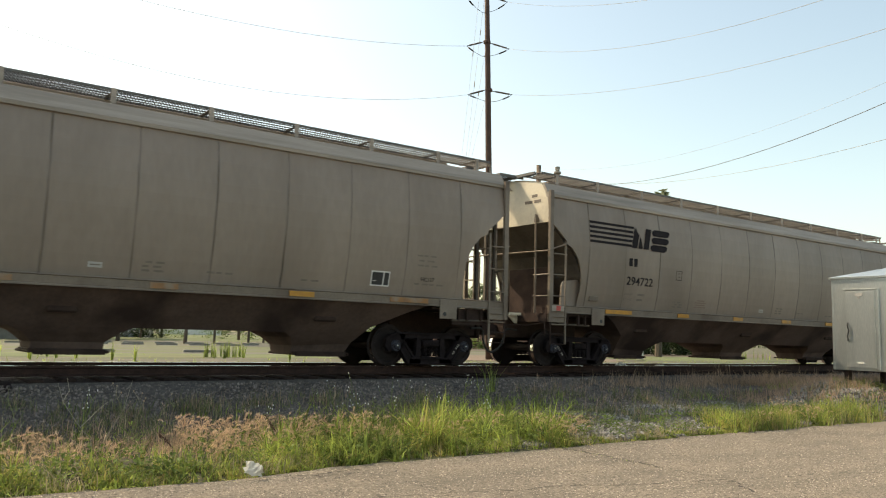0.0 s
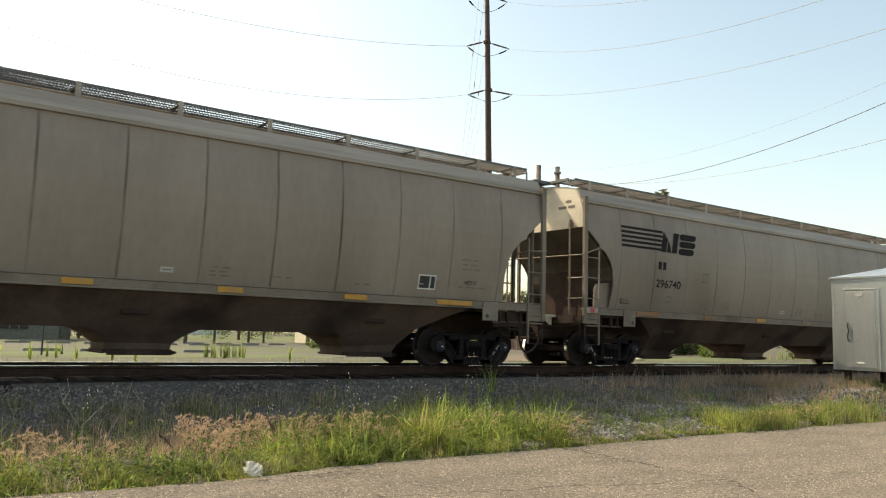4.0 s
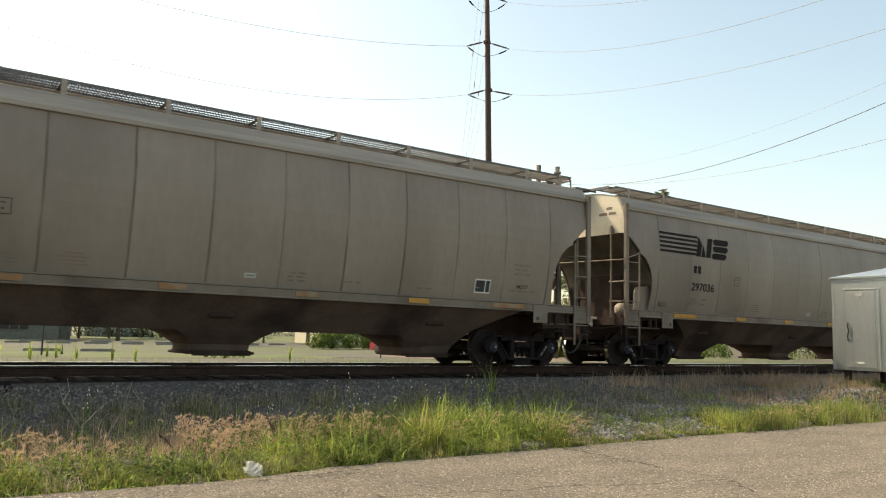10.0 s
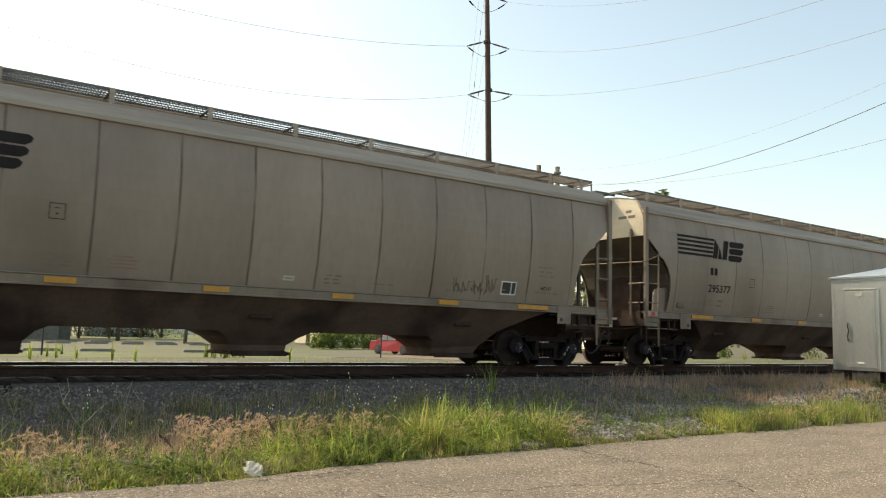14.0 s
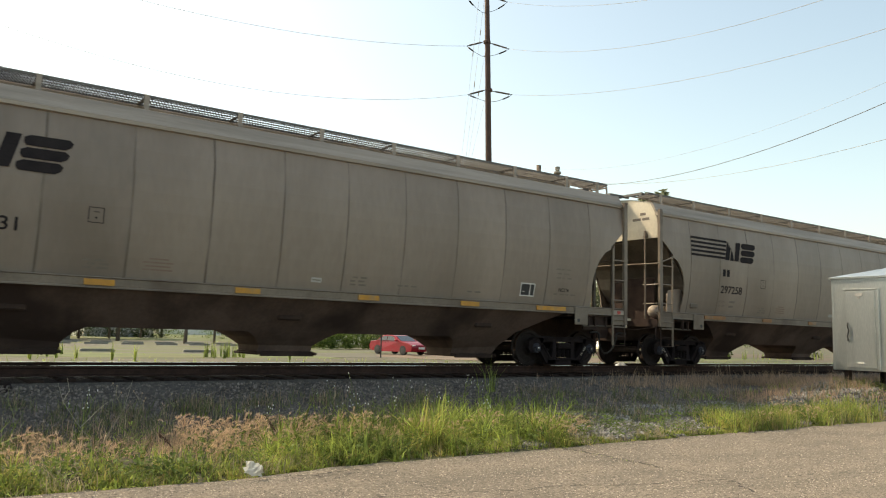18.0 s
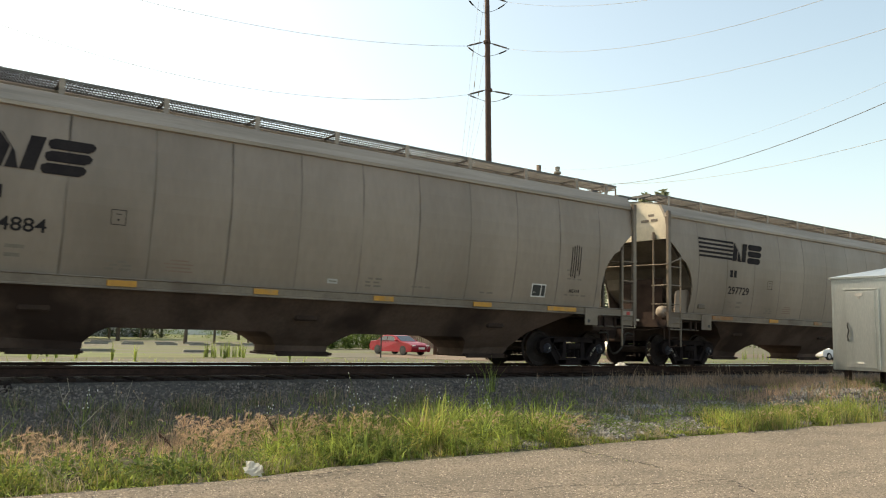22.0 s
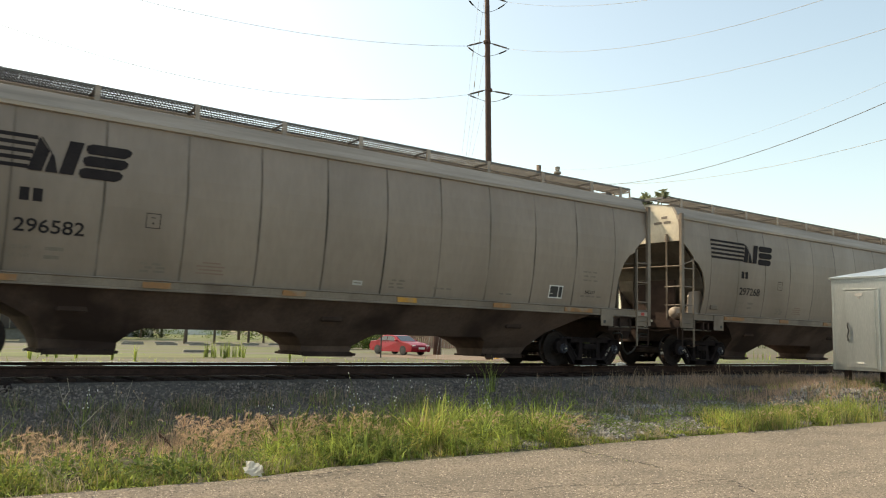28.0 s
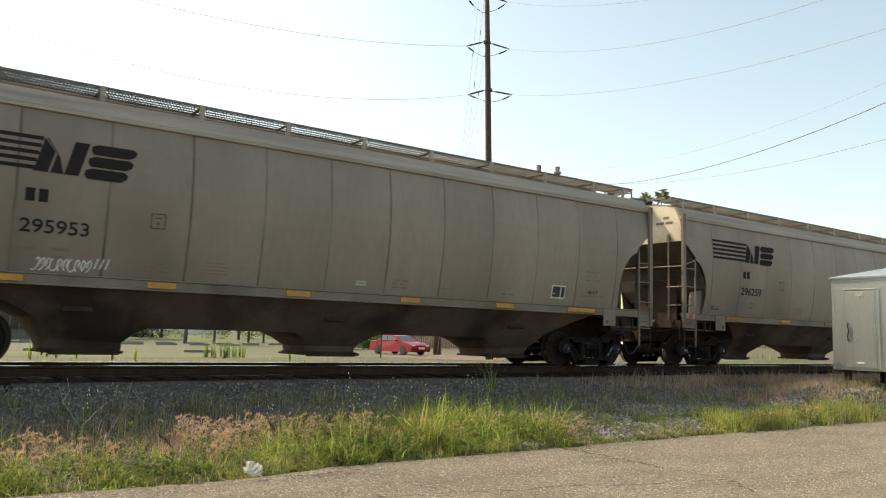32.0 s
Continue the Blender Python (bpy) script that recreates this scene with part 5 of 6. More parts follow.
def pavements():
    for nm, pts, lab in (("pavement_lot", [(-40, 24), (46, 24), (46, 90), (-40, 90)], "sunlit pale lot with patchy asphalt and weeds"), ("pavement_street", [(46.02, 24), (260, 19), (260, 33), (46.02, 52)], "pale sunlit street surface across the track")):
        bm = bmesh.new()
        prism(bm, pts, -0.75, -0.652, "z")
        tagged(link(nm, bm, LOT if nm == "pavement_lot" else STREET), lab, "pavement", kind="structure")
    bm = bmesh.new()
    rim = [(34.5 + (9.0 + 1.2 * noise.noise((a * 0.9, 3, 0))) * math.cos(a * 0.2618), 25.0 + (6.5 + 1.0 * noise.noise((a * 1.1, 8, 0))) * math.sin(a * 0.2618)) for a in range(24)]
    prism(bm, rim, -0.75, -0.646, "z")
    tagged(link("pavement_dirt", bm, DIRT), "sunlit bare sandy dirt round the fire hydrant", "dirt", kind="structure")
    for nm, y0, z0, y1, z1, x0, x1, lab in (("lawn_far", 91.0, -0.66, 163, -0.30, -70, 130, "green mown lawn rising gently beyond the lot"), ("lawn_bank", 80.0, -0.66, 90.0, -0.50, -24, 41, "low grassy strip beyond the lot"), ("lawn_edge", 22.6, -0.66, 27.6, -0.64, -12, 21, "strip of weedy green grass along the lot"), ("lawn_side", 21.5, -0.66, 31.0, -0.64, 44.5, 64, "dry green grass beside the street")):
        bm = bmesh.new()
        n = 24
        rows = [[bm.verts.new((x0 + (x1 - x0) * i / n, y0 + (y1 - y0) * f + (0.5 * noise.noise((i * 0.9, f * 3, 1)) if 0 < f < 1 or y1 < 40 else 0), z0 + (z1 - z0) * f + (0.02 if 0 < f < 1 else 0))) for f in (0, 0.02, 0.5, 0.98, 1)] for i in range(n + 1)]
        for a, b in zip(rows, rows[1:]):
            for j in range(4):
                bm.faces.new((a[j], b[j], b[j + 1], a[j + 1]))
        tagged(link(nm, bm, LAWN), lab, "lawn", kind="structure")
    bm = bmesh.new()
    prism(bm, [(-0.9, 0), (0.9, 0), (0.86, 0.13), (0.8, 0.15), (-0.8, 0.15), (-0.86, 0.13)], -0.08, 0.08)
    first = link("wheel_stop", bm, CONCRETE)
    lab = "grey concrete wheel stop lying on the lot"
    rnd = random.Random(5)
    k = 0
    for y, x0, x1 in ((31, 8, 21), (52, 10, 27), (59, 12, 36)):
        x = x0
        while x < x1:
            o = first if k == 0 else new("wheel_stop", first.data)
            o.location, o.rotation_euler = (x, y + rnd.uniform(-0.1, 0.1), -0.652), (0, 0, rnd.uniform(-0.06, 0.06))
            tagged(o, lab, "wheel stop", "wheel stops on the lot")
            x += 2.75 if rnd.random() < 0.8 else 5.5
            k += 1


pavements()


def white_wall():
    bm = bmesh.new()
    box(bm, 50.0, 63.0, 149.8, 150.2, -0.6, 1.1, 0.02)
    box(bm, 49.8, 63.2, 149.7, 150.3, 1.1, 1.2, 0.02)
    tagged(link("low_wall", bm, WHITE), "long low white wall at the far side of the lawn", "wall")


white_wall()


def fence(x0, y0, x1, y1, n, h=2.3):
    th = new("fence")
    th.location = (x0, y0, -0.66)
    bm = bmesh.new()
    box(bm, -0.085, 0.085, -0.012, 0.012, 0.02, h)
    ang = math.atan2(y1 - y0, x1 - x0)
    ln = math.hypot(x1 - x0, y1 - y0)
    first = None
    for i in range(n):
        d = ln * (i + 0.5) / n
        if first is None:
            first = part("slat", bm, FENCEWOOD, th)
            o = first
        else:
            o = share(first, "slat", 0, 0, 0, th)
        o.location, o.rotation_euler = (d * math.cos(ang), d * math.sin(ang), random.uniform(-0.02, 0.02)), (0, 0, ang)
    for z in (0.5, 1.7):
        bm = bmesh.new()
        prism(bm, [(0, 0.03), (ln, 0.03), (ln, 0.07), (0, 0.07)], z, z + 0.09, "z")
        o = part("rail", bm, FENCEWOOD, th)
        o.rotation_euler = (0, 0, ang)
    tagged(th, "brown vertical-board wooden fence beside the street", "fence")


fence(45.5, 57.5, 66.0, 53.5, 92)
fence(66.8, 46.5, 73.5, 45.2, 30)


def hydrant():
    th = new("fire_hydrant")
    th.location = (32.4, 23.3, -0.66)
    bm = bmesh.new()
    lathe(bm, [(0.17, 0.0), (0.17, 0.05), (0.11, 0.07), (0.11, 0.46), (0.15, 0.48), (0.15, 0.53), (0.12, 0.60), (0.06, 0.67), (0.03, 0.68), (0.03, 0.74)], "z", 14)
    part("barrel", bm, HYDRANT, th, smooth=False)
    for a in (0, 2.1, 4.2):
        bm = bmesh.new()
        tube(bm, [(0.08 * math.cos(a), 0.08 * math.sin(a), 0.40), (0.19 * math.cos(a), 0.19 * math.sin(a), 0.40)], 0.055, 10)
        part("outlet_cap", bm, HYDRANT, th)
    tagged(th, "yellow-orange cast iron fire hydrant standing by the street", "fire hydrant")


hydrant()


def small_boxes():
    th = new("transformer_box")
    th.location = (57.2, 37.0, -0.66)
    bm = bmesh.new()
    box(bm, -0.65, 0.65, -0.5, 0.5, 0.0, 1.55, 0.03)
    part("cabinet", bm, GREENBOX, th)
    bm = bmesh.new()
    box(bm, -0.6, 0.6, -0.53, -0.50, 0.15, 1.3, 0.01)
    part("door", bm, GREENBOX, th)
    bm = bmesh.new()
    box(bm, -0.75, 0.75, -0.6, 0.6, -0.08, 0.02)
    part("pad", bm, CONCRETE, th)
    tagged(th, "dark green enamelled transformer box on a concrete pad", "transformer")
    bm = bmesh.new()
    box(bm, -0.22, 0.22, -0.2, 0.2, 0.0, 0.74, 0.05)
    box(bm, -0.25, 0.25, -0.23, 0.23, 0.70, 0.80, 0.03)
    o = link("utility_pedestal", bm, WHITE, smooth=False)
    o.location = (46.2, 23.6, -0.66)
    tagged(o, "white boxy utility pedestal standing on the ground", "pedestal")
    bm = bmesh.new()
    tube(bm, [(0, 0, -0.2), (0, 0, 3.3)], 0.30, 12, r2=0.27)
    o = link("timber_post", bm, POLEST, smooth=True)
    o.location = (33.4, 31.0, -0.66)
    tagged(o, "thick dark brown timber post set in the ground", "post")
    for i, (x, y, h) in enumerate(((6.8, 24.0, 1.9), (24.6, 24.4, 1.7), (48.2, 30, 2.0), (50.0, 30.5, 2.0), (51.0, 31, 2.1))):
        bm = bmesh.new()
        tube(bm, [(0, 0, -0.15), (0, 0, h)], 0.04, 8)
        o = link("metal_post", bm, BLACK if i < 2 else GREENBOX)
        o.location = (x, y, -0.652)
        tagged(o, "thin dark metal post standing at the lot edge", "post", "posts at the lot")


small_boxes()


def church():
    th = new("church")
    th.location = (12.26, 70, -0.66)
    def gx(z):
        return 4.1 * (9.68 - z) / 6.0
    bm = bmesh.new()
    prism(bm, [(-3.9, 0), (3.9, 0), (3.9, 4.0), (0, 9.5), (-3.9, 4.0)], 0, 18)
    part("wall", bm, STONEWALL, th)
    for s in (-1, 1):
        bm = bmesh.new()
        prism(bm, [(0, 9.68), (s * 4.3, 3.55), (s * 4.3, 3.75), (0, 9.95)], -0.35, 18.3)
        part("roof", bm, SLATE, th)
    bm = bmesh.new()
    arch = [(-1.2, 1.0), (1.2, 1.0), (1.2, 3.6), (0.95, 4.5), (0.5, 5.2), (0, 5.7), (-0.5, 5.2), (-0.95, 4.5), (-1.2, 3.6)]
    prism(bm, arch, -0.12, 0.02)
    win = part("window", bm, GLASS, th)
    for x in (-0.4, 0.4):
        bm = bmesh.new()
        box(bm, x - 0.05, x + 0.05, -0.17, -0.10, 1.0, 5.0)
        part("mullion", bm, STONEWALL, win)
    bm = bmesh.new()
    box(bm, 2.75, 6.0, 5, 8.4, 0, 9.3)
    part("tower", bm, STONEWALL, th)
    bm = bmesh.new()
    base = [bm.verts.new(p) for p in ((2.5, 4.75, 9.25), (6.25, 4.75, 9.25), (6.25, 8.65, 9.25), (2.5, 8.65, 9.25))]
    mid = [bm.verts.new((4.37 + sx * 1.45, 6.7 + sy * 1.45, 10.4)) for sx, sy in ((-1, -1), (1, -1), (1, 1), (-1, 1))]
    top = bm.verts.new((4.30, 6.7, 16.4))
    bm.faces.new(base[::-1])
    for i in range(4):
        j = (i + 1) % 4
        bm.faces.new((base[i], base[j], mid[j], mid[i]))
        bm.faces.new((mid[i], mid[j], top))
    part("spire", bm, SLATE, th)
    bm = bmesh.new()
    box(bm, 4.27, 4.33, 6.67, 6.73, 16.2, 17.6)
    box(bm, 3.98, 4.62, 6.67, 6.73, 17.05, 17.12)
    part("cross", bm, BLACK, th)
    bm = bmesh.new()
    prism(bm, [(-14, 0), (-3.5, 0), (-3.5, 3.5), (-14, 3.5)], 4, 14)
    part("aisle_wall", bm, STONEWALL, th)
    bm = bmesh.new()
    prism(bm, [(3.5, 3.4), (9, 8.3), (14.5, 3.4)], -15, -2.2, "x")
    part("aisle_roof", bm, SLATE, th)
    tagged(th, "grey stone church with a slate spire and a pointed window", "church")


church()


def house():
    th = new("house")
    th.location = (47.6, 75, -1.5)
    bm = bmesh.new()
    prism(bm, [(0, 0), (11.5, 0), (11.5, 8.3), (0, 8.3)], 0, 8)
    part("wall", bm, CREAM, th)
    bm = bmesh.new()
    prism(bm, [(-0.5, 8.2), (4.0, 11.6), (8.5, 8.2)], -0.5, 12.0, "x")
    part("roof", bm, REDROOF, th)
    for x, z in ((1.4, 4.8), (4.6, 4.8), (8.6, 4.8), (1.4, 1.2), (8.6, 1.2)):
        bm = bmesh.new()
        box(bm, x, x + 1.1, -0.06, 0.02, z, z + 1.7)
        w = part("window", bm, WHITE, th)
        bm = bmesh.new()
        box(bm, x + 0.1, x + 1.0, -0.075, -0.065, z + 0.1, z + 1.6)
        part("pane", bm, GLASS, w)
    tagged(th, "cream-sided house with a brown shingle roof behind trees", "house")
    th2 = new("house")
    th2.location = (24.5, 98, -0.66)
    bm = bmesh.new()
    prism(bm, [(0, 0), (9, 0), (9, 4.2), (0, 4.2)], 0, 7)
    part("wall", bm, WHITE, th2)
    bm = bmesh.new()
    prism(bm, [(-0.4, 4.1), (3.5, 6.8), (7.4, 4.1)], -0.4, 9.4, "x")
    part("roof", bm, SLATE, th2)
    for x in (1.0, 4.2, 6.8):
        bm = bmesh.new()
        box(bm, x, x + 1.0, -0.05, 0.02, 1.4, 3.0)
        part("window", bm, GLASS, th2)
    tagged(th2, "small white house with a grey roof among trees", "house")


house()


def vehicle(name, prof, glass, width, wheels, r, paint, label, rim=None):
    """A car from its side outline; local x forward, y across."""
    th = new(name)
    bm = bmesh.new()
    n = len(prof)
    hw = width / 2
    ys = (-hw, -hw * 0.93, hw * 0.93, hw)
    rings = []
    for y in ys:
        edge = abs(y) > hw * 0.95
        ring = []
        for x, z in prof:
            t = max(0.0, min(1.0, (z - 0.75) / 0.6))
            yy = y * (1 - 0.20 * t)
            ring.append(bm.verts.new((x * (0.985 if edge else 1), yy, z - (0.03 if edge and z > 0.5 else 0))))
        rings.append(ring)
    for a, b in zip(rings, rings[1:]):
        for i in range(n):
            bm.faces.new((a[i], a[(i + 1) % n], b[(i + 1) % n], b[i]))
    bm.faces.new(rings[0]), bm.faces.new(rings[-1][::-1])
    bmesh.ops.triangulate(bm, faces=[f for f in bm.faces if len(f.verts) > 4])
    part("body", bm, paint, th)
    for s in (-1, 1):
        for g in glass:
            bm = bmesh.new()
            bm.faces.new([bm.verts.new((x, s * hw * (1 - 0.20 * max(0, min(1, (z - 0.75) / 0.6))) * 1.004 + s * 0.004, z)) for x, z in g])
            part("side_window", bm, GLASS, th)
        for wx in wheels:
            bm = bmesh.new()
            lathe(bm, [(r * 0.62, s * (hw - 0.2)), (r, s * (hw - 0.18)), (r, s * (hw + 0.005)), (r * 0.62, s * (hw + 0.015))], "y", 20, (wx, 0, r))
            ty = part("wheel", bm, TYRE, th)
            bm = bmesh.new()
            lathe(bm, [(r * 0.62, s * (hw + 0.012)), (r * 0.55, s * (hw + 0.02)), (r * 0.2, s * (hw + 0.022))], "y", 14, (wx, 0, r))
            part("rim", bm, rim or ALLOY, ty)
    return tagged(th, label, "car")


COUPE = [(-2.15, 0.28), (-2.22, 0.60), (-2.12, 0.86), (-1.55, 0.92), (-0.95, 1.27), (-0.2, 1.32), (0.25, 1.26), (0.95, 0.90), (1.7, 0.80), (2.12, 0.66), (2.22, 0.48), (2.15, 0.24), (1.6, 0.20), (-1.6, 0.20)]
car = vehicle("parked_car", COUPE, ([(-1.35, 0.94), (-0.85, 1.20), (-0.42, 1.24), (-0.42, 0.93)], [(-0.36, 0.93), (-0.36, 1.24), (0.15, 1.21), (0.62, 0.93)]), 1.70, (-1.32, 1.30), 0.31, CARRED, "red parked coupe with dark windows on the lot", BLACK)
car.matrix_basis = pose(30.0, 30.7, -0.644, 0, 0, -82)
for s in (-1, 1):
    bm = bmesh.new()
    box(bm, 2.02, 2.15, s * 0.62 - 0.16, s * 0.62 + 0.16, 0.58, 0.68, 0.02)
    part("headlight", bm, WHITE, car)
    bm = bmesh.new()
    box(bm, 0.55, 0.72, s * 0.90 - 0.08, s * 0.90 + 0.08, 0.90, 1.02, 0.02)
    part("mirror", bm, CARRED, car)
bm = bmesh.new()
bm.faces.new([bm.verts.new(p) for p in ((0.30, -0.58, 1.252), (0.30, 0.58, 1.252), (0.97, 0.68, 0.915), (0.97, -0.68, 0.915))])
part("windscreen", bm, GLASS, car)
bm = bmesh.new()
box(bm, 2.16, 2.235, -0.26, 0.26, 0.40, 0.53)
part("number_plate", bm, WHITE, car)

SUV_SHAPE = [(-2.25, 0.38), (-2.3, 0.75), (-2.25, 1.05), (-2.05, 1.60), (-1.9, 1.70), (0.1, 1.70), (0.35, 1.62), (0.95, 1.12), (1.95, 1.02), (2.25, 0.85), (2.3, 0.6), (2.25, 0.36), (1.7, 0.30), (-1.7, 0.30)]
SUV = vehicle("white_suv", SUV_SHAPE, ([(-1.95, 1.12), (-1.85, 1.58), (-1.0, 1.60), (-1.0, 1.12)], [(-0.92, 1.12), (-0.92, 1.60), (-0.1, 1.60), (-0.1, 1.12)], [(-0.02, 1.12), (-0.02, 1.60), (0.25, 1.58), (0.72, 1.14)]), 1.80, (-1.42, 1.42), 0.36, CARWHITE, "white sport utility vehicle driving along the street")


def lit(name, x, y, z, size, seed, label, cat, flat=0.5):
    """A crumpled scrap: a jittered, folded sheet."""
    rnd = random.Random(seed)
    bm = bmesh.new()
    n = 5
    g = [[bm.verts.new((size * (i / n - 0.5) + rnd.uniform(-0.1, 0.1) * size, size * 0.8 * (j / n - 0.5) + rnd.uniform(-0.1, 0.1) * size, abs(rnd.gauss(0, 1)) * size * flat * (0.5 if 0 < i < n and 0 < j < n else 0.15))) for j in range(n + 1)] for i in range(n + 1)]
    for i in range(n):
        for j in range(n):
            bm.faces.new((g[i][j], g[i + 1][j], g[i + 1][j + 1], g[i][j + 1]))
    bmesh.ops.solidify(bm, geom=bm.faces[:], thickness=0.004)
    o = link(name, bm, PAPER)
    o.location = (x, y, z)
    o.rotation_euler = (0, 0, rnd.uniform(0, 3))
    return tagged(o, label, cat)


o = lit("paper_scrap", 3.50, -7.0, -0.80, 0.19, 3, "crumpled white paper scrap lying at the road edge", "litter", 0.3)
o.rotation_euler = (0.75, 0.25, -0.2)


def plastic_bag(x, y, w, h, seed):
    """A full, crumpled bag: a lumpy closed shape with folds and a knotted top."""
    bm = bmesh.new()
    n, m = 14, 8
    rings = []
    for j in range(m + 1):
        f = j / m
        rr = math.sin(math.pi * (0.12 + 0.83 * f)) ** 0.6
        ring = []
        for i in range(n):
            a = 6.2832 * i / n
            q = noise.noise((math.cos(a) * 2.2 + seed, math.sin(a) * 2.2, f * 4))
            r = w * rr * (1 + 0.35 * q)
            ring.append(bm.verts.new((r * math.cos(a), 0.75 * r * math.sin(a), h * f * (1 + 0.25 * q) if j else 0)))
        rings.append(ring)
    for a, b in zip(rings, rings[1:]):
        for i in range(n):
            bm.faces.new((a[i], a[(i + 1) % n], b[(i + 1) % n], b[i]))
    bm.faces.new(rings[0][::-1]), bm.faces.new(rings[-1])
    o = link("plastic_bag", bm, BAG)
    o.location = (x, y, -0.215)
    tagged(o, "crumpled white plastic bag lying between the rails", "litter")


BAG = leafmat("white_plastic", (0.92, 0.92, 0.92), (0.88, 0.88, 0.88), 0.5, 0.02)
plastic_bag(17.03, -0.15, 0.22, 0.27, 1.0)
plastic_bag(18.60, -0.2, 0.27, 0.20, 4.0)


# ---- verge: grass, weeds, cracks ----
def blades(name, n, where, height, width, material, label, seed, lean=0.5, tuft=1, kind="stuff", rows=3, tip=0.1, plume=False):
    """Many thin curved blades in one mesh. where(rng, n) gives x, y; height(x, y, rng) their heights."""
    rng = np.random.default_rng(seed)
    x, y = where(rng, n)
    n = len(x)
    x, y = np.repeat(x, tuft), np.repeat(y, tuft)
    x, y = x + rng.normal(0, 0.025, n * tuft), y + rng.normal(0, 0.025, n * tuft)
    n = n * tuft
    h = height(x, y, rng)
    z = np.interp(y, [p[0] for p in PROFILE], [p[1] for p in PROFILE])
    zb = np.interp(y, [p[0] for p in BED], [p[1] for p in BED], left=-9, right=-9)
    z = np.maximum(z, zb) - 0.01
    md = np.hypot((x - 21.0) / 3.4, (y + 5.4) / 2.2)
    z = z + 0.46 * np.clip((1.25 - md) / 0.6, 0, 1) * np.clip((y + 6.45) / 0.9, 0, 1)
    a, b = rng.uniform(0, 2 * np.pi, n), rng.uniform(0, 2 * np.pi, n)
    ln = np.abs(rng.normal(0, lean, n)) * h
    w = width * rng.uniform(0.6, 1.4, n)
    dx, dy = np.cos(a) * w, np.sin(a) * w
    lx, ly = np.cos(b) * ln, np.sin(b) * ln
    levels = np.linspace(0, 1, rows)
    vs = []
    for f in levels:
        ww = (1 - f) ** 0.7 + tip if not plume else 0.15 + 1.1 * np.sin(np.pi * min(1.0, f * 0.85 + 0.1))
        cx, cy, cz = x + lx * f * f, y + ly * f * f, z + h * f * (1 - 0.25 * (ln / np.maximum(h, 0.01)) * f)
        vs.append(np.stack([cx - dx * ww, cy - dy * ww, cz], 1))
        vs.append(np.stack([cx + dx * ww, cy + dy * ww, cz], 1))
    V = np.stack(vs, 1).reshape(-1, 3)
    k = 2 * rows
    base = np.arange(n)[:, None] * k
    F = np.concatenate([base + np.array([[2 * i, 2 * i + 1, 2 * i + 3, 2 * i + 2]]) for i in range(rows - 1)], 0)
    me = bpy.data.meshes.new(name)
    me.vertices.add(len(V))
    me.vertices.foreach_set("co", V.ravel())
    me.loops.add(F.size)
    me.loops.foreach_set("vertex_index", F.ravel().astype(np.int32))
    me.polygons.add(len(F))
    me.polygons.foreach_set("loop_start", np.arange(0, F.size, 4, dtype=np.int32))
    me.update(calc_edges=True)
    me.validate()
    me.materials.append(material)
    return tagged(new(name, me), label, "grass", kind=kind)


def wob(x, s, o):
    """A smooth pseudo-random wave between 0 and 1."""
    return 0.5 + 0.25 * np.sin(x * s + o) + 0.25 * np.sin(x * s * 2.3 + 1.7 * o + 1)


def clumpy(x, y, seed, s=1.6):
    """Clumps: a smooth two-way pattern between 0 and 1."""
    return np.clip(0.5 + 0.5 * np.sin(x * s + seed) * np.sin(y * s * 1.4 + seed * 2.1 + 0.8 * np.sin(x * 0.9)) + 0.28 * np.sin(x * s * 2.7 + y * 2.2 + seed), 0, 1)


def near_edge(rng, n):
    x = -1.0 + 27 * rng.random(n) ** 1.25
    deep = np.interp(x, [0, 3.0, 4.2, 8.2, 9.2, 13, 14, 20], [0.60, 0.55, 0.78, 0.78, 0.34, 0.28, 0.34, 0.26])
    y = road_edge(x) + np.abs(rng.normal(0, 0.8, n)) * (0.45 + 0.8 * wob(x, 1.1, 0.4)) * deep + rng.normal(0, 0.03, n)
    gap = (x > 8.9) & (x < 13.2) & (y > -6.30 - 0.1 * np.sin(x * 2.1))
    gap |= rng.random(n) > (0.12 + 1.05 * clumpy(x, y, 0.7, 2.3)) * np.where(x > 15.2, 0.5, 1.0)
    return x[~gap], y[~gap]


def middle(rng, n):
    x = -1.0 + 27 * rng.random(n) ** 1.2
    y = -6.3 + 3.7 * rng.random(n) ** 1.35
    keep = (wob(x + 0.6 * y, 1.7, 2.0) * wob(y * 2 + x, 2.1, 0.5) > 0.26 + 0.17 * ((x > 8) & (x < 19)) + 0.12 * ((x > 8.5) & (x < 16) & (y < -5.3)))
    return x[keep], y[keep]


def edge_height(x, y, r):
    tall = np.interp(x, [0, 3.0, 4.0, 8.0, 9.0, 13, 14, 15.5, 20], [0.66, 0.70, 1.15, 1.35, 0.46, 0.42, 0.66, 0.42, 0.40])
    return (0.06 + 0.44 * clumpy(x, y, 0.7, 2.6) ** 1.5 * r.random(len(x)) + 0.08 * r.random(len(x))) * tall * (0.5 + 0.65 * np.clip((y - road_edge(x)) * 2.0, 0, 1))


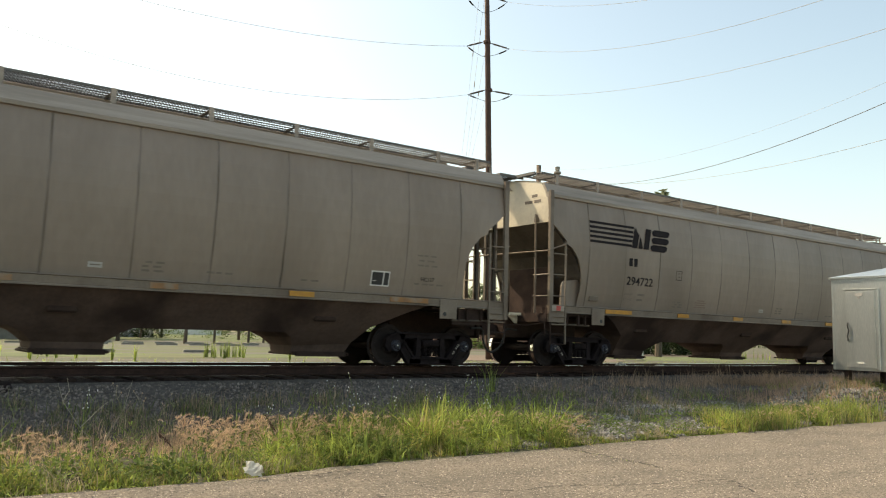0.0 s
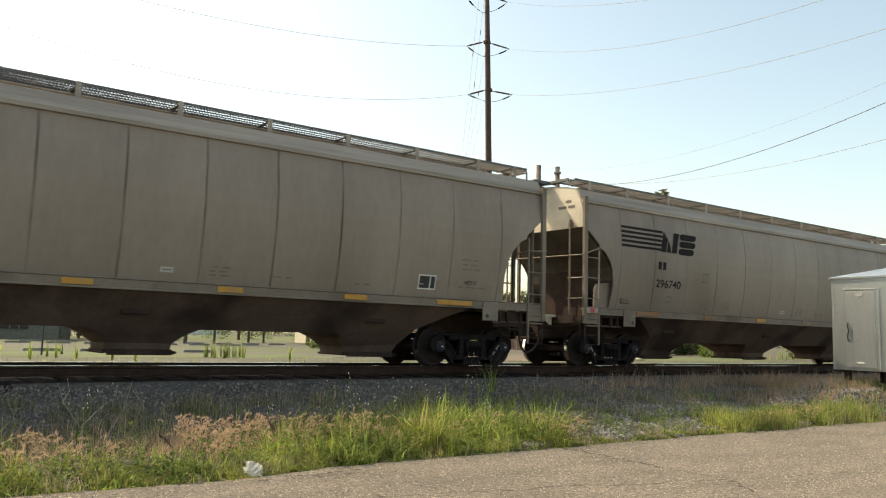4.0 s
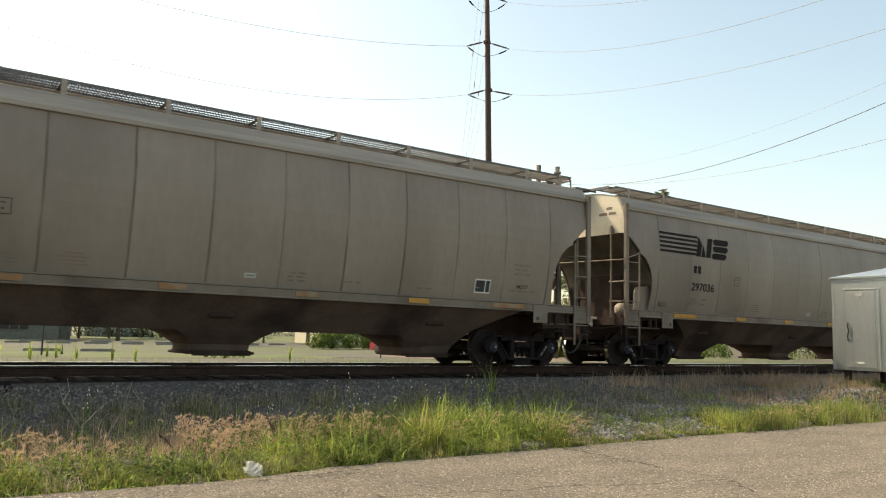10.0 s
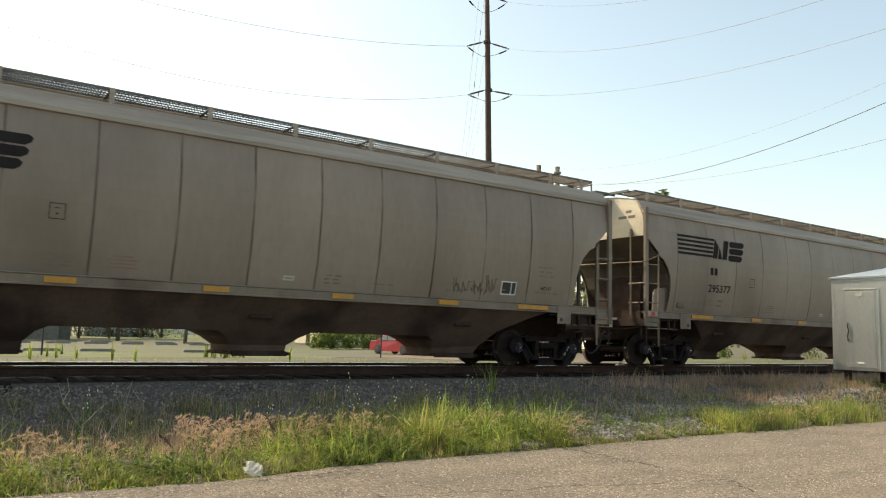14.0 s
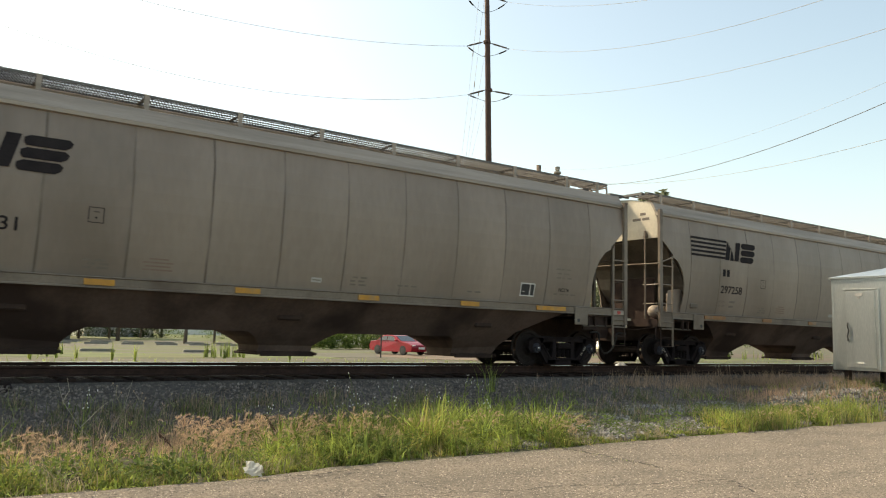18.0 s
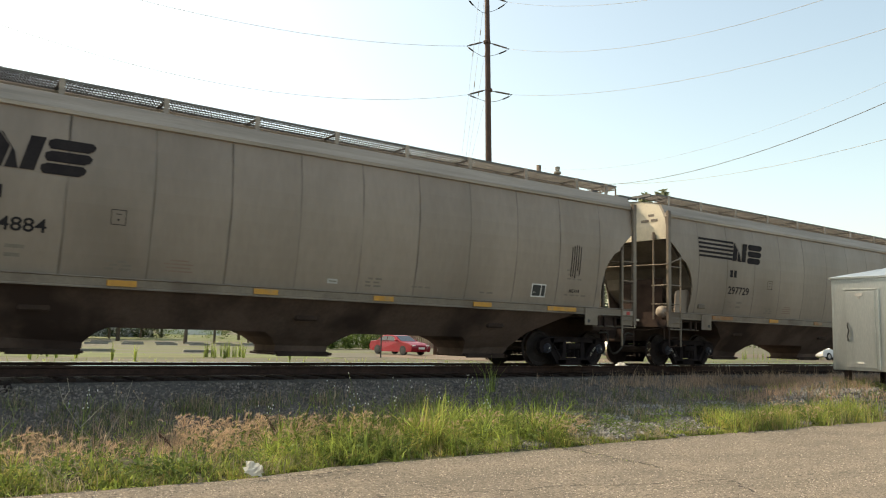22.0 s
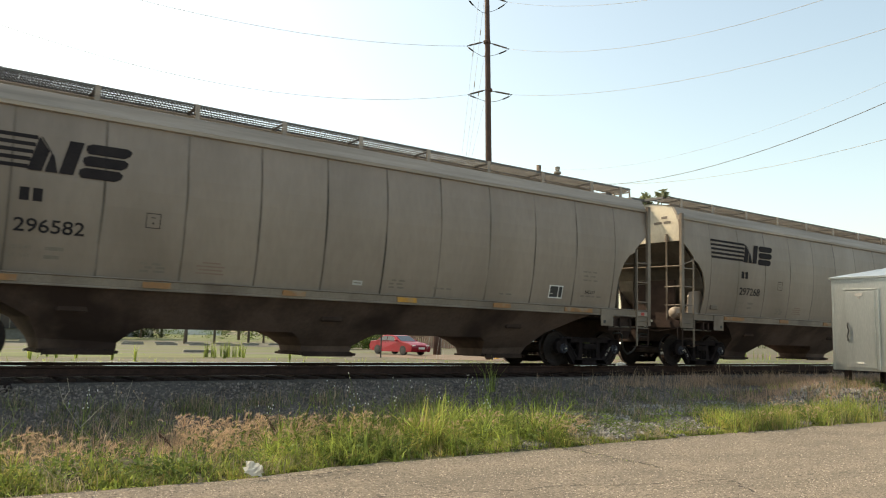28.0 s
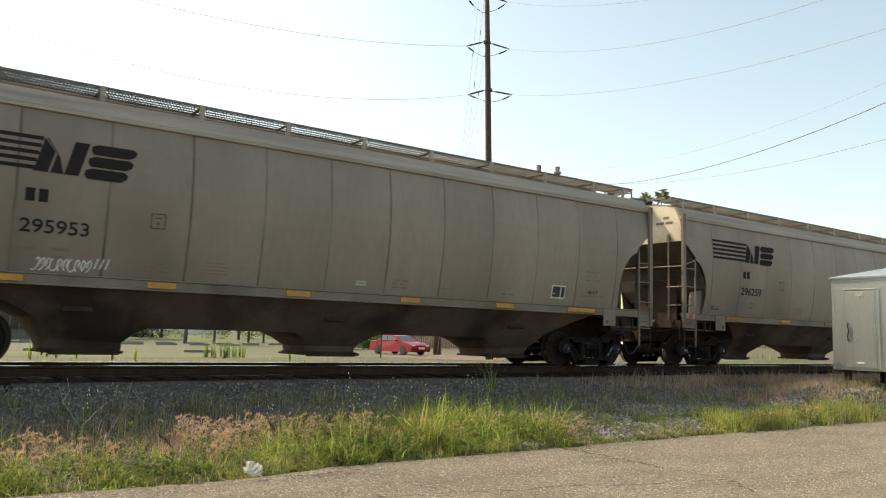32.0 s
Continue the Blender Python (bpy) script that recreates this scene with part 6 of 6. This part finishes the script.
blades("verge_grass", 5600, near_edge, edge_height, 0.0095, GRASSA, "bright green grass growing along the asphalt edge", 1, 1.1, 7)
blades("yellow_grass", 2300, near_edge, edge_height, 0.0085, GRASSY, "yellow-green grass blades in patches on the verge", 37, 1.0, 5)
blades("straw_grass", 1700, near_edge, lambda x, y, r: 0.08 + 0.26 * r.random(len(x)) * clumpy(x, y, 2.2), 0.004, GRASSB, "dry straw-coloured blades among the grass", 11, 0.8, 5)
blades("low_grass", 3400, middle, lambda x, y, r: 0.05 + 0.22 * clumpy(x, y, 1.4) * r.random(len(x)), 0.007, GRASSA, "short green grass on the verge", 2, 0.6, 4)
blades("dry_grass", 900, middle, lambda x, y, r: 0.06 + 0.22 * r.random(len(x)), 0.004, GRASSB, "dry straw-coloured grass on the verge", 3, 0.45, 4)


def long_clumps(rng, n):
    c = rng.integers(0, 80, n)
    g = np.random.default_rng(21)
    cx = np.concatenate([4.4 + 4.8 * g.random(72), 0.2 + 9 * g.random(8)])
    cy = -6.42 + 1.3 * g.random(80)
    return cx[c] + rng.normal(0, 0.07, n), cy[c] + rng.normal(0, 0.06, n)


blades("thatch", 900, lambda g, n: (0.6 + 8.2 * g.random(n), -5.0 + g.normal(0, 0.32, n)), lambda x, y, r: (0.04 + 0.16 * r.random(len(x))) * (clumpy(x, y, 1.9, 2.1) > 0.35), 0.006, GRASSD, "low brown dry thatch at the foot of the ballast", 73, 1.2, 4)
blades("arching_grass", 36, lambda g, n: (g.choice([6.55, 6.8, 7.1, 7.6, 8.0, 8.3, 5.6, 5.2, 9.3], n) + g.normal(0, 0.16, n), -5.35 + g.normal(0, 0.22, n)), lambda x, y, r: 0.25 + 0.30 * r.random(len(x)), 0.017, GRASSA, "long arching green blades in loose tussocks on the verge", 71, 1.3, 9, rows=5)
blades("shoulder_tufts", 60, lambda g, n: (g.choice([9.0, 9.6, 10.3, 10.8, 11.6, 8.6], n) + g.normal(0, 0.2, n), -3.6 + g.normal(0, 0.35, n)), lambda x, y, r: 0.10 + 0.24 * r.random(len(x)), 0.008, GRASSA, "green grass tufts spreading up the ballast slope", 72, 0.8, 8)
blades("long_grass", 300, long_clumps, lambda x, y, r: 0.22 + 0.36 * r.random(len(x)), 0.013, GRASSA, "long arching bright green blades in clumps on the verge", 29, 0.9, 3, rows=5)


def rail_band(rng, n):
    x = 11 + 21 * rng.random(n) ** 0.7
    y = -2.0 + rng.normal(0, 0.25, n) - 0.02 * (x - 12)
    keep = rng.random(n) < (0.05 + 1.0 * clumpy(x, y * 2, 1.1, 1.9)) * np.clip((x - 12) / 5, 0.06, 1)
    return x[keep], y[keep]


def road_clumps(rng, n):
    c = rng.integers(0, 26, n)
    g = np.random.default_rng(5)
    cx, cy = 12.9 + 5 * g.random(26) ** 1.6, -6.5 + 0.7 * g.random(26) ** 1.6
    return cx[c] + rng.normal(0, 0.16, n), np.maximum(cy[c] + rng.normal(0, 0.13, n), -6.85)


def slope_weeds(rng, n):
    c = rng.integers(0, 130, n)
    g = np.random.default_rng(8)
    cx, cy = 0.8 + 20 * g.random(130) ** 1.25, -5.3 + 2.9 * g.random(130) ** 1.3
    return cx[c] + rng.normal(0, 0.22, n), cy[c] + rng.normal(0, 0.16, n)


def broad_leaves():
    """Low leafy weeds: small upturned leaves in loose rosettes."""
    rnd = random.Random(77)
    vs, fs = [], []
    for c in range(520):
        x = -0.8 + 26 * rnd.random() ** 1.3
        y = float(road_edge(x)) + 0.03 + abs(rnd.gauss(0, 0.5)) + (0.5 if rnd.random() < 0.3 else 0)
        z = ground_z(y) + mound(x, y)
        big = rnd.uniform(0.02, 0.05)
        for j in range(rnd.randint(10, 26)):
            a, h, r = rnd.uniform(0, 6.28), rnd.uniform(0.02, 0.24), rnd.uniform(0.01, 0.13)
            p = Vector((x + r * math.cos(a), y + r * math.sin(a), z + h))
            q = Euler((rnd.uniform(-0.7, 0.7), rnd.uniform(-0.9, 0.3), a)).to_matrix()
            k = len(vs)
            vs += [tuple(p + q @ (Vector(v) * big)) for v in ((-0.2, 0, 0), (0.5, -0.45, 0.1), (1.3, 0, -0.1), (0.5, 0.45, 0.1))]
            fs.append((k, k + 1, k + 2, k + 3))
    me = bpy.data.meshes.new("leafy_weeds")
    me.from_pydata(vs, [], fs)
    me.materials.append(LEAFB)
    tagged(new("leafy_weeds", me), "low leafy green weeds among the verge grass", "weeds", kind="stuff")


broad_leaves()


def plume_heads():
    """Feathery nodding heads in loose round clumps: each a spray of fine awns round the tip of a bent stem."""
    rnd = random.Random(31)
    vs, fs = [], []
    roots = ((1.38, -6.1, 0.9), (1.62, -5.45, 0.35), (1.78, -5.8, 0.7), (1.95, -5.9, 0.3), (2.3, -5.7, 0.25), (3.25, -5.45, 1.0), (3.35, -5.6, 1.1), (3.3, -6.2, 0.6), (3.7, -5.65, 0.9), (3.75, -5.3, 0.6), (4.05, -5.5, 1.0),
             (4.45, -5.2, 1.1), (4.75, -5.3, 0.8), (4.8, -5.6, 0.8), (5.2, -5.3, 0.9), (5.4, -5.55, 0.8), (5.5, -5.8, 0.9), (6.4, -5.85, 1.0), (7.7, -5.75, 1.0), (8.4, -5.95, 0.7), (8.44, -6.3, 0.7), (8.75, -6.45, 0.8), (14.6, -6.35, 1.1), (13.6, -6.45, 0.8), (15.5, -6.4, 0.9))
    clumps = [(x, y, w) for x, y, w in roots] + [(rnd.uniform(3.4, 6.8), rnd.uniform(-6.2, -5.3), rnd.uniform(0.3, 0.6)) for c in range(9)]
    for cx, cy, size in clumps:
        w = 0.024 + 0.036 * size
        tall = (0.28 + 0.14 * rnd.random()) * (0.7 + 0.3 * size)
        for i in range(int(38 * size)):
            x, y = cx + rnd.gauss(0, w), cy + rnd.gauss(0, w)
            h = tall * rnd.uniform(0.40, 1.12)
            lx, ly = 0.7 * (x - cx) + rnd.gauss(0.02, 0.04), 0.7 * (y - cy) + rnd.gauss(0, 0.04)
            z = ground_z(y)
            k = len(vs)
            vs += [(x - 0.001, y, z), (x + 0.001, y, z), (x + lx + 0.0008, y + ly, z + h), (x + lx - 0.0008, y + ly, z + h)]
            fs.append((k, k + 1, k + 2, k + 3))
            tip = Vector((x + lx, y + ly, z + h))
            nod = Vector((lx + rnd.gauss(0.02, 0.03), ly + rnd.gauss(0, 0.03), 0.07)).normalized()
            ln = rnd.uniform(0.06, 0.11)
            for j in range(54):
                f = rnd.random()
                c = tip + nod * (ln * f) - Vector((0, 0, 0.5 * ln * f * f))
                d = (nod + Vector((rnd.gauss(0, 0.34), rnd.gauss(0, 0.34), rnd.gauss(0.15, 0.34)))).normalized()
                e = c + d * rnd.uniform(0.022, 0.05)
                q = d.cross(Vector((rnd.gauss(0, 1), rnd.gauss(0, 1), rnd.gauss(0, 1)))).normalized() * rnd.uniform(0.0009, 0.0019)
                k = len(vs)
                vs += [tuple(c - q), tuple(c + q), tuple(e)]
                fs.append((k, k + 1, k + 2))
    me = bpy.data.meshes.new("seed_heads")
    me.from_pydata(vs, [], fs)
    me.materials.append(GRASSC)
    tagged(new("seed_heads", me), "pinkish-tan feathery seed heads nodding above the grass", "grass", kind="stuff")


plume_heads()
def shed_front(rng, n):
    x = np.concatenate([rng.uniform(17.6, 19.95, n // 2), rng.uniform(16.5, 20.5, n // 2)])
    y = np.concatenate([rng.uniform(-6.2, -4.2, n // 2), -3.9 + rng.normal(0, 0.35, n // 2)])
    return x, y


blades("shed_grass", 420, shed_front, lambda x, y, r: 0.10 + 0.22 * r.random(len(x)), 0.005, GRASSD, "rusty dry grass before the shed", 19, 0.4, 4)
blades("foot_grass", 4300, rail_band, lambda x, y, r: 0.10 + 0.27 * r.random(len(x)) * np.clip((x - 9) / 6, 0.3, 1), 0.0045, GRASSD, "reddish dry grass at the foot of the ballast", 6, 0.5, 4)
blades("clump_grass", 900, road_clumps, lambda x, y, r: 0.12 + 0.32 * r.random(len(x)), 0.007, GRASSA, "green grass clumps along the road edge before the shed", 13, 0.5, 4)
blades("clump_yellow", 500, road_clumps, lambda x, y, r: 0.10 + 0.30 * r.random(len(x)), 0.007, GRASSY, "yellow-green grass clumps along the road edge", 44, 0.6, 4)
blades("clump_straw", 300, road_clumps, lambda x, y, r: 0.10 + 0.25 * r.random(len(x)), 0.005, GRASSB, "yellow dry grass clumps along the road edge", 14, 0.5, 4)
blades("pale_straw", 420, lambda g, n: (0.3 + 8.9 * g.random(n), -5.9 + np.abs(g.normal(0, 0.75, n))), lambda x, y, r: 0.08 + 0.24 * r.random(len(x)), 0.0045, GRASSC, "pale tan dry stems among the verge grass", 31, 0.8, 4)
blades("slope_weeds", 2400, slope_weeds, lambda x, y, r: 0.05 + 0.24 * r.random(len(x)) ** 1.5, 0.006, GRASSE, "sparse green weeds on the lower ballast slope", 15, 0.6, 3)
blades("gravel_weeds", 1500, lambda g, n: (9 + 8 * g.random(n), -6.1 + 2.2 * g.random(n)), lambda x, y, r: (0.03 + 0.16 * r.random(len(x)) ** 1.5) * (clumpy(x, y, 3.1, 1.9) > 0.45), 0.006, GRASSE, "low grey-green weeds in patches on the gravel", 57, 0.9, 5)
blades("slope_straw", 900, slope_weeds, lambda x, y, r: 0.08 + 0.24 * r.random(len(x)), 0.004, GRASSD, "sparse rusty dry weeds on the lower ballast slope", 16, 0.5, 3)
blades("lot_grass", 5000, lambda g, n: (g.uniform(-6, 60, n), 4.2 + np.abs(g.normal(0, 6.5, n))), lambda x, y, r: 0.05 + 0.16 * r.random(len(x)), 0.010, GRASSA, "weedy green grass beyond the track", 7, 0.6, 3)
blades("street_reeds", 46, lambda g, n: (g.uniform(60, 80, n), 26.0 + g.normal(0, 0.7, n)), lambda x, y, r: 0.3 + 0.9 * r.random(len(x)) ** 1.4, 0.008, GRASSA, "tall grey-green reeds beside the street", 52, 0.2, 14)
blades("lot_weeds", 16, lambda g, n: (14.6 + g.normal(0, 0.8, n), 22.9 + g.normal(0, 0.5, n)), lambda x, y, r: 0.25 + 0.75 * r.random(len(x)), 0.010, GRASSA, "tall yellow-green weeds in a loose stand at the lot", 48, 0.25, 16)
blades("tall_weeds", 15, lambda g, n: (g.uniform(2, 17, n), g.uniform(18, 26, n)), lambda x, y, r: 0.25 + 0.6 * r.random(len(x)), 0.012, GRASSA, "tall green weeds at the edge of the lot", 8, 0.2, 26)


def weed(x, y, h, seed, dry=False):
    """A tall thin weed: branching stems with small pale heads."""
    rnd = random.Random(seed)
    th = new("weed")
    th.location = (x, y, max(ground_z(y), bed_z(y) if y > -4.3 else -9))
    heads = []
    for i in range(rnd.randint(3, 5)):
        bm = bmesh.new()
        a = rnd.uniform(0, 6.28)
        r = h * rnd.uniform(0.12, 0.45)
        p = Vector((r * math.cos(a), r * math.sin(a), h * rnd.uniform(0.7, 1.05)))
        tube(bm, [(0, 0, -0.02), p * 0.45 + Vector((0, 0, 0.1 * h)), p], 0.004, 4, r2=0.0015)
        heads.append(p)
        for j in range(rnd.choice((0, 0, 1, 2))):
            q = p * rnd.uniform(0.5, 0.9)
            e = q + Vector((rnd.uniform(-0.12, 0.12), rnd.uniform(-0.12, 0.12), rnd.uniform(0.04, 0.16)))
            tube(bm, [q, e], 0.002, 4)
            heads.append(e)
        part("stem", bm, GRASSB if dry else GRASSA, th)
    for p in heads:
        bm = bmesh.new()
        lathe(bm, [(0.002, -0.01), (0.008, 0.0), (0.007, 0.008), (0.002, 0.014)], "z", 6, p)
        part("flower_head", bm, PAPER if not dry else GRASSC, th)
    bm = bmesh.new()
    for i in range(14):
        a, f = rnd.uniform(0, 6.28), rnd.uniform(0.05, 0.6)
        c = Vector((0.05 * math.cos(a), 0.05 * math.sin(a), h * f * 0.6))
        t = c + Vector((0.12 * math.cos(a), 0.12 * math.sin(a), 0.05))
        s = Vector((-math.sin(a), math.cos(a), 0)) * 0.012
        bm.faces.new([bm.verts.new(v) for v in (c, (c + t) / 2 + s + Vector((0, 0, 0.02)), t, (c + t) / 2 - s + Vector((0, 0, 0.02)))])
    part("leaves", bm, GRASSA, th)
    tagged(th, "tall thin weed with small pale flower heads on the verge", "weed", "weeds on the verge")


for i, (x, y, h) in enumerate(((2.3, -4.6, 0.62), (2.8, -4.9, 0.72), (3.4, -4.4, 0.55), (5.6, -5.0, 0.72), (6.0, -5.0, 0.84), (6.5, -4.9, 0.80), (6.85, -5.0, 0.74), (7.3, -4.9, 0.6), (5.9, -5.2, 0.62), (6.3, -5.3, 0.66), (4.5, -5.0, 0.45), (9.2, -3.2, 0.55), (9.5, -3.3, 0.42), (8.0, -5.3, 0.45))):
    weed(x, y, h, 40 + i, i in (1, 2))


def dry_stalk(x, y, z, ends, label):
    """Bare pale stems that rise from one root."""
    th = new("dry_stalk")
    th.location = (x, y, z)
    for pts in ends:
        bm = bmesh.new()
        tube(bm, [(a, b, c) for a, b, c in pts], 0.0042, 5, r2=0.002)
        part("stem", bm, STALK, th)
    tagged(th, label, "weed", "bare stalks on the verge")


def dock_stalk(x, y, h, seed):
    """A rust-brown dried dock: a leaning stem crowded with small seeds."""
    rnd = random.Random(seed)
    th = new("dock_weed")
    th.location = (x, y, ground_z(y))
    bm = bmesh.new()
    tip = Vector((-0.16, 0.02, h))
    tube(bm, [(0, 0, -0.02), (0.0, 0, h * 0.45), tip], 0.005, 5, r2=0.002)
    part("stem", bm, DOCK, th)
    bm = bmesh.new()
    for i in range(90):
        f = rnd.uniform(0.5, 1.0)
        c = Vector((0.0, 0, h * 0.45)).lerp(tip, (f - 0.45) / 0.55) + Vector((rnd.gauss(0, 0.012), rnd.gauss(0, 0.012), rnd.gauss(0, 0.012)))
        lathe(bm, [(0.001, -0.006), (0.006, 0.0), (0.001, 0.006)], "z", 4, c)
    part("seed_spike", bm, DOCK, th)
    tagged(th, "rust-brown dried dock stalk with crowded seeds on the verge", "weed", "dried docks on the verge")


DOCK = mat("dock_brown", (0.11, 0.048, 0.032), (0.07, 0.032, 0.022), rough=0.9, scale=8, bump=0.1)
dock_stalk(4.42, -5.55, 0.42, 3)
dock_stalk(3.05, -5.75, 0.30, 8)
STALK = mat("pale_dead_stem", (0.42, 0.37, 0.29), (0.32, 0.28, 0.21), rough=0.9, scale=8, bump=0.1)
dry_stalk(2.33, -5.2, -0.80, [[(0, 0, 0), (-0.04, 0, 0.16), (-0.20, 0, 0.36), (-0.36, 0, 0.60), (-0.42, 0.02, 0.80)], [(-0.16, 0, 0.30), (0.04, 0.02, 0.50), (0.13, 0.02, 0.58)], [(-0.36, 0, 0.60), (-0.30, 0, 0.72), (-0.33, 0.01, 0.86)]], "bare pale dead stalk leaning over the grass")
dry_stalk(2.30, -5.2, -0.80, [[(0.06, 0, 0.0), (0.20, 0, 0.25), (0.34, 0, 0.50), (0.42, 0.03, 0.82)]], "bare pale dead stalk curving over the grass")


def tuft(rng, n):
    return 10.6 + rng.normal(0, 0.14, n), -2.25 + rng.normal(0, 0.10, n)


blades("rail_tuft", 13, tuft, lambda x, y, r: 0.35 + 0.45 * r.random(len(x)), 0.005, GRASSA, "tall thin grass tuft on the ballast shoulder", 23, 0.25, 3)


def cracks():
    """Dark open cracks in the asphalt."""
    for k, (x0, y0, x1, y1, w) in enumerate(((8.30, -6.62, 8.27, -7.46, 0.065), (8.27, -7.46, 8.17, -8.64, 0.035), (8.17, -8.64, 8.22, -9.49, 0.022), (4.1, -8.4, 6.23, -8.9, 0.016), (6.23, -8.9, 8.2, -9.48, 0.018), (8.2, -9.48, 9.66, -9.77, 0.014), (9.66, -9.77, 13, -11.2, 0.014), (8.22, -9.49, 7.71, -10.1, 0.03), (3.95, -7.09, 4.83, -6.98, 0.028), (3.9, -7.22, 4.7, -7.16, 0.020), (4.2, -7.32, 5.3, -7.25, 0.012), (4.0, -7.94, 3.8, -8.6, 0.014), (14.66, -6.85, 14.14, -7.59, 0.035), (12.6, -6.75, 13.6, -6.8, 0.018), (9.4, -6.9, 9.9, -7.0, 0.02), (14.3, -6.58, 14.9, -6.66, 0.06), (10.6, -6.72, 11.6, -6.78, 0.014))):
        bm = bmesh.new()
        n = 26
        L, R = [], []
        dx, dy = x1 - x0, y1 - y0
        ln = math.hypot(dx, dy)
        nx, ny = -dy / ln, dx / ln
        for i in range(n + 1):
            f = i / n
            j = 0.10 * noise.noise((f * 6, k * 3.1, 0)) + 0.03 * noise.noise((f * 25, k * 3.1, 5))
            ww = w * max(0.12, 0.35 + 1.6 * noise.noise((f * 13, k, 9))) * (1 if 0 < i < n else 0.1)
            cx, cy = x0 + dx * f + nx * j, y0 + dy * f + ny * j
            L.append(bm.verts.new((cx - nx * ww, cy - ny * ww, -0.8965)))
            R.append(bm.verts.new((cx + nx * ww, cy + ny * ww, -0.8965)))
        for i in range(n):
            bm.faces.new((L[i], R[i], R[i + 1], L[i + 1]))
        tagged(link("crack", bm, TAR), "dark crack in the worn asphalt", "crack", "cracks in the road", "structure")


cracks()


def seam_grass(rng, n):
    f = rng.random(n)
    return 8.29 - 0.08 * f + rng.normal(0, 0.025, n), -6.7 - 1.6 * f ** 1.4


blades("seam_grass", 110, seam_grass, lambda x, y, r: 0.035 + 0.03 * r.random(len(x)), 0.005, GRASSA, "short green grass growing out of a road crack", 17, 0.8, 4)


# ---- what moves ----
def motions():
    for k, c in CARS:
        walk(c, [(t, pose(travel(t) + k * CAR_L, 0, 0)) for t in range(33)])
        for w in [o for o in c.children_recursive if o.name.startswith("wheelset")]:
            x, y, z = w.location
            rows = []
            for i in range(481):
                t = i / 15
                a = (travel(t) - travel(0)) / 0.425 + k
                rows.append((t, Matrix.Translation((x, y, z)) @ Matrix.Rotation(a, 4, 'Y')))
            walk(w, rows)
    walk(SUV, [(0, pose(205, 27.0, -0.652, 0, 0, 180)), (11, pose(140, 26.4, -0.652, 0, 0, 180)), (20, pose(87.5, 25.6, -0.652, 0, 0, 180)), (22, pose(77.2, 25.9, -0.652, 0, 0, 171)), (24.2, pose(65.8, 29.2, -0.652, 0, 0, 162)), (29.3, pose(41.6, 37.7, -0.652, 0, 0, 160.5)), (31.6, pose(31.7, 41.3, -0.652, 0, 0, 160.5)), (32, pose(30.1, 41.9, -0.652, 0, 0, 160.5))])


motions()
